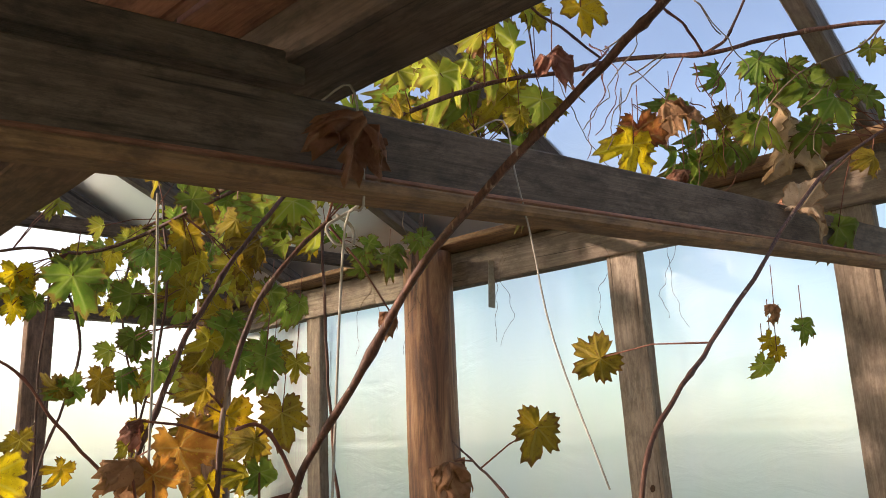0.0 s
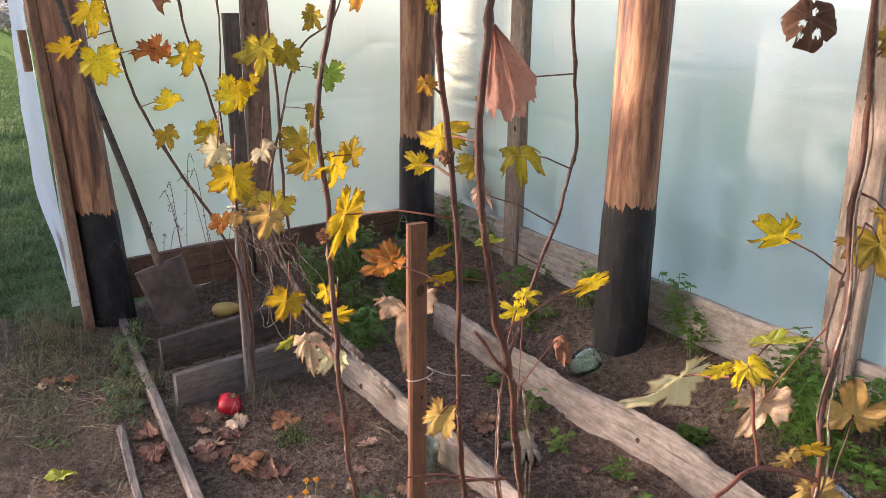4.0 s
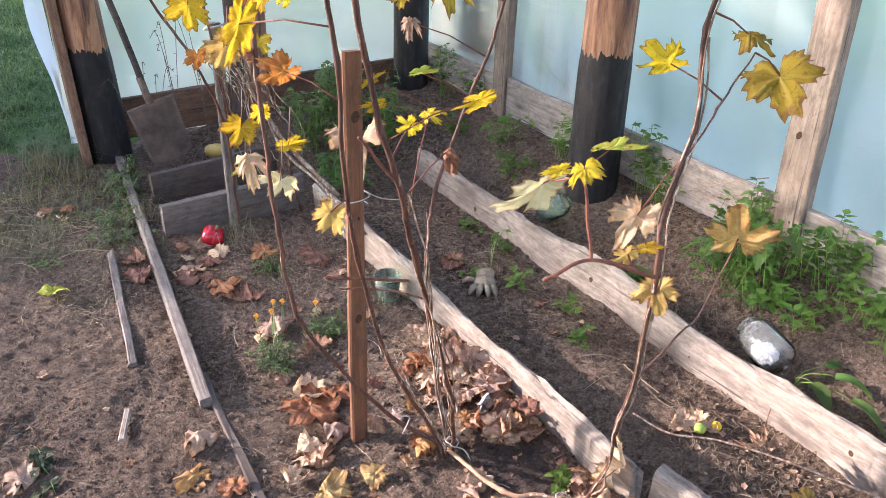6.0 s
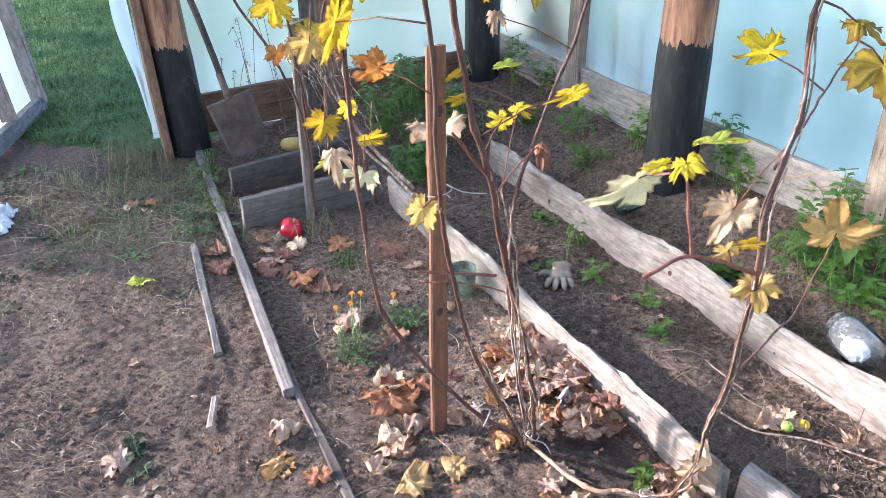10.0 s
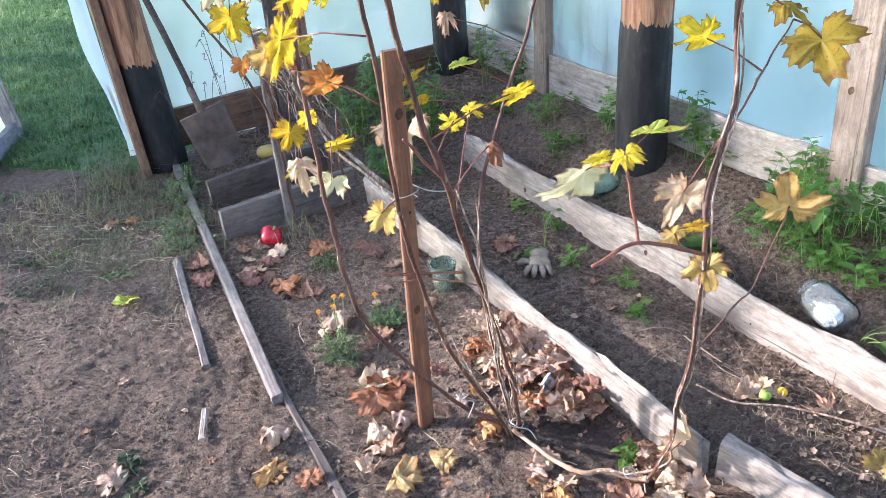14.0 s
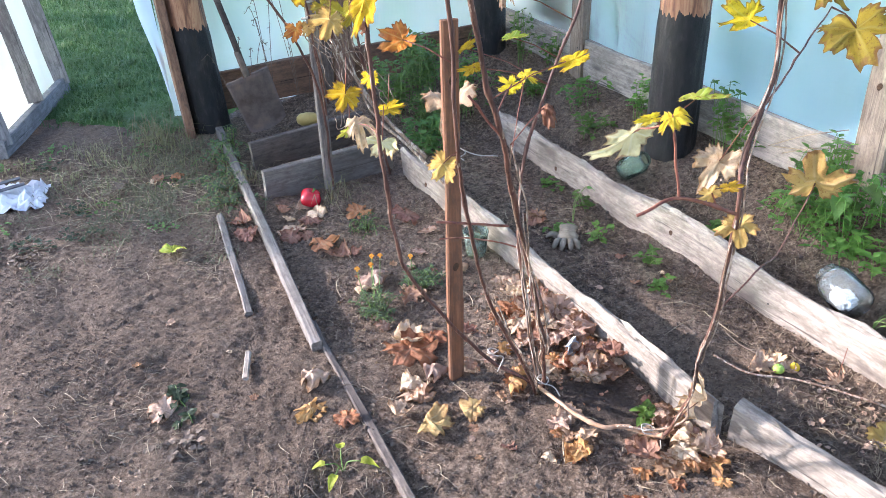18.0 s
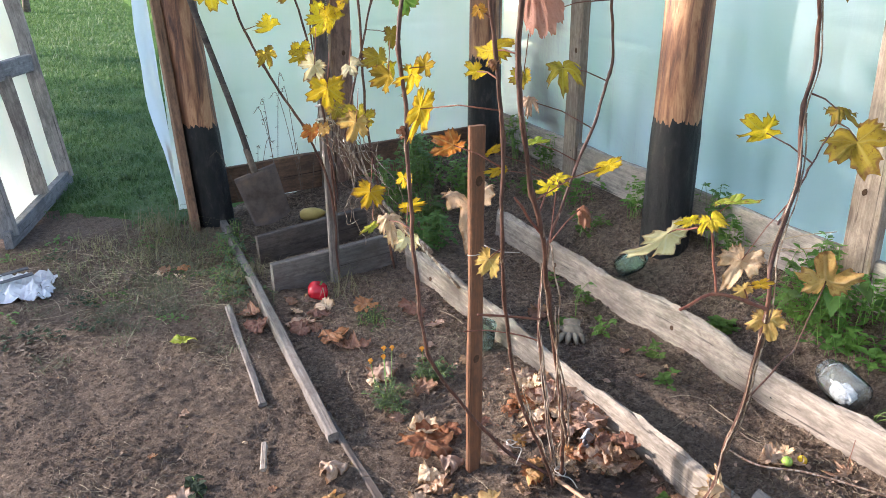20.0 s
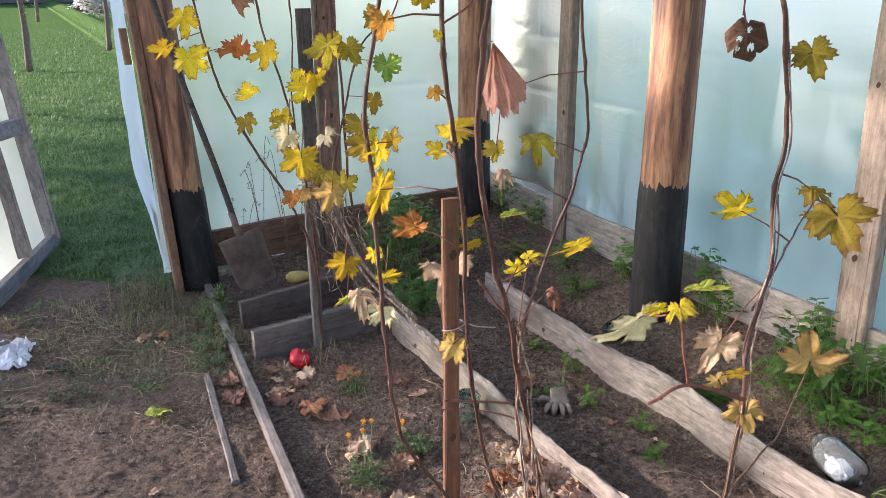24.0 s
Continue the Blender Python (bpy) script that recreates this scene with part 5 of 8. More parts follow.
vine_points = {}
vine_a = empty("grape_vine", pose(0, 0, 0), "twin-stemmed grapevine climbing from the bed, yellow autumn leaves", "grapevine", "grapevines")
vine_c = empty("grape_vine", pose(0, 0, 0), "single-stemmed grapevine with pale bark strips and ochre leaves", "grapevine", "grapevines")
vine_d = empty("grape_vine", pose(0, 0, 0), "thin tangled grapevine tied to a short stake by the gable", "grapevine", "grapevines")
vine_r = empty("grape_vine", pose(0, 0, 0), "green grapevine trained under the film roof", "grapevine", "grapevines")

CANE_A = [(0.950, 1.165, 0.0), (0.900, 1.10, 0.20), (0.823, 1.033, 0.410), (0.696, 0.926, 0.732), (0.634, 0.870, 0.904), (0.591, 0.862, 1.027), (0.556, 0.852, 1.168), (0.540, 0.843, 1.300), (0.543, 0.836, 1.403), (0.556, 0.829, 1.514), (0.573, 0.810, 1.710), (0.572, 0.715, 1.815), (0.578, 0.580, 1.958), (0.608, 0.448, 2.067), (0.614, 0.368, 2.118), (0.615, 0.306, 2.152), (0.618, 0.258, 2.179)]
CANE_A2 = [(0.925, 1.16, 0.0), (0.838, 1.107, 0.189), (0.683, 1.010, 0.481), (0.590, 0.926, 0.731), (0.536, 0.868, 0.935), (0.520, 0.853, 1.150), (0.480, 0.840, 1.350), (0.472, 0.834, 1.444), (0.465, 0.827, 1.574), (0.478, 0.822, 1.669), (0.484, 0.820, 1.798), (0.514, 0.810, 1.923), (0.560, 0.790, 2.000), (0.600, 0.772, 2.046)]
CANE_E = [(0.94, 1.18, 0.0), (0.923, 1.182, 0.109), (0.891, 1.222, 0.455), (0.908, 1.245, 0.654), (0.984, 1.267, 0.849), (1.045, 1.279, 0.956), (1.098, 1.293, 1.078), (1.118, 1.297, 1.159), (1.091, 1.288, 1.297), (1.056, 1.274, 1.490), (1.033, 1.265, 1.599), (1.003, 1.257, 1.703), (0.97, 1.25, 1.95), (0.96, 1.25, 2.2)]
cane(vine_a, "stem", CANE_A, 0.0066, 0.0056, CANE)
cane(vine_a, "stem", CANE_A2, 0.0054, 0.0040, CANE)
cane(vine_a, "stem", CANE_E, 0.0056, 0.0040, CANE)
cane(vine_a, "arm", [(0.590, 0.820, 1.716), (0.457, 0.821, 1.695), (0.383, 0.822, 1.684)], 0.004, 0.003, CANE_RED)
cane(vine_a, "arm", [(0.590, 0.820, 1.720), (0.563, 0.820, 1.762), (0.532, 0.820, 1.795), (0.501, 0.820, 1.791)], 0.0038, 0.0025, CANE_RED)
cane(vine_a, "arm", [(0.473, 0.834, 1.446), (0.512, 0.832, 1.471), (0.541, 0.830, 1.508)], 0.0022, 0.0018, CANE_RED)
cane(vine_a, "arm", [(0.683, 0.938, 0.696), (0.597, 0.927, 0.728), (0.518, 0.918, 0.755)], 0.0035, 0.0028, CANE_RED)
cane(vine_a, "arm", [(0.631, 0.869, 0.919), (0.597, 0.866, 0.957), (0.559, 0.863, 1.010)], 0.0035, 0.0028, CANE_RED)
cane(vine_a, "stem", [(0.93, 1.19, 0.02), (0.84, 1.27, 0.08), (0.726, 1.300, 0.231), (0.622, 1.300, 0.402), (0.590, 1.300, 0.510), (0.568, 1.300, 0.686), (0.555, 1.300, 0.904), (0.547, 1.300, 1.078), (0.535, 1.300, 1.200), (0.546, 1.300, 1.328), (0.569, 1.300, 1.439), (0.582, 1.300, 1.557), (0.601, 1.300, 1.690), (0.650, 1.300, 1.835), (0.701, 1.300, 1.965), (0.809, 1.300, 2.143), (0.942, 1.320, 2.30)], 0.0066, 0.0058, CANE)
cane(vine_a, "arm", [(0.595, 1.300, 1.690), (0.512, 1.300, 1.670), (0.381, 1.300, 1.640)], 0.004, 0.003, CANE_RED)
cane(vine_a, "arm", [(0.597, 1.300, 1.700), (0.493, 1.300, 1.815), (0.403, 1.300, 1.908), (0.240, 1.270, 1.891)], 0.004, 0.002, CANE_RED)
cane(vine_a, "runner", [(0.93, 1.16, 0.03), (0.937, 1.013, 0.05), (0.966, 0.930, 0.055), (1.014, 0.905, 0.055), (1.06, 0.850, 0.055), (1.075, 0.82, 0.07)], 0.0055, 0.0065, RUNNER, label="bare orange-brown runner along the soil")
cane(vine_a, "runner", [(1.00, 0.91, 0.06), (1.03, 0.878, 0.068), (1.07, 0.84, 0.075), (1.10, 0.79, 0.13), (1.085, 0.77, 0.21), (1.06, 0.75, 0.27)], 0.0032, 0.0028, STRIP, label="pale bare strand", bears=False)
for k in range(3):
    rr = random.Random(60 + k)
    s = rr.randrange(0, 3)
    base = CANE_A[s:s + rr.randrange(3, 6)]
    cane(vine_a, "bark_strip", [Vector(p) + Vector((rr.uniform(-0.02, 0.02), rr.uniform(-0.02, 0.0), 0)) for p in base], 0.0020, 0.0016, STRIP, sides=5, label="peeling pale strip of bark")

CANE_C = [(1.075, 0.84, 0.03), (1.070, 0.79, 0.14), (1.030, 0.715, 0.29), (0.966, 0.652, 0.448), (0.925, 0.589, 0.645), (0.865, 0.535, 0.851), (0.883, 0.550, 0.953), (0.936, 0.573, 1.070), (0.954, 0.594, 1.180), (0.977, 0.610, 1.270), (0.934, 0.602, 1.440), (0.912, 0.599, 1.505), (0.940, 0.578, 1.653), (0.964, 0.566, 1.741), (1.034, 0.554, 1.819), (1.147, 0.543, 1.900), (1.576, 0.500, 2.226), (1.837, 0.490, 2.359), (2.05, 0.439, 2.47)]
cane(vine_c, "stem", CANE_C, 0.0050, 0.0045, CANE)
cane(vine_c, "bark_strip", [Vector(p) + Vector((0.005, -0.006, 0)) for p in CANE_C[3:9]], 0.0017, 0.0014, STRIP, sides=5, label="peeling pale strip of bark")
cane(vine_c, "bark_strip", [Vector(p) + Vector((-0.006, -0.005, 0)) for p in CANE_C[1:6]], 0.0017, 0.0014, STRIP, sides=5, label="peeling pale strip of bark")
cane(vine_c, "bark_strip", [Vector(p) + Vector((0.005 * math.cos(1.1 * i), 0.005 * math.sin(1.1 * i) - 0.002, 0)) for i, p in enumerate(CANE_C[4:13])], 0.0016, 0.0013, STRIP, sides=5, label="peeling pale strip of bark")
cane(vine_c, "arm", [(0.913, 0.599, 1.507), (0.942, 0.700, 1.595), (0.993, 0.840, 1.691), (1.029, 0.945, 1.746), (1.001, 0.950, 1.770)], 0.0045, 0.0016, CANE)
cane(vine_c, "leaf_stalk", [(0.942, 0.700, 1.590), (0.945, 0.700, 1.524), (0.951, 0.700, 1.453)], 0.0016, 0.0014, CANE_RED)
cane(vine_c, "arm", [(0.943, 0.700, 1.600), (1.016, 0.700, 1.642), (1.111, 0.700, 1.668)], 0.0025, 0.0015, CANE)
cane(vine_c, "arm", [(0.665, 0.540, 0.903), (0.751, 0.542, 0.911), (0.862, 0.532, 0.861)], 0.0032, 0.0042, CANE_RED)
cane(vine_c, "arm", [(0.751, 0.542, 0.911), (0.742, 0.553, 0.969), (0.736, 0.563, 1.021), (0.74, 0.62, 1.0)], 0.0030, 0.0020, CANE_RED)
cane(vine_c, "arm", [(0.930, 0.590, 0.62), (1.019, 0.595, 0.68), (1.15, 0.66, 0.66), (1.259, 0.700, 0.757)], 0.0026, 0.0016, CANE)
cane(vine_c, "arm", [(0.893, 0.560, 1.002), (1.02, 0.64, 1.0), (1.155, 0.700, 1.059), (1.22, 0.72, 1.106)], 0.0028, 0.0016, CANE)

cane(vine_d, "stem", [(0.88, 2.70, 0.02), (0.86, 2.68, 0.40), (0.762, 2.62, 0.681), (0.623, 2.62, 0.929), (0.543, 2.62, 1.101), (0.499, 2.62, 1.262), (0.456, 2.62, 1.568), (0.502, 2.62, 1.945), (0.56, 2.62, 2.28)], 0.007, 0.004, CANE)
cane(vine_d, "stem", [(0.87, 2.66, 0.35), (0.822, 2.62, 0.748), (0.764, 2.62, 1.098), (0.698, 2.62, 1.322), (0.647, 2.62, 1.638), (0.614, 2.62, 1.906), (0.62, 2.62, 2.3)], 0.006, 0.0035, CANE)
cane(vine_d, "stem", [(1.12, 2.64, 0.05), (1.060, 2.62, 0.332), (1.002, 2.62, 0.717), (0.980, 2.62, 1.212), (0.954, 2.62, 1.422), (0.937, 2.62, 2.004), (0.95, 2.62, 2.35)], 0.008, 0.004, CANE)
cane(vine_d, "stem", [(0.88, 2.66, 0.40), (0.838, 2.62, 0.627), (0.790, 2.62, 1.020), (0.802, 2.62, 1.317), (0.790, 2.62, 1.712)], 0.005, 0.003, CANE)
cane(vine_d, "stem", [(0.90, 2.64, 0.62), (0.986, 2.62, 0.998), (1.074, 2.62, 1.265), (1.215, 2.62, 1.396), (1.295, 2.62, 1.789)], 0.006, 0.003, CANE)
cane(vine_d, "stem", [(1.18, 2.40, 0.20), (1.05, 2.50, 0.36), (0.97, 2.55, 0.50), (0.90, 2.62, 0.66)], 0.011, 0.007, STRIP, label="pale bare cane bent over the plank")
cane(vine_d, "stem", [(1.20, 2.20, 0.12), (1.10, 2.36, 0.27), (1.0, 2.52, 0.40), (0.92, 2.60, 0.72)], 0.008, 0.005, STRIP, label="pale bare cane bent over the plank")
for k in range(14):
    rr = random.Random(90 + k)
    a = Vector((0.88 + rr.uniform(-0.06, 0.03), 2.64 + rr.uniform(-0.05, 0.03), rr.uniform(0.66, 0.80)))
    pts = [a]
    for i in range(4):
        a = a + Vector((rr.uniform(-0.04, 0.10), rr.uniform(-0.05, 0.02), rr.uniform(-0.17, 0.02)))
        pts.append(a.copy())
    cane(vine_d, "tendril", pts, 0.0022, 0.0014, STRIP, sides=5, label="pale dry tendril", wobble=0.022)
for k in range(4):
    a0 = k * 1.3
    ring = [(0.866 + 0.042 * math.cos(a0 + 0.7 * i), 2.712 + 0.036 * math.sin(a0 + 0.7 * i), 0.70 + 0.012 * k + 0.006 * i) for i in range(12)]
    cane(vine_d, "tie", ring, 0.004, 0.004, STRING, per=3, sides=5, label="white twine wound round the stake", wobble=0.0)

cane(vine_r, "stem", [(0.98, 1.27, 2.38), (1.2, 1.15, 2.507), (1.40, 1.12, 2.61), (1.50, 0.98, 2.62), (1.54, 0.86, 2.62), (1.58, 0.69, 2.58), (1.68, 0.58, 2.61), (1.78, 0.46, 2.63), (1.82, 0.38, 2.62)], 0.0075, 0.006, CANE)
cane(vine_r, "arm", [(1.58, 0.69, 2.58), (1.48, 0.68, 2.605), (1.37, 0.68, 2.62), (1.28, 0.66, 2.66)], 0.004, 0.003, CANE_RED, bears=False)
cane(vine_r, "arm", [(1.58, 0.69, 2.58), (1.53, 0.62, 2.565), (1.50, 0.58, 2.58), (1.54, 0.56, 2.66)], 0.005, 0.003, CANE, bears=False)
cane(vine_r, "arm", [(1.25, 0.95, 2.75), (1.31, 0.95, 2.70), (1.44, 0.95, 2.69), (1.554, 0.93, 2.65)], 0.004, 0.004, CANE, bears=False)
cane(vine_r, "arm", [(1.82, 0.38, 2.62), (1.74, 0.42, 2.55), (1.66, 0.52, 2.50), (1.63, 0.60, 2.42), (1.65, 0.63, 2.36)], 0.003, 0.0015, TENDRIL, bears=False)
for k in range(12):
    rr = random.Random(360 + k)
    a = Vector((rr.uniform(1.0, 2.2), rr.uniform(0.9, 2.2), 2.36))
    cane(vine_r, "tendril", [a, a + Vector((rr.uniform(-0.03, 0.03), 0, -0.08)), a + Vector((rr.uniform(-0.05, 0.05), 0.01, -0.17)), a + Vector((rr.uniform(-0.06, 0.06), 0, -0.30))], 0.0009, 0.0007, TENDRIL, sides=4, wobble=0.02, bears=False)
cane(vine_r, "stem", [(1.45, 0.92, 2.57), (1.62, 0.95, 2.70), (1.70, 1.0, 2.76)], 0.004, 0.003, CANE_RED)
cane(vine_r, "stem", [(0.942, 1.32, 2.29), (1.02, 1.6, 2.40), (1.10, 2.0, 2.45), (1.15, 2.5, 2.46), (1.3, 3.1, 2.45), (1.6, 3.5, 2.48)], 0.008, 0.004, CANE)
cane(vine_r, "stem", [(0.95, 1.55, 2.35), (0.80, 1.9, 2.25), (0.72, 2.2, 2.30), (0.60, 2.6, 2.32), (0.3, 3.2, 2.4)], 0.006, 0.004, CANE)
cane(vine_r, "stem", [(1.10, 1.7, 2.42), (1.4, 2.0, 2.52), (1.8, 2.3, 2.56), (2.2, 2.6, 2.53)], 0.005, 0.003, CANE)
cane(vine_r, "stem", [(1.5, 1.3, 2.58), (1.8, 1.5, 2.60), (2.15, 1.75, 2.57)], 0.004, 0.003, CANE)
for k, (x, y, z) in enumerate([(0.95, 1.9, 2.40), (1.2, 2.6, 2.45), (0.75, 2.1, 2.28)]):
    rr = random.Random(300 + k)
    cane(vine_r, "shoot", [(x, y, z), (x + rr.uniform(-0.1, 0.1), y, z - 0.25), (x + rr.uniform(-0.1, 0.1), y + 0.02, z - 0.6), (x + rr.uniform(-0.12, 0.12), y, z - 0.95)], 0.004, 0.0025, CANE)

VINES = (vine_a, vine_c, vine_d, vine_r)


def hang(rows):
    """Hang each leaf on the vine whose cane is nearest, with a stalk to it."""
    for x, y, z, size, yaw, tilt, spin, kind in rows:
        p = Vector((x, y, z))
        size *= 1.35 if kind == 5 else 1.0
        best = min(((q - p).length, v.name, tuple(q)) for v in VINES for q in vine_points[v.name][::2])
        vine = bpy.data.objects[best[1]]
        rr = random.Random(int(x * 1000) * 31 + int(z * 1000))
        ob = new("leaf", FRESH[kind][rr.randrange(4)])
        ob.parent = vine
        ob.matrix_basis = facing(x, y, z, size * 1.0, yaw, tilt, spin) @ pose(0, 0, 0, rr.uniform(-14, 14), 0, 0)
        hub = ob.matrix_basis @ Vector((0, 0.10, 0))
        q = Vector(best[2])
        d = (q - hub).length
        if d < 0.22:
            mid = (hub + q) / 2 + Vector((0, 0, 0.05 * d))
            part("leaf_stalk", tube_bm([q, mid, hub], [0.0018, 0.0014, 0.0012], 4), CANE_RED, vine, smooth=True)
        else:
            part("leaf_stalk", tube_bm([hub + Vector((0.01, 0, 0.10)), hub + Vector((0.006, 0, 0.05)), hub], 0.0013, 4), CANE_RED, vine, smooth=True)


for rows in (LEAVES_A, LEAVES_B, LEAVES_C, LEAVES_D, LEAVES_E, LEAVES_F, LEAVES_G, LEAVES_H, LEAVES_I, LEAVES_J, LEAVES_K, LEAVES_L, LEAVES_M, LEAVES_N, LEAVES_O, LEAVES_P, LEAVES_Q, LEAVES_R, LEAVES_S, LEAVES_T):
    hang(rows)

hang([(1.165, 0.80, 0.150, 0.125, -140, 55, 20, 6), (1.56, 0.74, 0.11, 0.075, -150, 60, -30, 6)])

# more leaves on the tangled vine
rr = random.Random(47)
hang([(q.x + rr.uniform(-0.10, 0.10), q.y - rr.uniform(0.03, 0.12), q.z + rr.uniform(-0.06, 0.04), rr.uniform(0.075, 0.12), rr.uniform(225, 265), rr.uniform(10, 55), rr.uniform(-50, 50), rr.choice((1, 1, 0, 0, 1, 2, 7))) for q in rr.sample([q for q in vine_points[vine_d.name] if 0.75 < q.z < 1.9], 14)])

# the thick of the roof vine
rr = random.Random(41)
thick = []
for q in vine_points[vine_r.name][::1]:
    for _ in range(2):
        if q.y > 1.2 and rr.random() < 0.75:
            thick.append((q.x + rr.uniform(-0.16, 0.16), q.y + rr.uniform(-0.16, 0.16), q.z + rr.uniform(-0.14, 0.06), rr.uniform(0.07, 0.13), rr.uniform(200, 280), rr.uniform(10, 60), rr.uniform(-60, 60), rr.choice((2, 2, 2, 3, 3, 1))))
hang(thick[:64])
near = []


def thicken(n, x0, x1, y0, y1, z0, z1, sizes, kinds):
    for _ in range(n):
        x, y = rr.uniform(x0, x1), rr.uniform(y0, y1)
        near.append((x, y, min(rr.uniform(z0, z1), 2.42 + (2.4 - x) * 0.46), rr.uniform(*sizes), rr.uniform(190, 270), rr.uniform(10, 60), rr.uniform(-60, 60), rr.choice(kinds)))


thicken(34, 1.30, 1.80, 1.20, 1.62, 2.62, 2.86, (0.10, 0.17), (2, 3, 3, 1))
thicken(10, 1.25, 1.45, 0.95, 1.15, 2.66, 2.86, (0.09, 0.14), (3, 0, 1, 3))
thicken(24, 1.70, 2.12, 0.48, 0.98, 2.44, 2.62, (0.09, 0.15), (2, 2, 3, 2))
thicken(8, 0.95, 1.28, 1.70, 2.20, 1.98, 2.42, (0.10, 0.16), (1, 2, 1, 3))
thicken(26, 0.15, 0.55, 2.35, 3.0, 2.18, 2.50, (0.07, 0.12), (2, 3, 3, 3))
hang(near)
for k in range(16):
    a = Vector((rr.uniform(1.25, 1.95), rr.uniform(0.55, 1.0), rr.uniform(2.45, 2.6)))
    cane(vine_r, "tendril", [a, a + Vector((rr.uniform(-0.06, 0.06), rr.uniform(-0.05, 0.05), 0.05)), a + Vector((rr.uniform(-0.05, 0.05), rr.uniform(-0.03, 0.03), -0.06)), a + Vector((rr.uniform(-0.09, 0.09), rr.uniform(-0.04, 0.04), -0.17))], 0.0016, 0.001, rr.choice((TENDRIL, CANE_RED)), sides=4, wobble=0.02, bears=False)


# ---- twine ----
def twine(points, r=0.0022):
    ob = link("hanging_twine", tube_bm(smooth_path(points, 4), r, 5), STRING, smooth=True)
    return tagged(ob, "white twine hanging from the roof beam", "twine", "twines")


twine([(0.604, 0.80, 2.213), (0.604, 0.735, 2.216), (0.603, 0.715, 2.14), (0.602, 0.710, 2.05), (0.602, 0.745, 2.03), (0.602, 0.765, 1.80), (0.600, 0.775, 1.62)], 0.0017)
twine([(0.602, 0.762, 2.05), (0.622, 0.755, 2.035), (0.618, 0.75, 2.012), (0.595, 0.754, 2.010), (0.585, 0.76, 2.03), (0.603, 0.755, 2.045), (0.626, 0.75, 2.062), (0.634, 0.75, 2.076)], 0.0022)
twine([(0.872, 0.77, 2.230), (0.874, 0.703, 2.232), (0.878, 0.690, 2.15), (0.881, 0.670, 2.045), (0.905, 0.660, 1.90), (0.930, 0.605, 1.70)], 0.0014)
twine([(0.410, 0.85, 2.06), (0.410, 0.842, 1.92), (0.415, 0.85, 1.5)], 0.0016)


def stake_tie(z, label):
    x, y = 0.765 + 0.03 * z, 1.335 + 0.06 * z
    ring = [(x + 0.030 * math.cos(0.7 * i) + 0.002 * (i % 3), y + 0.019 * math.sin(0.7 * i), z + 0.003 * i - 0.012) for i in range(11)]
    ring += [(x + 0.05, y - 0.03, z + 0.01), (x + 0.10, y - 0.05, z + 0.004)]
    ob = link("stake_tie", tube_bm(smooth_path(ring, 4), 0.0014, 5), STRING, smooth=True)
    return tagged(ob, label, "twine", "twines")


stake_tie(0.66, "white twine knotted round the brown stake")
cane(vine_a, "arm", [(0.700, 1.29, 0.493), (0.78, 1.285, 0.475), (0.86, 1.26, 0.455), (0.90, 1.23, 0.44)], 0.0022, 0.0028, CANE_RED, bears=False)

for k in range(10):
    rr = random.Random(760 + k)
    src = (CANE_A, CANE_A2, CANE_E)[k % 3]
    o = Vector((rr.uniform(-0.006, 0.006), rr.uniform(-0.008, 0.002), 0))
    n = rr.randrange(3, 6)
    cane(vine_a, "bark_strip", [Vector(p) + o + Vector((0.006 * math.sin(2 * i + k), 0.004 * math.cos(2 * i + k), 0.01)) for i, p in enumerate(src[:n])], 0.0022, 0.0014, STRIP, sides=4, wobble=0.006, label="thin pale shred of bark", bears=False)
for x, y, z, turn in ((0.935, 1.150, 0.055, 0.3), (1.055, 0.858, 0.065, 1.2), (0.83, 1.24, 0.13, 2.0)):
    knot = [(x + 0.016 * math.cos(turn + 1.1 * i), y + 0.014 * math.sin(turn + 1.1 * i), z + 0.004 * (i % 4)) for i in range(9)]
    knot += [(x + 0.02, y - 0.02, z - 0.01), (x + 0.03 * math.cos(turn), y - 0.045, z - 0.03)]
    tagged(link("vine_tie", tube_bm(smooth_path(knot, 4), 0.0017, 5), STRING, smooth=True), "white twine knotted round the foot of a vine", "twine", "twines")

tagged(link("film_strap", beam_bm(0.18, 0.04, 0.003, RNG, 0.002, 0.03, 0.001), STRING, at=between((2.298, 1.92, 2.43), (2.292, 1.925, 2.25))), "short pale strap stapled over the film edge", "strap")


# ---- loose things on the ground ----
def settle(x, y, lift=0.0):
    return ground_z(x, y) + lift


def lathe_bm(profile, sides=24):
    bm = bmesh.new()
    rings = []
    for r, z in profile:
        rings.append([bm.verts.new((r * math.cos(math.tau * k / sides), r * math.sin(math.tau * k / sides), z)) for k in range(sides)])
    for a, c in zip(rings, rings[1:]):
        for k in range(sides):
            j = (k + 1) % sides
            bm.faces.new((a[k], a[j], c[j], c[k]))
    bm.faces.new(rings[0][::-1])
    return bm


RED = speckled("red_pepper_skin", [(0.3, (0.36, 0.010, 0.018)), (0.7, (0.55, 0.02, 0.03))], 6, 0.22, 0.1, 0.002, spec=0.5)
STALK = speckled("green_stalk", [(0.3, (0.09, 0.15, 0.03)), (0.7, (0.18, 0.26, 0.06))], 30, 0.6)
SQUASH = speckled("squash_skin", [(0.3, (0.34, 0.24, 0.07)), (0.7, (0.54, 0.40, 0.13))], 9, 0.5)
TOMATO_G = speckled("green_tomato_skin", [(0.3, (0.20, 0.34, 0.05)), (0.7, (0.34, 0.46, 0.09))], 6, 0.25, 0.05)
TOMATO_Y = speckled("yellow_tomato_skin", [(0.3, (0.66, 0.42, 0.02)), (0.7, (0.78, 0.56, 0.05))], 6, 0.25, 0.05)
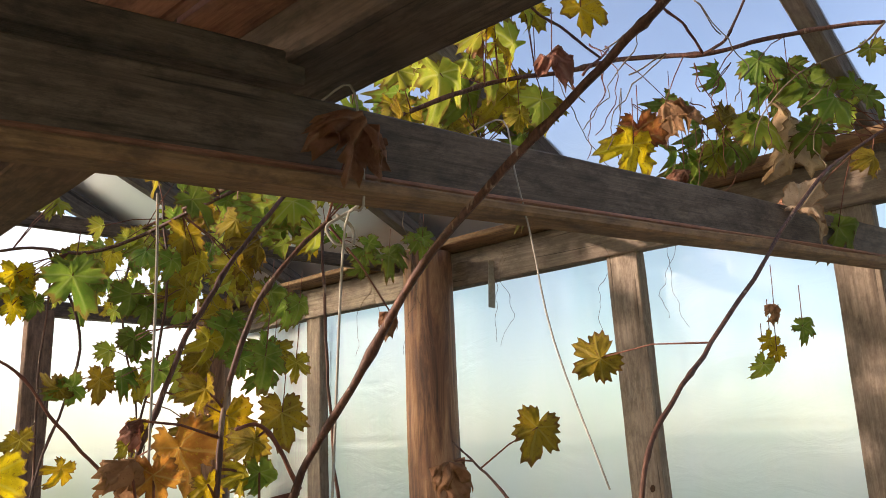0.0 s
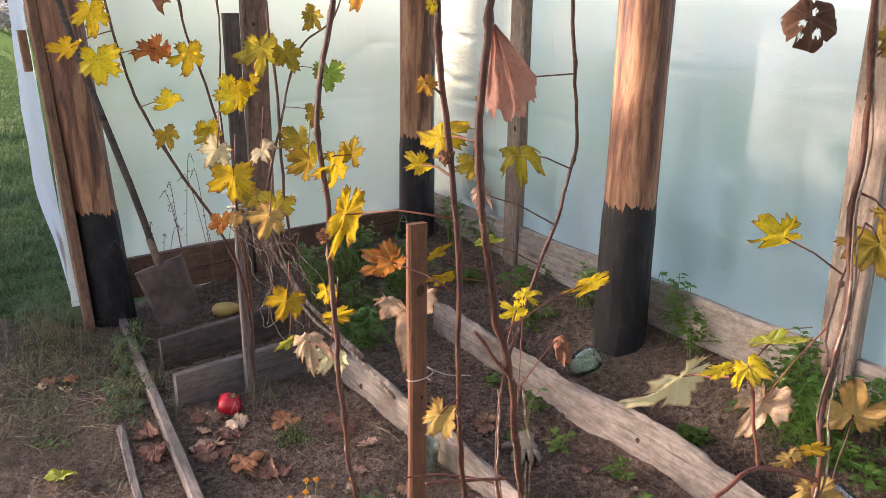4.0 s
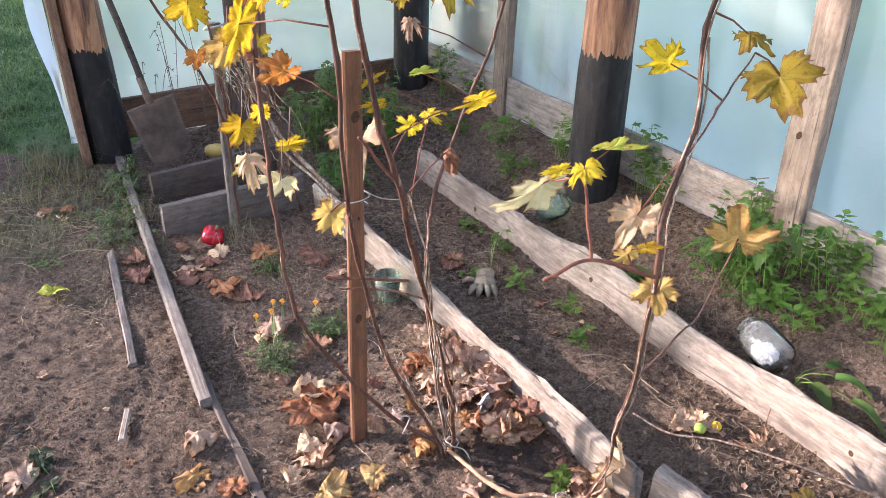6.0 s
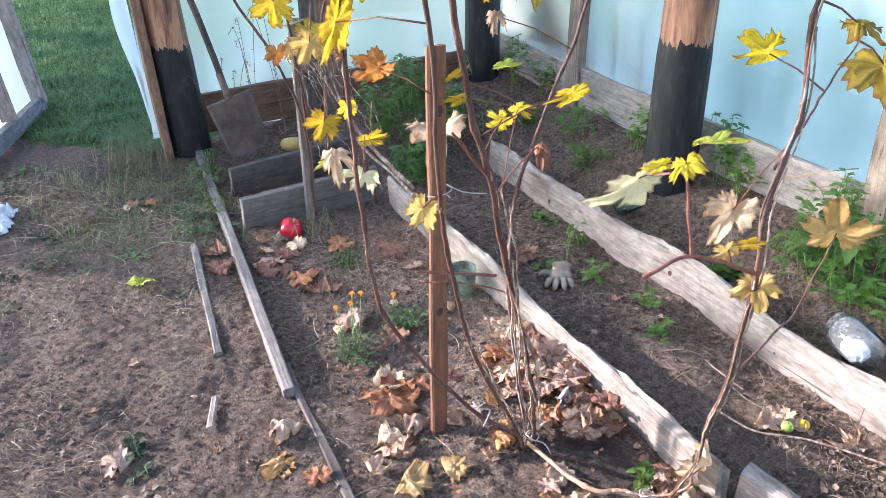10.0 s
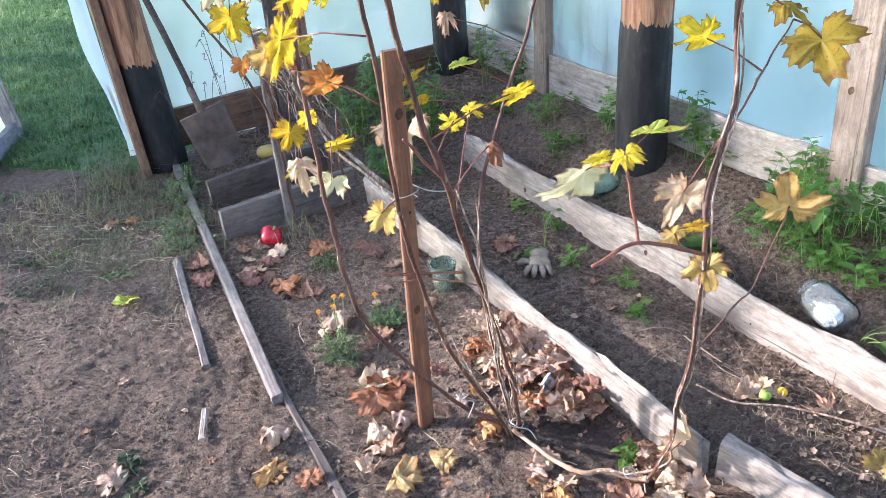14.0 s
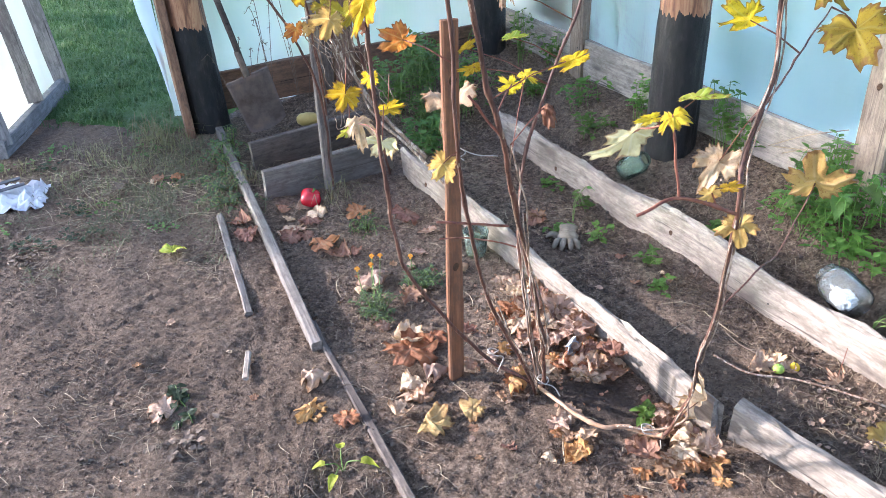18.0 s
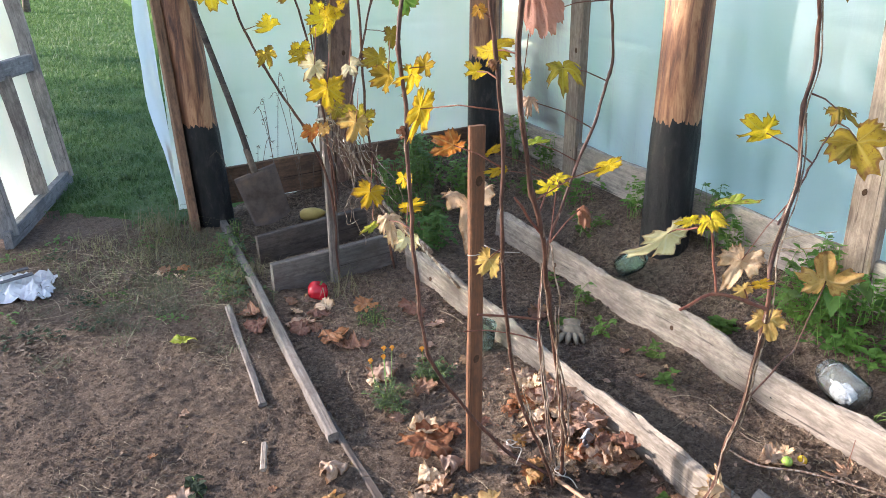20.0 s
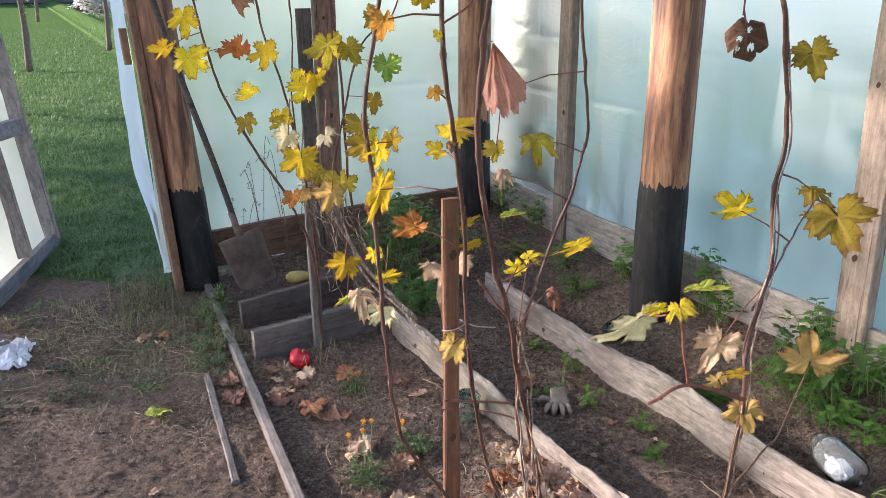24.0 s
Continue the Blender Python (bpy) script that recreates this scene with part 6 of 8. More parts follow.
CLOTH = speckled("soiled_glove_cloth", [(0.3, (0.115, 0.088, 0.060)), (0.7, (0.27, 0.22, 0.16))], 18, 0.95, 0.6)
STEEL = speckled("rusty_spade_steel", [(0.3, (0.085, 0.060, 0.047)), (0.55, (0.165, 0.122, 0.098)), (0.75, (0.27, 0.175, 0.12))], 16, 0.6, 0.3)
SCRAP = speckled("dirty_plastic_scrap", [(0.3, (0.26, 0.26, 0.25)), (0.7, (0.46, 0.46, 0.45))], 12, 0.6)
SACK = speckled("white_paper_sack", [(0.3, (0.40, 0.40, 0.41)), (0.7, (0.64, 0.64, 0.65))], 5, 0.7, 0.4)
INK = speckled("dark_print", [(0.3, (0.02, 0.02, 0.025)), (0.7, (0.06, 0.06, 0.07))], 20, 0.6)
LIME = speckled("white_lumps", [(0.3, (0.70, 0.70, 0.70)), (0.7, (0.86, 0.86, 0.86))], 40, 0.6)
CLOD = speckled("soil_clod", [(0.3, (0.040, 0.028, 0.020)), (0.6, (0.13, 0.092, 0.066)), (0.8, (0.25, 0.185, 0.135))], 60, 0.95, 0.6, 0.003)
STRAW = speckled("dry_straw", [(0.3, (0.20, 0.15, 0.09)), (0.7, (0.38, 0.30, 0.20))], 25, 0.85, 0.3, 0.002)
TWIG = speckled("dark_twig", [(0.3, (0.07, 0.05, 0.035)), (0.7, (0.18, 0.13, 0.09))], 25, 0.85, 0.3, 0.002)


def clear_glass(name, tint, haze, dull=(0.42, 0.42, 0.40)):
    """Thin glass: clear, with a pale uneven haze mixed in and a gloss."""
    m, nt, b = material(name)
    f = noise_tex(nt, coords(nt, (1, 1, 1)), 14, 6, 0.7)
    b.inputs["Base Color"].default_value = (*dull, 1)
    b.inputs["Roughness"].default_value = 0.12
    b.inputs["Specular IOR Level"].default_value = 0.6
    tp = nt.nodes.new("ShaderNodeBsdfTransparent")
    tp.inputs[0].default_value = (*tint, 1)
    ms = nt.nodes.new("ShaderNodeMixShader")
    nt.links.new(ramp(nt, f, [(0.35, (haze * 0.5,) * 3), (0.7, (min(1, haze * 1.8),) * 3)]), ms.inputs[0])
    nt.links.new(tp.outputs[0], ms.inputs[1])
    nt.links.new(b.outputs[0], ms.inputs[2])
    gloss = node(nt, "ShaderNodeBsdfGlossy", Roughness=0.06)
    fr = node(nt, "ShaderNodeFresnel", IOR=1.16)
    shine = nt.nodes.new("ShaderNodeMixShader")
    nt.links.new(fr.outputs[0], shine.inputs[0])
    nt.links.new(ms.outputs[0], shine.inputs[1])
    nt.links.new(gloss.outputs[0], shine.inputs[2])
    nt.links.new(shine.outputs[0], nt.nodes["Material Output"].inputs[0])
    return m


# On the jars the pale layer stands in for light caught by the glass.
GLASS = clear_glass("dusty_jar_glass", (0.96, 0.97, 0.96), 0.15, (0.52, 0.52, 0.48))
CUP_PLASTIC = clear_glass("cloudy_green_plastic", (0.82, 0.90, 0.74), 0.34, (0.34, 0.38, 0.27))
GREEN_GLASS = clear_glass("greenish_glass", (0.88, 0.96, 0.89), 0.13, (0.40, 0.50, 0.40))


def pepper(x, y):
    e = empty("bell_pepper", pose(x, y, settle(x, y, 0.028), 20, 12, 30), "glossy red bell pepper lying on the soil", "pepper")
    bm = bmesh.new()
    bmesh.ops.create_uvsphere(bm, u_segments=32, v_segments=18, radius=1)
    for v in bm.verts:
        a = math.atan2(v.co.y, v.co.x)
        s = math.hypot(v.co.x, v.co.y)
        k = 1 + 0.10 * math.cos(4 * a) * s
        z = v.co.z
        v.co = Vector((v.co.x * k * 0.045, v.co.y * k * 0.045, z * 0.041 - 0.012 * math.exp(-6 * s * s) * (1 if z > 0 else -0.8)))
    part("flesh", bm, RED, e, smooth=True)
    part("stalk", tube_bm([(0, 0, 0.022), (0.002, 0, 0.032), (0.008, 0.002, 0.044)], [0.005, 0.004, 0.005], 7), STALK, e, "green stalk", smooth=True)


def squash(x, y):
    e = empty("squash", pose(x, y, settle(x, y, 0.028), 0, 86, -20) @ Matrix.Scale(0.8, 4), "small yellow squash lying between the boards", "squash")
    prof = [(0.001, -0.08), (0.022, -0.075), (0.038, -0.05), (0.042, -0.01), (0.036, 0.03), (0.026, 0.06), (0.013, 0.078), (0.006, 0.085)]
    part("flesh", lathe_bm(prof, 22), SQUASH, e, smooth=True)
    part("stalk", tube_bm([(0, 0, 0.083), (0.004, 0, 0.105)], [0.006, 0.007], 6), STALK, e, smooth=True)


def tomato(x, y, r, mat, label):
    e = empty("tomato", pose(x, y, settle(x, y, r * 0.85)), label, "tomato", "fallen tomatoes")
    bm = bmesh.new()
    bmesh.ops.create_uvsphere(bm, u_segments=16, v_segments=10, radius=r)
    for v in bm.verts:
        v.co.z *= 0.92
        if v.co.z > 0:
            v.co.z -= 0.2 * r * math.exp(-20 * (v.co.x ** 2 + v.co.y ** 2) / r ** 2)
    part("flesh", bm, mat, e, smooth=True)
    part("stalk", tube_bm([(0, 0, r * 0.7), (0, 0, r * 0.95)], r * 0.12, 5), STALK, e)


def jar(x, y, yaw, r, length, mat, label, filled, tip=78):
    e = empty("glass_jar", pose(x, y, settle(x, y, r * 0.92), 0, tip, yaw), label, "jar", "glass jars")
    prof = [(0.0, 0.0), (r * 0.9, 0.0), (r, 0.012), (r, length * 0.72), (r * 0.86, length * 0.84), (r * 0.60, length * 0.90), (r * 0.60, length)]
    inner = [(a - 0.003, max(z, 0.004)) for a, z in prof[1:]][::-1]
    bm = bmesh.new()
    rings, sides = [], 32
    for rad, z in prof[1:] + inner:
        rings.append([bm.verts.new((rad * math.cos(math.tau * k / sides), rad * math.sin(math.tau * k / sides), z)) for k in range(sides)])
    for a, c in zip(rings, rings[1:]):
        for k in range(sides):
            j = (k + 1) % sides
            bm.faces.new((a[k], a[j], c[j], c[k]))
    bm.faces.new(rings[0][::-1])
    bm.faces.new(rings[-1])
    part("glass", bm, mat, e, smooth=True)
    part("rim", tube_bm([(r * 0.62 * math.cos(math.tau * k / 24), r * 0.62 * math.sin(math.tau * k / 24), length - 0.006) for k in range(25)], 0.004, 6), mat, e, "thick screw rim", smooth=True)
    if filled:
        bm = bmesh.new()
        bmesh.ops.create_icosphere(bm, subdivisions=4, radius=1)
        for v in bm.verts:
            n = 1 + 0.35 * noise.noise(v.co * 2.2) + 0.28 * noise.noise(v.co * 5.5)
            v.co = Vector((v.co.x * 0.42 * r * n + 0.38 * r, v.co.y * 0.58 * r * n, v.co.z * 0.27 * length * n + 0.36 * length))
        tagged(part("contents", bm, LIME, e, "crumpled white paper"), kind="stuff")


def crumpled_scrap(x, y):
    bm = bmesh.new()
    grid = [[bm.verts.new((0.055 * (i / 8 - 0.5), 0.042 * (j / 8 - 0.5), 0.03 * noise.noise((i * 0.35, j * 0.35, 7)) + 0.035 * abs(i / 8 - 0.5) + 0.02)) for i in range(9)] for j in range(9)]
    for j in range(8):
        for i in range(8):
            if i + j > 2:
                bm.faces.new((grid[j][i], grid[j][i + 1], grid[j + 1][i + 1], grid[j + 1][i]))
    bmesh.ops.delete(bm, geom=[v for v in bm.verts if not v.link_faces], context="VERTS")
    bmesh.ops.solidify(bm, geom=list(bm.faces), thickness=0.0015)
    ob = link("plastic_scrap", bm, SCRAP, at=pose(x, y, settle(x, y, 0.01), 35, 10, 40))
    tagged(ob, "torn scrap of grey-white plastic among the leaves", "scrap")


crumpled_scrap(1.07, 1.235)
pepper(0.752, 2.612)
squash(1.02, 3.44)
tomato(1.551, 0.902, 0.016, TOMATO_G, "small green tomato fallen on the soil")
tomato(1.614, 0.900, 0.015, TOMATO_Y, "small yellow tomato fallen on the soil")
tomato(1.640, 0.515, 0.017, TOMATO_G, "small green tomato fallen on the soil")
tomato(1.845, 1.13, 0.015, TOMATO_G, "small green tomato fallen on the soil")
jar(1.905, 0.95, 80, 0.058, 0.155, GLASS, "clear glass jar on its side with painted haze, crumpled white paper inside", True)
jar(1.93, 2.10, -75, 0.046, 0.13, GREEN_GLASS, "empty greenish glass jar tilted in the soil by the plank", False, 50)


def cup(x, y):
    e = empty("plastic_cup", pose(x, y, settle(x, y, -0.004), 4, -3, 0), "translucent green plastic cup standing on the soil", "cup")
    part("wall", lathe_bm([(0.034, 0), (0.036, 0.02), (0.044, 0.105), (0.041, 0.105), (0.033, 0.015)], 26), CUP_PLASTIC, e, smooth=True)
    part("rim", tube_bm([(0.0435 * math.cos(math.tau * k / 24), 0.0435 * math.sin(math.tau * k / 24), 0.105) for k in range(25)], 0.003, 6), CUP_PLASTIC, e, smooth=True)


cup(1.135, 1.90)


def glove(x, y, yaw):
    e = empty("work_glove", pose(x, y, settle(x, y, 0.012), 0, 0, yaw) @ Matrix.Scale(0.85, 4), "soiled beige cloth work glove lying on the soil", "glove")
    bm = bmesh.new()
    bmesh.ops.create_uvsphere(bm, u_segments=20, v_segments=12, radius=1)
    for v in bm.verts:
        n = 0.2 * noise.noise(v.co * 2.5)
        v.co = Vector((v.co.x * 0.055, v.co.y * 0.046, v.co.z * 0.018)) * (1 + n)
    part("palm", bm, CLOTH, e, smooth=True)
    for k, (a, l, oy) in enumerate(((-24, 0.062, -0.032), (-8, 0.072, -0.012), (6, 0.070, 0.010), (20, 0.058, 0.030), (-78, 0.052, -0.040))):
        d = Vector((math.cos(radians(a)), math.sin(radians(a)), 0))
        s = Vector((0.038 if k < 4 else -0.005, oy, 0.0))
        pts = [s, s + d * l * 0.5 + Vector((0, 0, 0.008)), s + d * l + Vector((0, 0, -0.008))]
        part("finger", tube_bm(smooth_path(pts, 4), [0.0125, 0.0135, 0.0135, 0.013, 0.0128, 0.012, 0.0115, 0.009, 0.004], 9, jitter=0.2), CLOTH, e, smooth=True)
    part("cuff", tube_bm([(-0.03, 0, 0), (-0.055, 0, 0.002), (-0.085, 0.004, 0.0)], [0.030, 0.030, 0.034], 14, jitter=0.3), CLOTH, e, smooth=True, at=Matrix.Diagonal((1, 1.2, 0.5, 1)))


glove(1.47, 1.82, -125)


def spade():
    e = empty("garden_spade", Matrix.Identity(4), "old garden spade with a worn handle leaning on the post", "spade")
    foot, top = Vector((0.735, 3.41, 0.33)), Vector((0.405, 3.60, 1.74))
    ax = (top - foot).normalized()
    pts = [foot + (top - foot) * k / 8 + Vector((0.006 * math.sin(k), 0, 0)) for k in range(9)]
    part("handle", tube_bm(pts, [0.0145] * 6 + [0.0145, 0.0145, 0.015], 12), WOOD_DAMP, e, "grey wooden handle", smooth=True)
    part("socket", tube_bm([foot - ax * 0.06, foot + ax * 0.02, foot + ax * 0.12], [0.012, 0.0165, 0.0155], 12), TWIG, e, "rusty steel socket", smooth=True)
    side = Vector((0.93, -0.12, 0.30)).normalized()
    down = (Vector((0.815, 3.36, 0.02)) - foot).normalized()
    n = side.cross(down).normalized()
    bm = bmesh.new()
    grid = []
    nu, nv = 14, 14
    for j in range(nv + 1):
        row = []
        t = j / nv
        for i in range(nu + 1):
            u = i / nu * 2 - 1
            w = 0.105 * (1 - 0.10 * t)
            l = 0.245 * t + (0.02 * (1 - u * u) if j == nv else 0)
            row.append(bm.verts.new(foot + side * (u * w) + down * l - n * 0.022 * (1 - u * u) * (1 - 0.3 * t)))
        grid.append(row)
    for j in range(nv):
        for i in range(nu):
            bm.faces.new((grid[j][i], grid[j][i + 1], grid[j + 1][i + 1], grid[j + 1][i]))
    bmesh.ops.solidify(bm, geom=list(bm.faces), thickness=0.003)
    part("blade", bm, STEEL, e, "dull rust-brown steel blade", smooth=True)
    for s in (-1, 1):
        part("tread", tube_bm([foot + side * s * 0.02, foot + side * s * 0.104], 0.006, 6), STEEL, e, "folded tread edge")


spade()


# ---- doorway ----
def open_door():
    a, b = Vector((-0.36, 3.80, 0.06)), Vector((-0.045, 4.69, 0.06))
    e = empty("frame_door", Matrix.Identity(4), "open timber-framed film door, silver-grey, standing outward", "door")
    w = (b - a).normalized()
    up = Vector((-0.11, 0.05, 1))
    rng = random.Random(3)

    def bar(name, p, q, wd, ht):
        part(name, beam_bm((q - p).length, wd, ht, rng, 0.004), WOOD_SLATE, e, at=between(p, q))
    bar("stile", a, a + up * 1.95, 0.085, 0.035)
    bar("stile", b, b + up * 1.95, 0.085, 0.035)
    bar("rail", a - w * 0.04 - up * 0.01, b + w * 0.04 - up * 0.01, 0.04, 0.09)
    bar("rail", a + up * 0.72, b + up * 0.66, 0.036, 0.09)
    bar("rail", a + up * 1.95, b + up * 1.95, 0.04, 0.09)
    bar("middle_stile", a + w * 0.52 + up * 0.04, a + w * 0.52 + up * 0.66, 0.075, 0.03)
    bm = bmesh.new()
    n = up.cross(w) * 0.03
    grid = [[bm.verts.new(a + (b - a) * (i / 16) + up * (1.95 * j / 24) + n * (1 + 0.4 * noise.noise((i * 0.4, j * 0.3, 2)))) for i in range(17)] for j in range(25)]
    for j in range(24):
        for i in range(16):
            bm.faces.new((grid[j][i], grid[j][i + 1], grid[j + 1][i + 1], grid[j + 1][i]))
    part("film", bm, FILM, e, "milky plastic film nailed to the frame", smooth=True)
    bar("foot_block", a + w * 0.55 + Vector((0.02, -0.03, -0.09)), a + w * 0.66 + Vector((0.06, -0.16, -0.10)), 0.05, 0.03)


open_door()
bm = bmesh.new()
grid = []
for j in range(31):
    z = 0.06 + 2.2 * j / 30
    row = []
    for i in range(7):
        u = i / 6
        w = 0.070 * smoothstep(0.02, 0.62, z) * (1 - 0.35 * smoothstep(0.9, 1.5, z)) + 0.014 * noise.noise((z * 4, 1, 0))
        row.append(bm.verts.new((0.452 - 0.043 * z - u * w, NORTH + 0.01 + 0.05 * u + 0.03 * noise.noise((z * 2.2, u * 1.5, 4)) + 0.012 * noise.noise((z * 9, u * 3, 6)), z)))
    grid.append(row)
for j in range(30):
    for i in range(6):
        bm.faces.new((grid[j][i], grid[j][i + 1], grid[j + 1][i + 1], grid[j + 1][i]))
tagged(link("loose_film_edge", bm, FILM_LOOSE, smooth=True), "loose flap of milky film hanging from the door jamb", "film")
timber("latch_block", (0.372, NORTH - 0.10, 1.12), (0.364, NORTH - 0.10, 1.28), 0.03, 0.05, WOOD_EDGE, "small wooden turn block on the door jamb", "latch")


def sack(x, y):
    e = empty("paper_sack", pose(x, y, settle(x, y, 0.012), 0, 0, -12), "crumpled white paper sack lying by the doorway", "sack")
    bm = bmesh.new()
    grid = []
    for j in range(17):
        row = []
        for i in range(21):
            u, v = i / 20 - 0.5, j / 16 - 0.5
            z = 0.045 * (1 - (2 * abs(u)) ** 3) * (1 - (2 * abs(v)) ** 2) + 0.055 * noise.noise((u * 8, v * 8, 2)) + 0.03 * noise.noise((u * 19, v * 19, 3))
            row.append(bm.verts.new((u * 0.34 + 0.04 * noise.noise((v * 7, 0, 1)), v * 0.24 + 0.03 * noise.noise((u * 6, 2, 1)), max(0.0, z))))
        grid.append(row)
    for j in range(16):
        for i in range(20):
            bm.faces.new((grid[j][i], grid[j][i + 1], grid[j + 1][i + 1], grid[j + 1][i]))
    part("paper", bm, SACK, e)
    for k in range(2):
        bm = beam_bm(0.16, 0.025, 0.004, random.Random(k), 0.003, 0.03, 0.001)
        part("printed_bar", bm, INK, e, "dark printed bar", at=pose(-0.08 + 0.03 * k, 0.02 - 0.07 * k, 0.058, 6, -4, 20))


sack(-0.385, 3.24)


# ---- fallen leaves ----
def drop_leaf(x, y, size, kind, rr, lift=0.008):
    ob = new("fallen_leaf", FALLEN[kind][rr.randrange(7)])
    s = size
    ob.matrix_basis = pose(x, y, settle(x, y, lift + 0.02 * size), rr.uniform(-16, 16), rr.uniform(-16, 16), rr.uniform(0, 360)) @ Matrix.Scale(s, 4)
    words = ("ochre-yellow vine leaf fallen on the soil", "rust-orange vine leaf fallen on the soil", "curled brown vine leaf fallen on the soil", "dry tan vine leaf curled on the soil")[kind]
    return tagged(ob, words, "leaf", "fallen vine leaves")


def litter(cx, cy, rx, ry, n, sizes, kinds, seed, pile=0.0, turn=0.0):
    rr = random.Random(seed)
    for _ in range(n):
        a, q = rr.uniform(0, math.tau), math.sqrt(rr.random())
        u, v = rx * q * math.cos(a), ry * q * math.sin(a)
        x = cx + u * math.cos(turn) - v * math.sin(turn)
        y = cy + u * math.sin(turn) + v * math.cos(turn)
        if math.hypot((x - 1.06) / 0.11, (y - 1.03) / 0.10) < 1:
            continue
        drop_leaf(x, y, rr.uniform(*sizes), rr.choice(kinds), rr, rr.uniform(0.0, 0.012) + pile * (1 - q) * rr.random())


LYING_BED = [
    (0.703, 1.485, 0.190, 1), (0.705, 1.565, 0.121, 3), (0.769, 1.516, 0.112, 1), (0.717, 1.378, 0.114, 3), (0.632, 1.375, 0.112, 3),
    (0.818, 1.774, 0.096, 2), (0.678, 1.670, 0.056, 3), (0.742, 1.930, 0.150, 3), (0.692, 1.903, 0.073, 3), (1.044, 1.838, 0.085, 2),
    (0.822, 1.348, 0.096, 2), (0.889, 1.496, 0.071, 2), (0.636, 1.333, 0.110, 3), (0.880, 1.200, 0.106, 1), (0.341, 1.379, 0.102, 1),
    (0.418, 1.306, 0.080, 1), (0.617, 1.179, 0.131, 0), (0.722, 1.172, 0.090, 0), (0.550, 1.261, 0.081, 3), (0.637, 1.297, 0.090, 2),
    (0.389, 1.491, 0.135, 3), (0.964, 2.016, 0.065, 3), (1.045, 2.121, 0.082, 3), (0.988, 1.490, 0.070, 1),
]
LYING_BACK = [
    (0.703, 2.461, 0.116, 2), (0.614, 2.420, 0.126, 3), (0.584, 2.357, 0.104, 2), (0.689, 2.255, 0.157, 1), (0.712, 2.178, 0.114, 2),
    (0.758, 2.146, 0.071, 2), (0.454, 2.595, 0.099, 2), (0.443, 2.461, 0.120, 2), (0.880, 2.422, 0.130, 1), (1.043, 2.267, 0.166, 2),
    (0.742, 2.490, 0.100, 3), (0.660, 2.360, 0.090, 2),
]
LYING_PILE = [
    (1.143, 1.300, 0.112, 3), (1.095, 1.354, 0.087, 3), (1.130, 1.501, 0.104, 2), (1.165, 1.420, 0.126, 3), (1.040, 1.284, 0.073, 3),
    (1.120, 1.194, 0.078, 2), (1.165, 1.160, 0.114, 2), (1.160, 1.470, 0.095, 3), (1.170, 1.294, 0.109, 2), (1.090, 0.756, 0.076, 3),
    (1.003, 0.805, 0.097, 2), (1.150, 0.735, 0.087, 3), (1.598, 0.948, 0.060, 3), (1.700, 0.521, 0.073, 1), (1.522, 0.944, 0.095, 3),
]
rr = random.Random(1)
for rows, lift in ((LYING_BED, 0.008), (LYING_BACK, 0.008), (LYING_PILE, 0.035)):
    for x, y, size, kind in rows:
        drop_leaf(x, y, size, kind, rr, lift if x < 1.3 else 0.008)
litter(1.105, 1.45, 0.080, 0.26, 34, (0.075, 0.125), (2, 3, 3, 3, 2, 1), 1, 0.045)
litter(1.115, 1.18, 0.065, 0.14, 16, (0.07, 0.12), (2, 3, 3, 1, 2), 31, 0.035)
litter(1.15, 0.92, 0.04, 0.14, 26, (0.03, 0.07), (2, 3, 3), 2, 0.03)
litter(0.95, 1.26, 0.11, 0.12, 12, (0.04, 0.08), (2, 2, 1, 3), 3, 0.02)
litter(0.78, 1.12, 0.26, 0.16, 12, (0.02, 0.05), (3, 2, 2), 43)
litter(0.30, 1.85, 0.35, 0.40, 5, (0.02, 0.04), (3, 2), 44)
litter(0.93, 0.98, 0.20, 0.10, 12, (0.04, 0.09), (3, 2, 3, 1), 7, 0.01)
litter(1.10, 0.82, 0.09, 0.10, 14, (0.05, 0.09), (2, 3, 3), 8, 0.02)
litter(0.98, 0.66, 0.18, 0.14, 14, (0.05, 0.10), (2, 3, 1), 18, 0.01)
litter(0.66, 2.58, 0.09, 0.06, 3, (0.06, 0.09), (3, 2, 3), 41, 0.01)
litter(-0.02, 1.57, 0.02, 0.02, 1, (0.09, 0.10), (3,), 14)
litter(0.25, 3.14, 0.10, 0.06, 4, (0.07, 0.11), (1, 3, 2), 16)
litter(1.50, 2.02, 0.04, 0.04, 2, (0.09, 0.12), (2,), 17)
litter(1.55, 0.92, 0.06, 0.05, 3, (0.04, 0.07), (3, 3), 20)
litter(1.5, 1.45, 0.14, 0.25, 5, (0.03, 0.06), (3, 2), 21)
litter(0.90, 1.90, 0.16, 0.2, 6, (0.03, 0.06), (3, 2, 3), 22)
litter(1.15, 0.80, 0.01, 0.01, 1, (0.15, 0.16), (3,), 23, 0.1)
flat = new("fallen_leaf", FRESH[7][2])
flat.matrix_basis = pose(1.598, 0.584, settle(1.598, 0.584, 0.012), 4, -5, 75) @ Matrix.Scale(0.13, 4)
tagged(flat, "flat yellowed vine leaf lying on the soil", "leaf", "fallen vine leaves")
green = new("fallen_leaf", FRESH[3][0])
green.matrix_basis = pose(0.177, 2.44, settle(0.177, 2.44, 0.02), 6, 4, 120) @ Matrix.Scale(0.10, 4)
tagged(green, "yellow-green vine leaf lying on bare soil", "leaf", "fallen vine leaves")


# ---- crumbs, straw and twigs ----
def scatter_mesh(name, make, mat, label, category):
    verts, faces = [], []
    make(verts, faces)
    me = bpy.data.meshes.new(name)
    me.from_pydata(verts, [], faces)
    me.materials.append(mat)
    return tagged(new(name, me), label, category, kind="stuff")


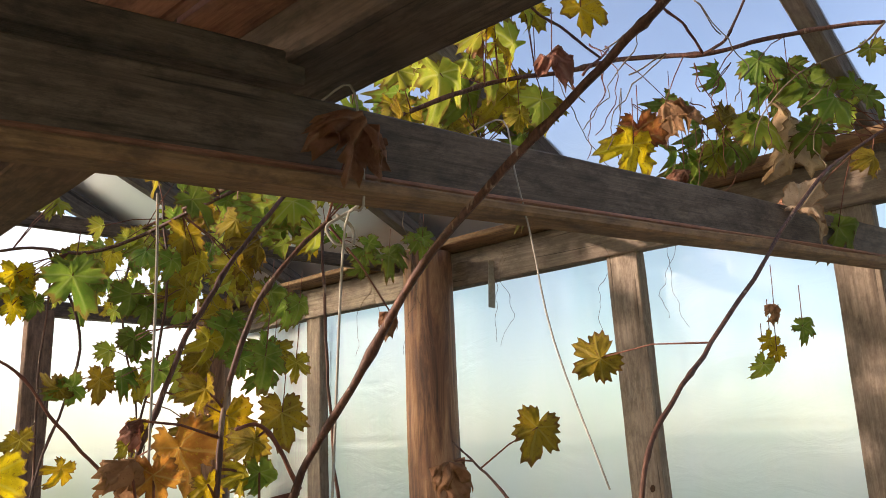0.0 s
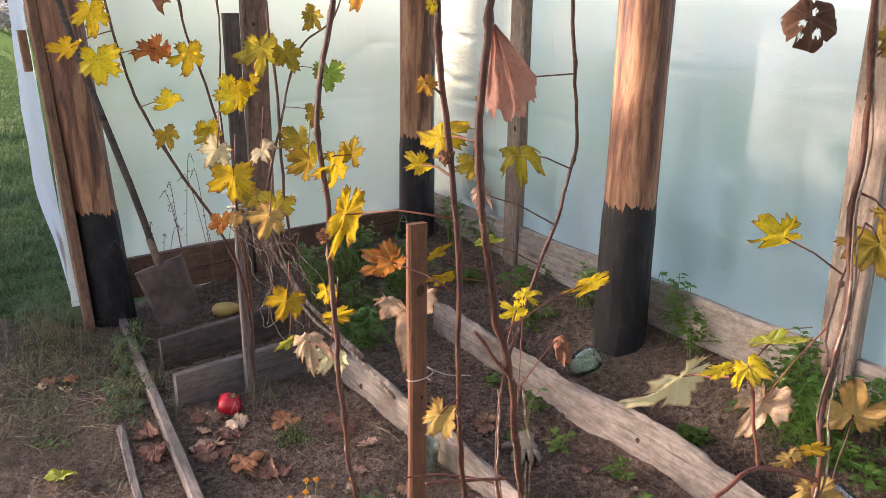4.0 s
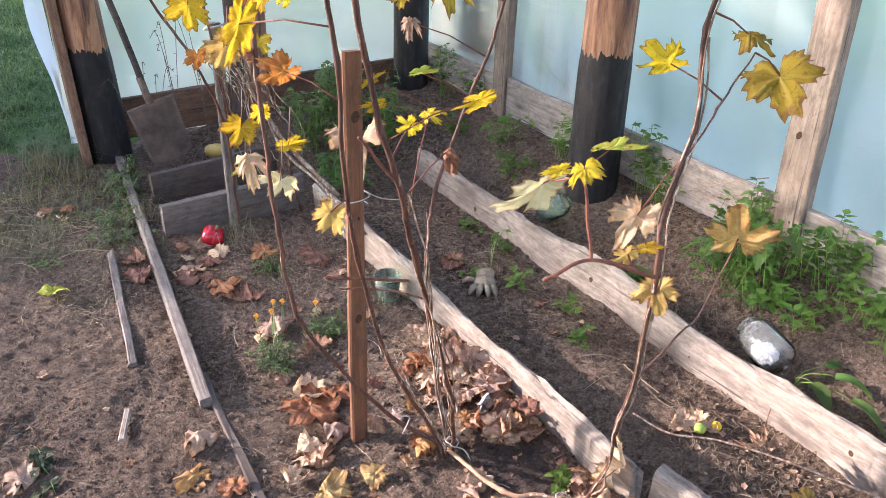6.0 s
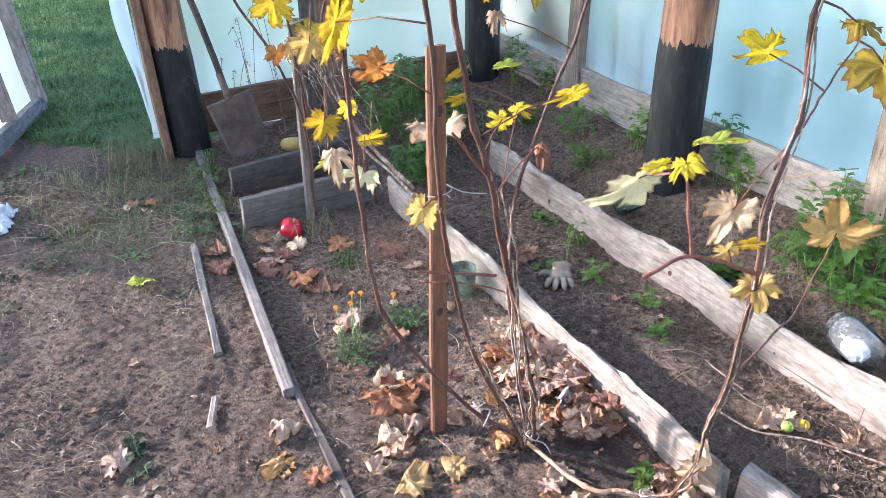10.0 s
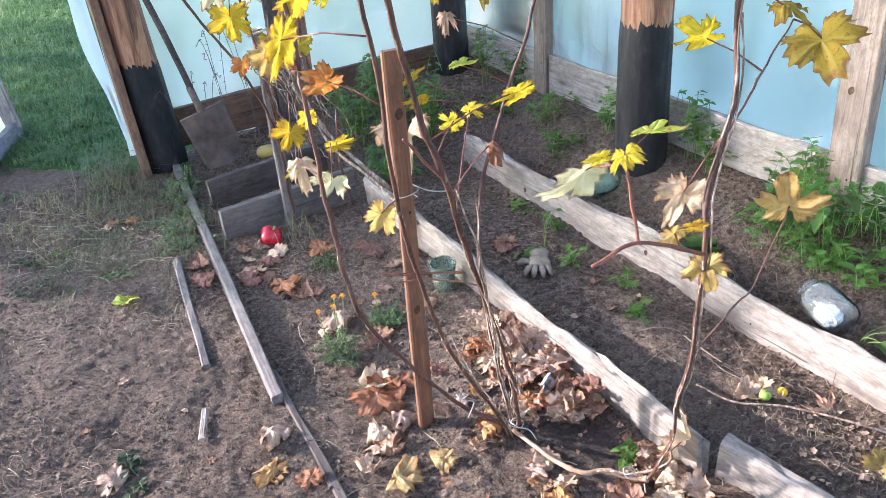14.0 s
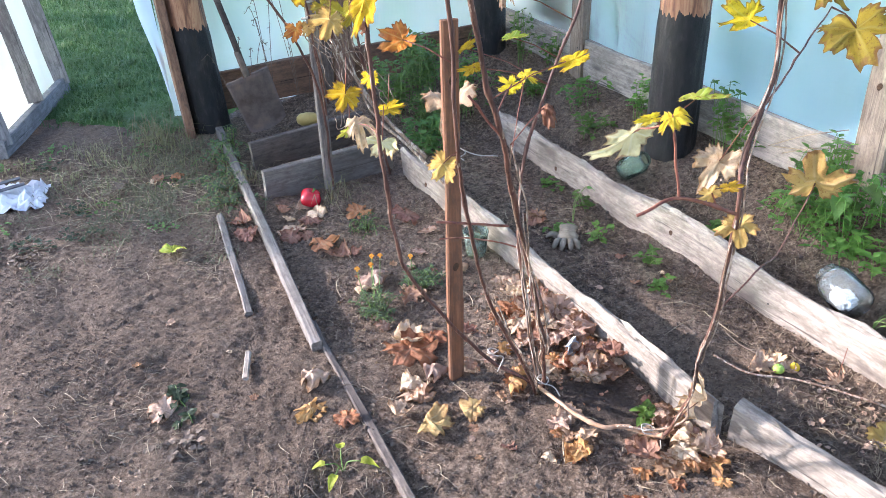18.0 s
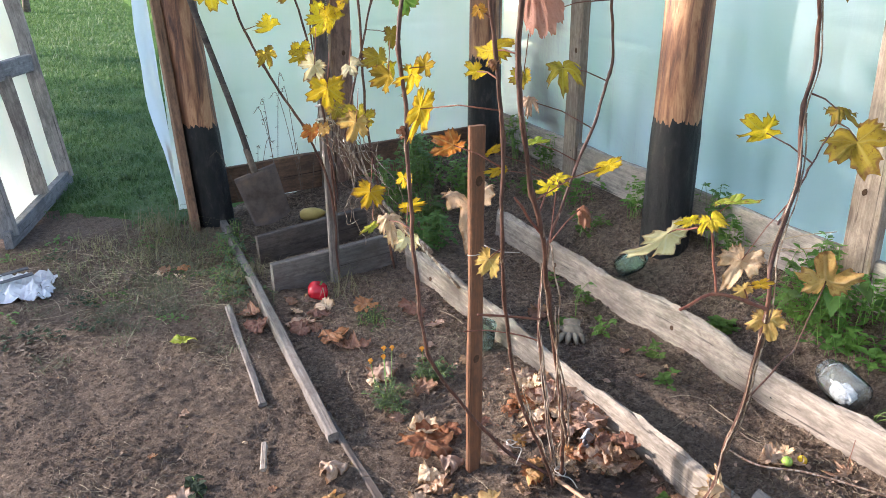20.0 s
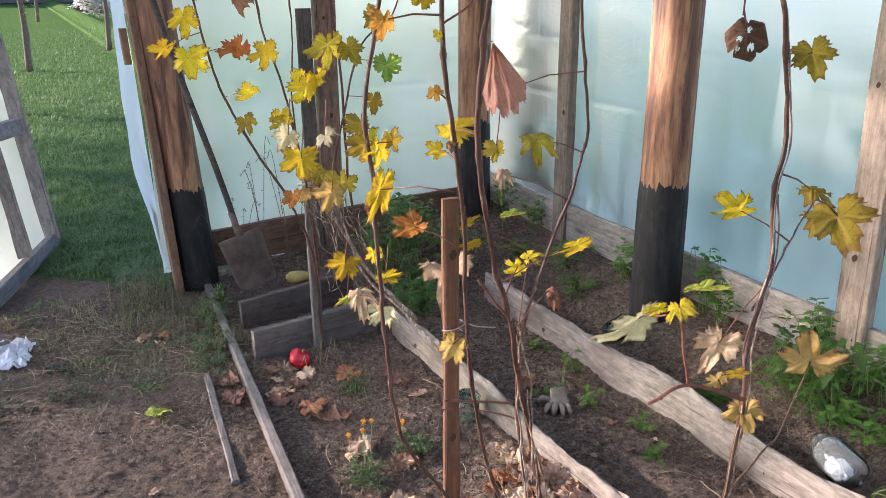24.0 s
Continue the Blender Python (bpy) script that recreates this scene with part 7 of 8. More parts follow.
def bed_point(rr):
    while True:
        x, y = rr.uniform(-0.7, 2.33), rr.uniform(0.3, 3.8)
        if math.hypot((x - 1.05) / 0.13, (y - 1.04) / 0.16) > 1:
            return x, y


def drift_point(rr):
    """A point of the beds where litter has gathered."""
    while True:
        x, y = bed_point(rr)
        if noise.noise((x * 2.2, y * 2.2, 17)) + 0.5 * noise.noise((x * 6, y * 6, 3)) + rr.uniform(-0.25, 0.25) > 0.12:
            return x, y


def clods(verts, faces):
    rr = random.Random(77)
    base = [(1, 0, 0), (-1, 0, 0), (0, 1, 0), (0, -1, 0), (0, 0, 1), (0, 0, -1)]
    tri = [(0, 2, 4), (2, 1, 4), (1, 3, 4), (3, 0, 4), (2, 0, 5), (1, 2, 5), (3, 1, 5), (0, 3, 5)]
    for _ in range(125000):
        x, y = bed_point(rr)
        if noise.noise((x * 2.5, y * 2.5, 9)) + rr.uniform(-0.5, 0.5) < -0.1:
            continue
        r = 0.0011 + 0.0028 * rr.random() ** 2 + (0.008 * rr.random() ** 18 if x > 0.45 else 0.004 * rr.random() ** 20)
        z = ground_z(x, y) + r * 0.25
        n = len(verts)
        m = Euler((rr.uniform(0, 6), rr.uniform(0, 6), rr.uniform(0, 6))).to_matrix()
        verts.extend(tuple(m @ Vector(b) * (r * rr.uniform(0.6, 1.25)) + Vector((x, y, z))) for b in base)
        faces.extend(tuple(n + i for i in t) for t in tri)


def strands(seed, count, length, radius, where):
    def make(verts, faces):
        rr = random.Random(seed)
        for _ in range(count):
            x, y = where(rr)
            a, l, bend = rr.uniform(0, math.tau), rr.uniform(*length), rr.uniform(-1.2, 1.2)
            p = Vector((x, y, 0))
            ring0 = None
            segs = 4
            r = rr.uniform(*radius)
            lift = rr.uniform(0, 0.012)
            for i in range(segs + 1):
                q = p.copy()
                q.z = ground_z(q.x, q.y) + r + lift * math.sin(math.pi * i / segs)
                d = Vector((math.cos(a), math.sin(a), 0))
                s = Vector((-d.y, d.x, 0))
                n = len(verts)
                verts.extend([tuple(q + s * r), tuple(q + Vector((0, 0, r))), tuple(q - s * r)])
                if ring0 is not None:
                    for k in range(3):
                        j = (k + 1) % 3
                        faces.append((ring0 + k, ring0 + j, n + j, n + k))
                ring0 = n
                p = p + d * (l / segs)
                a += bend / segs
    return make


scatter_mesh("soil_crumbs", clods, CLOD, "loose brown soil crumbs strewn over the beds", "soil")
scatter_mesh("straw", strands(5, 1700, (0.012, 0.07), (0.0005, 0.0011), drift_point), STRAW, "short dry straw strewn over the soil", "straw")
scatter_mesh("twigs", strands(6, 2600, (0.012, 0.07), (0.0006, 0.0016), drift_point), TWIG, "thin dark twigs and roots on the soil", "twigs")
scatter_mesh("straw", strands(8, 220, (0.05, 0.2), (0.0008, 0.0016), lambda rr: (rr.gauss(0.2, 0.28), rr.gauss(3.15, 0.22))), STRAW, "flattened dry grass on the path", "straw")
scatter_mesh("straw", strands(9, 420, (0.01, 0.045), (0.0005, 0.0010), lambda rr: (rr.gauss(1.62, 0.08), rr.gauss(0.62, 0.18))), STRAW, "dry plant litter in the bed", "straw")
scatter_mesh("twigs", strands(11, 60, (0.05, 0.18), (0.0010, 0.0020), lambda rr: (rr.uniform(1.27, 1.74), rr.uniform(0.75, 2.6))), TWIG, "thin bent roots and twigs in the bed between the planks", "twigs")
scatter_mesh("straw", strands(12, 50, (0.05, 0.16), (0.0009, 0.0018), lambda rr: (rr.uniform(0.55, 1.72), rr.uniform(0.8, 2.6))), STRAW, "pale dry stalks scattered over the beds", "straw")


def flakes(seed, count, where, size):
    def make(verts, faces):
        rr = random.Random(seed)
        for _ in range(count):
            x, y = where(rr)
            r, a = rr.uniform(*size), rr.uniform(0, math.tau)
            m = Euler((rr.gauss(0, 0.4), rr.gauss(0, 0.4), a)).to_matrix()
            c = Vector((x, y, ground_z(x, y) + r * 0.35))
            n = len(verts)
            for u, v, w in ((-1, -0.5, 0.1), (0.1, -0.9, 0.3), (1, -0.2, 0.0), (0.7, 0.8, 0.35), (-0.6, 0.7, -0.1), (0, 0, -0.1)):
                verts.append(tuple(c + m @ Vector((u * r * rr.uniform(0.7, 1.2), v * r * rr.uniform(0.7, 1.2), w * r))))
            faces.extend((n + 5, n + i, n + (i + 1) % 5) for i in range(5))
    return make


scatter_mesh("leaf_flakes", flakes(61, 2600, drift_point, (0.003, 0.009)), TWIG, "dark crumbs of rotted leaves on the soil", "leaf crumbs")
scatter_mesh("leaf_flakes", flakes(62, 260, lambda rr: (rr.gauss(1.05, 0.09), rr.gauss(1.40, 0.17)), (0.003, 0.008)), DRY[5], "broken brown leaf pieces round the vine", "leaf crumbs")
scatter_mesh("leaf_flakes", flakes(64, 160, lambda rr: (rr.gauss(1.62, 0.08), rr.gauss(0.62, 0.14)), (0.004, 0.010)), DRY[6], "broken tan leaf pieces in the bed", "leaf crumbs")
cord = link("pale_root", tube_bm(smooth_path([(1.42, 1.02, 0.06), (1.46, 0.92, 0.05), (1.56, 0.84, 0.045), (1.66, 0.70, 0.04), (1.74, 0.50, 0.05)], 6), 0.0032, 6), STRIP, smooth=True)
tagged(cord, "long pale bare stem lying across the bed", "stem")


# ---- green plants ----
def plant_green(name, a, b):
    return leaf_material(name, a, b, (0.20, 0.24, 0.06), (0.22, 0.34, 0.09), 0.4, spots=0.25)


HERB = plant_green("herb_green", (0.085, 0.175, 0.030), (0.155, 0.27, 0.045))
HERB_DARK = plant_green("dark_herb_green", (0.080, 0.155, 0.036), (0.135, 0.22, 0.052))
MARIGOLD = plant_green("feathery_marigold_green", (0.070, 0.100, 0.048), (0.115, 0.145, 0.070))
WILT = plant_green("wilted_green", (0.030, 0.050, 0.022), (0.055, 0.075, 0.035))
PETAL = speckled("marigold_petal", [(0.3, (0.52, 0.20, 0.01)), (0.7, (0.66, 0.32, 0.02))], 80, 0.6)


def blade(verts, faces, p, d, up, l, w):
    """A small pointed leaf of six corners, bent along its middle."""
    s = d.cross(up).normalized()
    n = s.cross(d).normalized()
    k = len(verts)
    q = [p, p + d * l * 0.35 + s * w + n * l * 0.08, p + d * l * 0.45 + n * l * 0.02, p + d * l * 0.35 - s * w + n * l * 0.08, p + d * l * 0.75 + s * w * 0.55 + n * l * 0.02, p + d * l * 0.75 - s * w * 0.55 + n * l * 0.02, p + d * l - n * l * 0.06]
    verts.extend(tuple(v) for v in q)
    faces.extend([(k, k + 1, k + 2), (k, k + 2, k + 3), (k + 1, k + 4, k + 2), (k + 3, k + 2, k + 5), (k + 4, k + 6, k + 2), (k + 5, k + 2, k + 6)])


def herb(name, x, y, height, spread, stems, leaf_len, mat, label, category, seed, per=9, group="", droop=0.3, stem=None, broad=1.0):
    rr = random.Random(seed)
    e = empty(name, pose(x, y, settle(x, y)), label, category, group)
    verts, faces = [], []
    sb = bmesh.new()
    for _ in range(stems):
        a = rr.uniform(0, math.tau)
        out = Vector((math.cos(a), math.sin(a), 0)) * spread * rr.uniform(0.2, 1.0)
        h = height * rr.uniform(0.45, 1.0)
        base = Vector((rr.gauss(0, spread * 0.25), rr.gauss(0, spread * 0.25), -0.01))
        path = smooth_path([base, base + out * 0.35 + Vector((0, 0, h * 0.55)), base + out * 0.8 + Vector((0, 0, h)), base + out * 1.15 + Vector((0, 0, h * (1 - droop)))], 4)
        tube_bm(path, 0.0013, 4, sb, cap=False)
        for i in range(per):
            p = path[min(len(path) - 1, int(len(path) * (0.2 + 0.8 * rr.random())))]
            b = rr.uniform(0, math.tau)
            d = Vector((math.cos(b), math.sin(b), rr.uniform(-0.4, 0.5))).normalized()
            blade(verts, faces, p, d, Vector((0, 0, 1)), leaf_len * rr.uniform(0.6, 1.2), leaf_len * broad * rr.uniform(0.26, 0.42))
    sb.verts.ensure_lookup_table()
    made = [sb.verts.new(p) for p in verts]
    for q in faces:
        sb.faces.new([made[i] for i in q]).material_index = 1
    tagged(part("foliage", sb, [stem or STALK, mat], e), kind="stuff")
    return e


WEEDS = "green weeds in the beds"
for k, (x, y, h, s) in enumerate([(1.42, 3.28, 0.34, 0.16), (1.62, 3.38, 0.38, 0.18), (1.78, 3.20, 0.30, 0.14), (1.50, 3.05, 0.24, 0.12), (1.72, 3.50, 0.34, 0.14), (1.40, 2.85, 0.18, 0.10)]):
    herb("leafy_weed", x, y, h, s, 26, 0.036, HERB_DARK if k % 2 else HERB, "bushy feathery green weed by the gable wall", "weed", 500 + k, 12, WEEDS)
for k, (x, y, h, s) in enumerate([(2.28, 1.42, 0.26, 0.13), (2.20, 1.24, 0.24, 0.15), (2.28, 1.08, 0.24, 0.14), (2.12, 1.34, 0.18, 0.14), (2.24, 0.88, 0.16, 0.15), (2.10, 1.12, 0.12, 0.14)]):
    herb("leafy_weed", x, y, h, s, 18, 0.034, HERB, "bright green sprawling weed at the foot of the wall", "weed", 520 + k, 13, WEEDS, 0.75, HERB, 1.0)
for k, (x, y, h, s) in enumerate([(2.32, 1.98, 0.30, 0.06), (2.30, 1.85, 0.2, 0.08), (2.25, 2.42, 0.2, 0.08), (2.18, 2.75, 0.16, 0.10), (2.05, 2.50, 0.10, 0.09), (2.22, 3.40, 0.3, 0.08), (2.30, 3.20, 0.2, 0.07), (2.1, 3.05, 0.1, 0.1), (1.95, 1.55, 0.06, 0.05)]):
    herb("leafy_weed", x, y, h, s, 12, 0.034, HERB, "small green weed rooted along the film wall", "weed", 540 + k, 8, WEEDS)
for k, (x, y, h, s) in enumerate([(1.106, 0.937, 0.05, 0.03), (1.58, 1.78, 0.06, 0.05), (1.62, 1.55, 0.05, 0.05), (1.54, 1.40, 0.04, 0.04), (1.70, 2.02, 0.10, 0.05), (1.50, 1.92, 0.03, 0.06), (1.7, 2.3, 0.04, 0.06)]):
    herb("seedling", x, y, h, s, 6, 0.030, HERB, "small green seedling sprouting from the soil", "seedling", 560 + k, 5, "seedlings in the beds")
for k, (x, y, h, s) in enumerate([(0.55, 3.26, 0.12, 0.12), (0.50, 3.10, 0.09, 0.13), (0.47, 2.92, 0.07, 0.12), (0.46, 2.78, 0.06, 0.10), (0.60, 3.38, 0.12, 0.08)]):
    herb("leafy_weed", x, y, h, s, 16, 0.022, MARIGOLD, "dusty grey-green weed beside the batten", "weed", 580 + k, 9, WEEDS)


def marigold(x, y, spread, seed, blooms):
    """A low feathery plant; each bloom (dx, dy, height) stands on its own stalk."""
    e = herb("marigold_plant", x, y, 0.075, spread, 34, 0.017, MARIGOLD, "low feathery marigold plant with small orange flowers", "marigold", seed, 18, "marigolds", 0.1, None, 0.45)
    for dx, dy, h in blooms:
        top = Vector((dx, dy, h))
        part("stalk", tube_bm(smooth_path([(dx * 0.5, dy * 0.5, 0), (dx * 0.85, dy * 0.85, h * 0.5), top], 4), 0.0014, 5), STALK, e, smooth=True)
        bm = bmesh.new()
        m = Matrix.Translation(top)
        bmesh.ops.create_cone(bm, segments=8, radius1=0.0028, radius2=0.0058, depth=0.011, matrix=m @ Matrix.Translation((0, 0, -0.002)))
        for ring, rad, lift in ((9, 0.0105, 0.005), (7, 0.0075, 0.009), (5, 0.0045, 0.011)):
            for k in range(ring):
                a = math.tau * k / ring + lift * 90
                v = [bm.verts.new(m @ Vector(p)) for p in ((0, 0, 0.003), (rad * 0.8 * math.cos(a - 0.38), rad * 0.8 * math.sin(a - 0.38), lift), (rad * math.cos(a), rad * math.sin(a), lift - 0.002), (rad * 0.8 * math.cos(a + 0.38), rad * 0.8 * math.sin(a + 0.38), lift))]
                bm.faces.new(v)
        part("flower", bm, PETAL, e, "small orange flower")


for k, (x, y, h) in enumerate([(0.86, 3.50, 0.95), (1.02, 3.56, 0.7), (0.74, 3.58, 0.6)]):
    herb("dry_stalk_weed", x, y, h, 0.14, 4, 0.016, TWIG, "thin dead weed stalks standing by the gable", "weed", 595 + k, 7, WEEDS, 0.03, TWIG)
herb("wilted_weed", 0.04, 1.58, 0.030, 0.07, 9, 0.034, WILT, "wilted dark green weed lying on the path", "weed", 590, 5, WEEDS, 0.9)
herb("wilted_weed", 0.02, 1.44, 0.03, 0.10, 10, 0.03, TWIG, "dead brown weed lying on the path", "weed", 591, 5, WEEDS, 0.9, TWIG)
rr = random.Random(610)
for k in range(16):
    x, y = rr.uniform(-0.55, 0.42), rr.uniform(2.65, 3.75)
    herb("low_weed", x, y, rr.uniform(0.02, 0.05), rr.uniform(0.07, 0.12), 9, 0.022, rr.choice((WILT, HERB_DARK, TWIG)), "low dusty weed trodden into the path", "weed", 620 + k, 6, WEEDS, 0.8, TWIG)
marigold(0.685, 1.745, 0.085, 601, [(-0.010, 0.125, 0.10), (0.040, 0.130, 0.10), (0.064, 0.182, 0.10), (0.090, 0.172, 0.10)])
herb("low_weed", 0.86, 2.30, 0.055, 0.08, 26, 0.016, MARIGOLD, "low feathery grey-green weed among fallen leaves", "weed", 603, 14, WEEDS, 0.3, None, 0.45)
marigold(0.885, 1.825, 0.065, 602, [(-0.022, 0.037, 0.10)])


def stalk_leaf(name, x, y, stems, mat, label, category, seed, group=WEEDS):
    """A weed of a few single broad leaves, each on its own thin bent stem: (out_x, out_y, height, length, width)."""
    rr = random.Random(seed)
    e = empty(name, pose(x, y, settle(x, y)), label, category, group)
    for ox, oy, h, l, w in stems:
        path = smooth_path([(0, 0, -0.01), (ox * 0.3, oy * 0.3 + 0.01, h * 0.6), (ox * 0.8, oy * 0.8, h), (ox, oy, h * 0.95)], 5)
        part("stem", tube_bm(path, [0.0018 - 0.00005 * i for i in range(len(path))], 5), STALK, e, smooth=True)
        bm = bmesh.new()
        d = Vector((ox, oy, 0)).normalized()
        side = Vector((-d.y, d.x, 0))
        grid = []
        for i in range(9):
            t = i / 8
            half = w * (math.sin(math.pi * (0.12 + 0.88 * t) ** 0.72) + 0.02)
            mid = path[-1] + d * (l * t) + Vector((0, 0, 0.25 * l * t - 0.75 * l * t * t))
            grid.append([bm.verts.new(mid + side * (half * u) + Vector((0, 0, 0.35 * half * abs(u) + 0.004 * noise.noise((u * 3 + seed, t * 6, h * 9))))) for u in (-1, -0.5, 0, 0.5, 1)])
        for a, c in zip(grid, grid[1:]):
            for k in range(4):
                bm.faces.new((a[k], a[k + 1], c[k + 1], c[k]))
        part("leaf", bm, mat, e, smooth=True)
    return e


stalk_leaf("bindweed", 2.20, 1.30, [(-0.10, -0.07, 0.15, 0.085, 0.034), (-0.03, -0.10, 0.19, 0.075, 0.030), (-0.12, 0.04, 0.11, 0.07, 0.028), (0.03, -0.13, 0.12, 0.07, 0.026)], HERB_DARK, "dark green bindweed with arrow-shaped leaves at the wall", "weed", 640)
stalk_leaf("broad_weed", 1.92, 0.90, [(-0.02, -0.06, 0.05, 0.11, 0.024), (0.05, -0.08, 0.06, 0.13, 0.022), (0.01, -0.16, 0.05, 0.12, 0.020), (0.09, -0.03, 0.05, 0.10, 0.020)], HERB_DARK, "dark weed with long leaves lying behind the plank", "weed", 641)
stalk_leaf("bindweed", 1.585, 1.95, [(0.03, 0.02, 0.10, 0.035, 0.013), (0.05, -0.01, 0.14, 0.032, 0.012)], HERB, "thin bindweed shoot with paired leaves before the plank", "weed", 642)
stalk_leaf("sprout", 0.35, 1.14, [(0.04, -0.02, 0.035, 0.045, 0.013), (-0.03, -0.03, 0.03, 0.04, 0.012), (0.01, 0.04, 0.04, 0.035, 0.012), (-0.04, 0.02, 0.025, 0.035, 0.011)], LEAF[3], "fresh lime-green sprout at the edge of the path", "seedling", 643, "seedlings in the beds")
for k, (a, b) in enumerate((((2.30, 1.72, 0.270), (2.325, 1.42, 0.43)), ((2.30, 1.70, 0.275), (2.320, 1.38, 0.33)), ((2.31, 1.66, 0.26), (2.322, 1.40, 0.37)))):
    a, b = Vector(a), Vector(b)
    bm = tube_bm(smooth_path([a, (a + b) / 2 + Vector((-0.01, 0, 0.012)), b], 5), 0.0022, 5)
    tagged(link("dry_stalk", bm, STRAW, smooth=True), "pale dry stalk leaning along the foot plank", "stalk", "dry stalks")


# ---- lawn and distance ----
GRASS = leaf_material("grass_blade", (0.075, 0.132, 0.045), (0.125, 0.185, 0.066), (0.14, 0.155, 0.045), (0.1, 0.2, 0.04), 0.35, spots=0.3)


def lawn(verts, faces):
    rr = random.Random(88)
    for _ in range(64000):
        y = NORTH - 0.12 + 13.0 * rr.random() ** 2.1 * rr.uniform(0.6, 1.7)
        x = rr.uniform(-1.1 - 0.16 * (y - 3.8), 0.55 + 0.10 * (y - 3.8))
        x, y = x + 0.05 * noise.noise((x * 9, y * 9, 31)), y + 0.05 * noise.noise((x * 9, y * 9, 37))
        if y < NORTH + 0.44 - 0.50 * smoothstep(-0.15, 0.40, x) + 0.22 * noise.noise((x * 4, y * 4, 5)) + rr.gauss(0, 0.05):
            continue
        a = rr.uniform(0, math.tau)
        h, w = rr.uniform(0.02, 0.065) * (0.75 + 0.5 * smoothstep(-0.3, 0.4, noise.noise((x * 5, y * 5, 41)))), rr.uniform(0.0016, 0.0036) * (1 + 0.12 * (y - 3.8))
        d = Vector((math.cos(a), math.sin(a), 0))
        s = Vector((-d.y, d.x, 0)) * w
        p = Vector((x, y, ground_z(x, y) - 0.004))
        bow = rr.uniform(0.3, 1.3)
        m = p + d * h * 0.35 * bow + Vector((0, 0, h * 0.65))
        t = p + d * h * bow + Vector((0, 0, h * rr.uniform(0.55, 1.0)))
        k = len(verts)
        verts.extend(tuple(q) for q in (p + s, p - s, m + s * 0.8, m - s * 0.8, t))
        faces.extend([(k, k + 1, k + 3, k + 2), (k + 2, k + 3, k + 4)])


scatter_mesh("lawn_grass", lawn, GRASS, "short green lawn grass outside the doorway", "grass")


def tuft(verts, faces):
    rr = random.Random(91)
    for cx, cy, n, hh in ((0.30, 3.62, 140, 0.16), (0.36, 3.50, 80, 0.12), (0.18, 3.30, 70, 0.07), (0.55, 2.95, 60, 0.10), (0.02, 3.45, 70, 0.06), (0.86, 2.60, 30, 0.14), (0.12, 2.95, 50, 0.04), (0.05, 3.20, 60, 0.05), (-0.15, 3.35, 60, 0.05), (0.30, 3.05, 60, 0.05), (-0.05, 3.05, 50, 0.04), (0.38, 3.28, 60, 0.07), (0.22, 3.45, 60, 0.06), (-0.3, 3.6, 60, 0.05), (0.0, 3.65, 70, 0.06), (0.42, 2.85, 40, 0.05)):
        for _ in range(n):
            a = rr.uniform(0, math.tau)
            d = Vector((math.cos(a), math.sin(a), 0))
            h, w = hh * rr.uniform(0.4, 1.1), 0.0015
            s = Vector((-d.y, d.x, 0)) * w
            x, y = cx + rr.gauss(0, 0.06), cy + rr.gauss(0, 0.06)
            p = Vector((x, y, ground_z(x, y) - 0.003))
            m = p + d * h * 0.35 + Vector((0, 0, h * 0.75))
            t = p + d * h * 1.0 + Vector((0, 0, h * 0.6))
            k = len(verts)
            verts.extend(tuple(q) for q in (p + s, p - s, m + s * 0.8, m - s * 0.8, t))
            faces.extend([(k, k + 1, k + 3, k + 2), (k + 2, k + 3, k + 4)])


DRYGRASS = leaf_material("dry_grass_blade", (0.15, 0.145, 0.065), (0.23, 0.195, 0.10), (0.09, 0.12, 0.035), (0.3, 0.25, 0.12), 0.3, spots=0.4)
scatter_mesh("dry_grass_tufts", tuft, DRYGRASS, "half-dry grass tufts beside the doorway", "grass")


def mat_of_weeds(verts, faces):
    """Low, flattened grass that has crept over the path by the doorway."""
    rr = random.Random(97)
    for _ in range(150):
        cx, cy = rr.gauss(0.22, 0.27), rr.gauss(3.12, 0.28)
        if cx > 0.60 or noise.noise((cx * 4, cy * 4, 21)) < -0.15:
            continue
        for _ in range(rr.randrange(14, 34)):
            a = rr.uniform(0, math.tau)
            d = Vector((math.cos(a), math.sin(a), 0))
            h, w = rr.uniform(0.025, 0.085), rr.uniform(0.0010, 0.0022)
            s = Vector((-d.y, d.x, 0)) * w
            x, y = cx + rr.gauss(0, 0.035), cy + rr.gauss(0, 0.035)
            p = Vector((x, y, ground_z(x, y) - 0.002))
            rise = rr.uniform(0.12, 0.55)
            m = p + d * h * 0.5 + Vector((0, 0, h * rise))
            t = p + d * h + Vector((0, 0, h * rise * rr.uniform(0.2, 0.9)))
            k = len(verts)
            verts.extend(tuple(q) for q in (p + s, p - s, m + s * 0.8, m - s * 0.8, t))
            faces.extend([(k, k + 1, k + 3, k + 2), (k + 2, k + 3, k + 4)])


CREEPING = leaf_material("creeping_grass_blade", (0.085, 0.095, 0.045), (0.17, 0.16, 0.085), (0.06, 0.09, 0.03), (0.16, 0.15, 0.07), 0.25, spots=0.4)
scatter_mesh("creeping_grass", mat_of_weeds, CREEPING, "grey-green grass flattened on the path by the doorway", "grass")


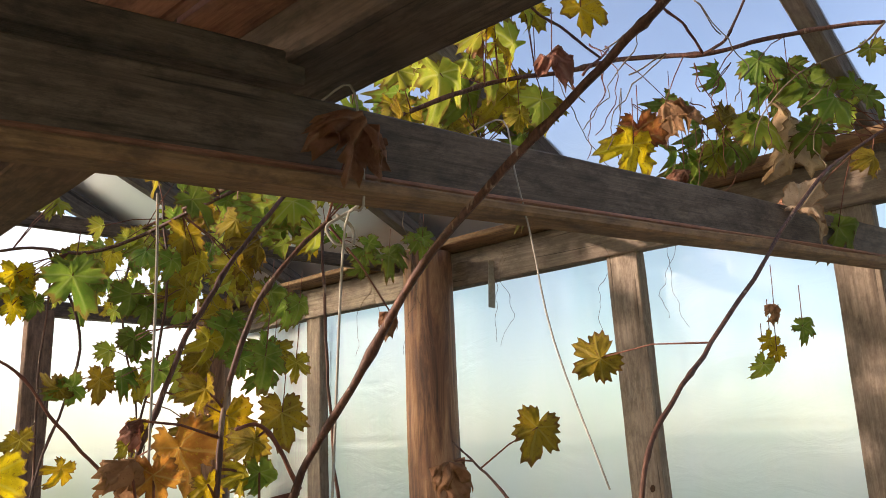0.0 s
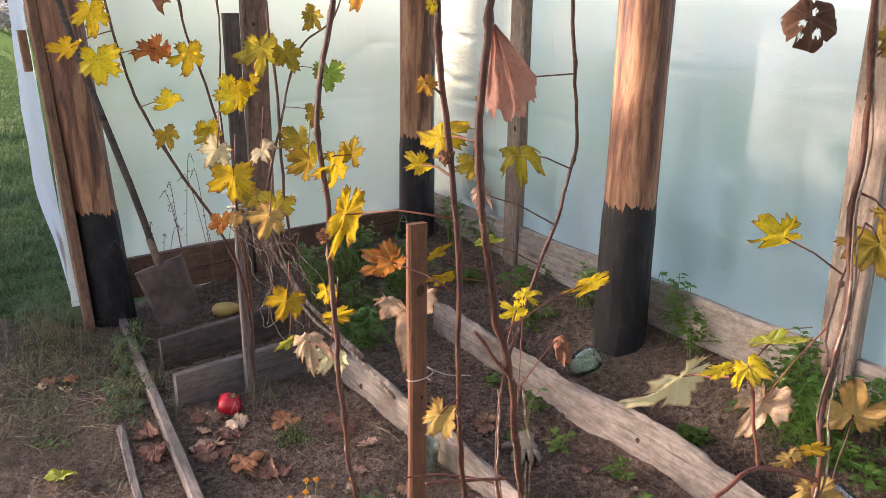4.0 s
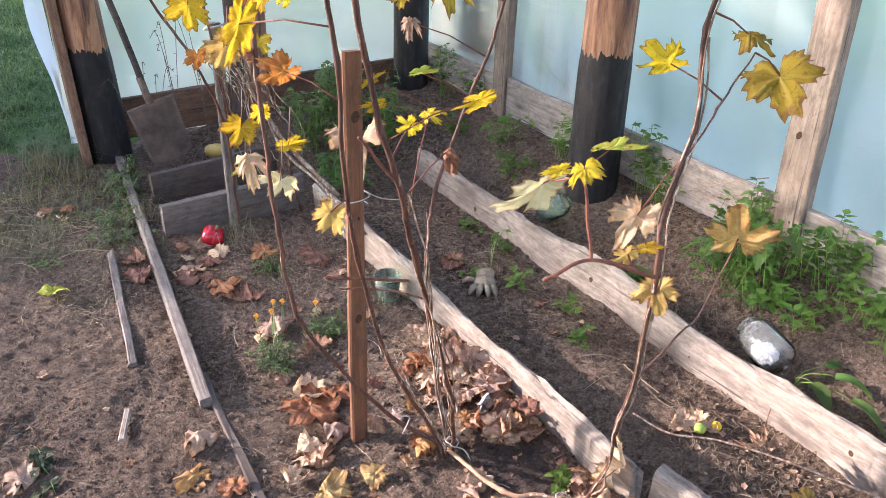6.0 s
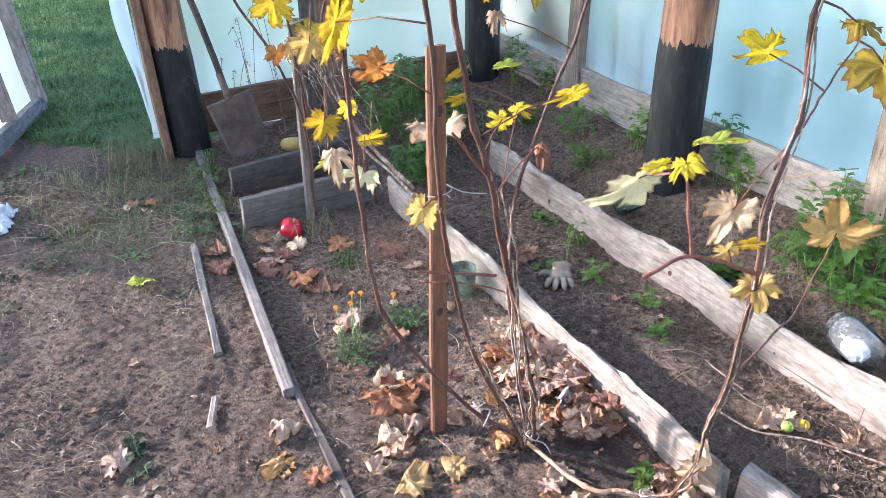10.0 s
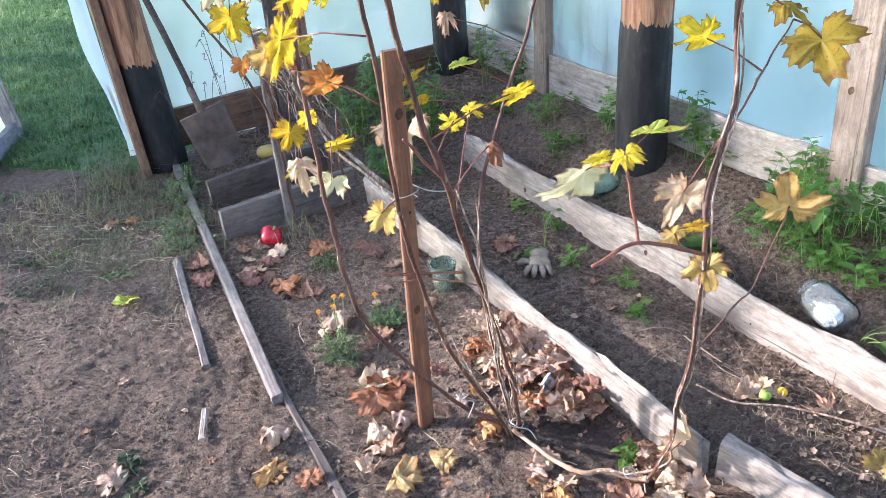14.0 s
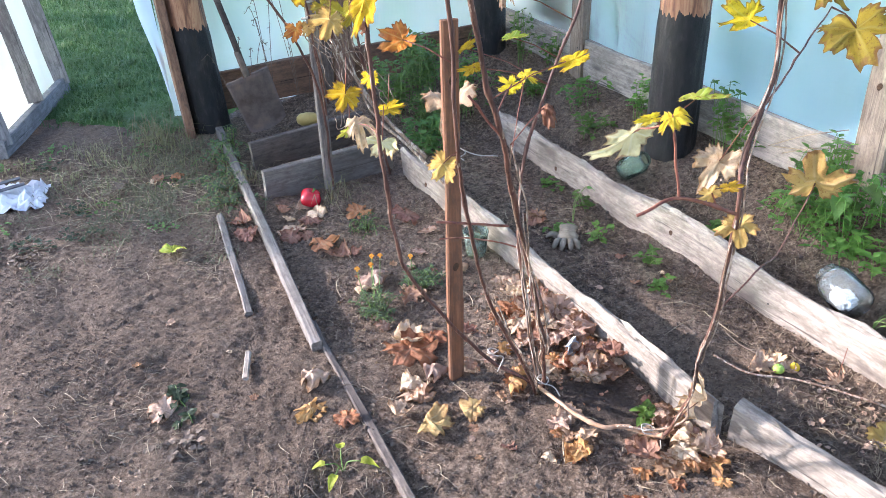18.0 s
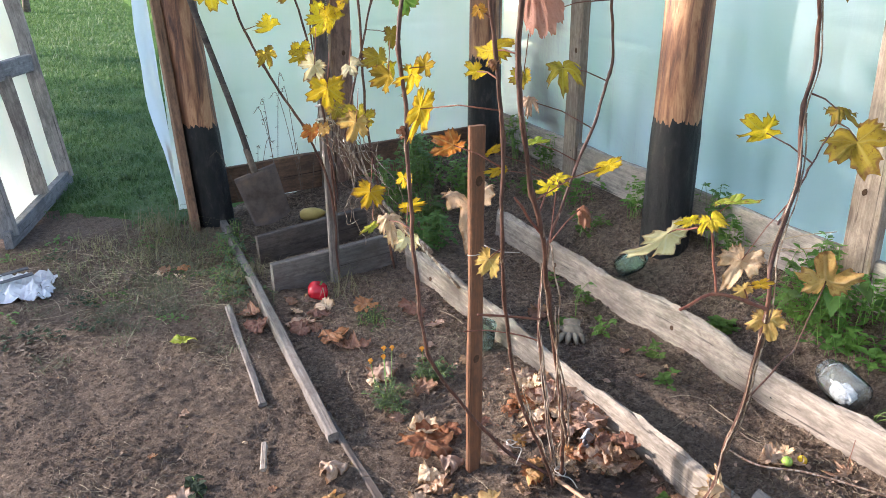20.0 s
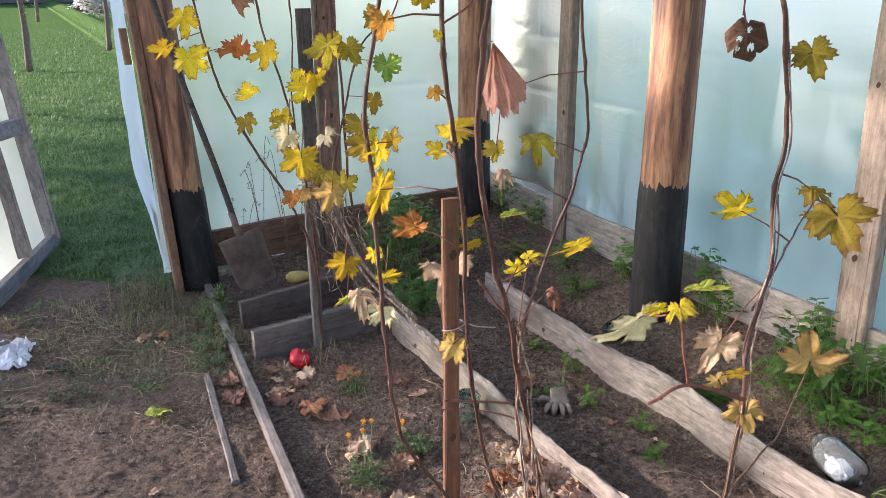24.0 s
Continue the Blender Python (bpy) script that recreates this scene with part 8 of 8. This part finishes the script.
# ---- beyond the doorway ----
BARN = wood("dark_barn_boards", (0.05, 0.05, 0.055), (0.12, 0.12, 0.125), 0.85)
ROOF = speckled("slate_roof", [(0.3, (0.03, 0.034, 0.042)), (0.7, (0.07, 0.075, 0.09))], 3, 0.7)
PALE = speckled("white_trim", [(0.3, (0.55, 0.56, 0.58)), (0.7, (0.78, 0.78, 0.78))], 5, 0.6)
RUST = speckled("dark_red_paint", [(0.3, (0.12, 0.025, 0.02)), (0.7, (0.22, 0.05, 0.04))], 5, 0.7)
PANE = speckled("window_pane", [(0.3, (0.05, 0.06, 0.07)), (0.7, (0.10, 0.11, 0.12))], 2, 0.15)


def box_bm(x0, x1, y0, y1, z0, z1):
    bm = bmesh.new()
    bmesh.ops.create_cube(bm, size=1, matrix=Matrix.Translation(((x0 + x1) / 2, (y0 + y1) / 2, (z0 + z1) / 2)) @ Matrix.Diagonal((x1 - x0, y1 - y0, z1 - z0, 1)))
    bmesh.ops.bevel(bm, geom=list(bm.edges), offset=0.02, segments=1, affect="EDGES")
    return bm


barn = empty("barn", pose(0, 48, 0) @ Matrix.Scale(2.2, 4), "dark grey weatherboarded barn with a small white window", "barn")
for k in range(11):
    part("board", beam_bm(7.0, 0.03, 0.205, RNG, 0.004, 1.0, 0.004), BARN, barn, at=pose(-2.5, 0, 0.12 + 0.2 * k))
part("wall", box_bm(-2.5, 4.5, 0.04, 5.0, 0.0, 2.25), BARN, barn)
bm = bmesh.new()
prof = [(-0.3, 2.15), (2.5, 3.1), (5.3, 2.15), (5.3, 2.25), (2.5, 3.2), (-0.3, 2.25)]
loops = [[bm.verts.new((x, y, z)) for y, z in prof] for x in (-3.0, 5.0)]
for i in range(6):
    j = (i + 1) % 6
    bm.faces.new((loops[0][i], loops[1][i], loops[1][j], loops[0][j]))
bm.faces.new(loops[0][::-1])
bm.faces.new(loops[1])
part("roof", bm, ROOF, barn, "dark slate roof")
win = part("window", box_bm(2.10, 2.60, -0.06, 0.0, 1.10, 1.62), PALE, barn, "small white window")
part("pane", box_bm(2.15, 2.33, -0.075, -0.062, 1.15, 1.57), PANE, win)
part("pane", box_bm(2.37, 2.55, -0.075, -0.062, 1.15, 1.57), PANE, win)
shed = empty("garden_shed", pose(3.3, 36.0, 0) @ Matrix.Scale(1.7, 4), "low dark red garden shed in front of the barn", "shed")
for k in range(8):
    part("board", beam_bm(1.5, 0.11, 0.03, RNG, 0.003, 0.4, 0.003), RUST, shed, at=between((-0.4 + 0.115 * k, 0, 0), (-0.4 + 0.115 * k, 0, 1.5)))
part("roof", box_bm(-0.55, 0.6, -0.15, 0.9, 1.5, 1.58), ROOF, shed)
WHITE = leaf_material("white_petal", (0.70, 0.70, 0.66), (0.80, 0.80, 0.78), (0.5, 0.52, 0.4), (0.7, 0.7, 0.6), 0.3, spots=0.2)
for k, (x, y) in enumerate(((2.7, 31.0), (3.3, 30.5), (3.9, 31.4))):
    herb("flower_bush", x, y, 1.1, 0.6, 46, 0.2, WHITE, "low bush thick with white autumn flowers", "bush", 700 + k, 14, "flower bushes")


def young_tree(x, y, h, seed):
    rr = random.Random(seed)
    e = empty("fruit_tree", pose(x, y, -0.02), "young fruit tree with thin yellowing crown on the lawn", "tree", "fruit trees")
    part("trunk", tube_bm(smooth_path([(0, 0, 0), (0.03, 0, h * 0.3), (-0.02, 0.02, h * 0.55)], 5), [0.06 - 0.003 * i for i in range(11)], 9, jitter=0.2), TWIG, e, smooth=True)
    verts, faces = [], []
    for _ in range(9):
        a = rr.uniform(0, math.tau)
        d = Vector((math.cos(a), math.sin(a), rr.uniform(0.6, 1.4)))
        p = Vector((-0.01, 0.01, h * rr.uniform(0.4, 0.55)))
        path = smooth_path([p, p + d * h * 0.14, p + d * h * 0.26 + Vector((0, 0, 0.1))], 5)
        part("limb", tube_bm(path, [0.022 - 0.0016 * i for i in range(11)], 6), TWIG, e, smooth=True)
        for q in path[3:]:
            for _ in range(30):
                c = q + Vector((rr.gauss(0, 0.22), rr.gauss(0, 0.22), rr.gauss(0, 0.2)))
                b = rr.uniform(0, math.tau)
                blade(verts, faces, c, Vector((math.cos(b), math.sin(b), rr.uniform(-0.6, 0.4))).normalized(), Vector((0, 0, 1)), rr.uniform(0.06, 0.11), 0.025)
    me = bpy.data.meshes.new("crown")
    me.from_pydata(verts, [], faces)
    me.materials.append(LEAF[3])
    ob = new("crown", me)
    ob.parent = e
    tagged(ob, kind="stuff")


for k, (x, y) in enumerate(((0.15, 14.6), (1.75, 18.0), (0.9, 30.0), (-2.5, 12.0))):
    young_tree(x, y, 3.0, 800 + k)


def shade_tree(x, y, h, centre, rad, seed):
    """An unseen tree added to cast shade: trunk, limbs, and a loose crown of leaf clumps."""
    rr = random.Random(seed)
    e = empty("garden_tree", pose(x, y, -0.05), "unseen tall tree with a loose crown, added to shade the doorway", "tree", "garden trees")
    part("trunk", tube_bm(smooth_path([(0, 0, 0), (0.08, 0.05, h * 0.3), (-0.05, 0.02, h * 0.6), (0, 0, h * 0.85)], 5), [0.17 - 0.009 * i for i in range(16)], 10, jitter=0.2), TWIG, e, smooth=True)
    verts, faces = [], []
    for _ in range(16):
        a = rr.uniform(0, math.tau)
        d = Vector((math.cos(a), math.sin(a), rr.uniform(0.2, 0.9)))
        p = Vector((0, 0, h * rr.uniform(0.35, 0.75)))
        part("limb", tube_bm(smooth_path([p, p + d * rad * 0.4, p + d * rad * 0.75 + Vector((0, 0, 0.2))], 5), [0.05 - 0.004 * i for i in range(11)], 6), TWIG, e, smooth=True)
    for _ in range(420):
        d = Vector((rr.gauss(0, 1), rr.gauss(0, 1), rr.gauss(0, 1))).normalized() * rr.uniform(0.35, 1.0)
        c = Vector((d.x * rad, d.y * rad, centre + d.z * rad * 1.05)) + Vector((0, 0, 0.5 * noise.noise(d * 3)))
        for _ in range(22):
            b = rr.uniform(0, math.tau)
            blade(verts, faces, c + Vector((rr.gauss(0, 0.18), rr.gauss(0, 0.18), rr.gauss(0, 0.15))), Vector((math.cos(b), math.sin(b), rr.uniform(-0.8, 0.6))).normalized(), Vector((0, 0, 1)), rr.uniform(0.09, 0.15), 0.045)
    me = bpy.data.meshes.new("crown")
    me.from_pydata(verts, [], faces)
    me.materials.append(LEAF[2])
    ob = new("crown", me)
    ob.parent = e
    tagged(ob, kind="stuff")


# Both stand out of view, set along the sun's rays to the gable and door.
shade_tree(-5.1, 10.95, 6.0, 3.5, 2.15, 900)
shade_tree(-5.9, 9.7, 5.0, 3.4, 1.1, 901)
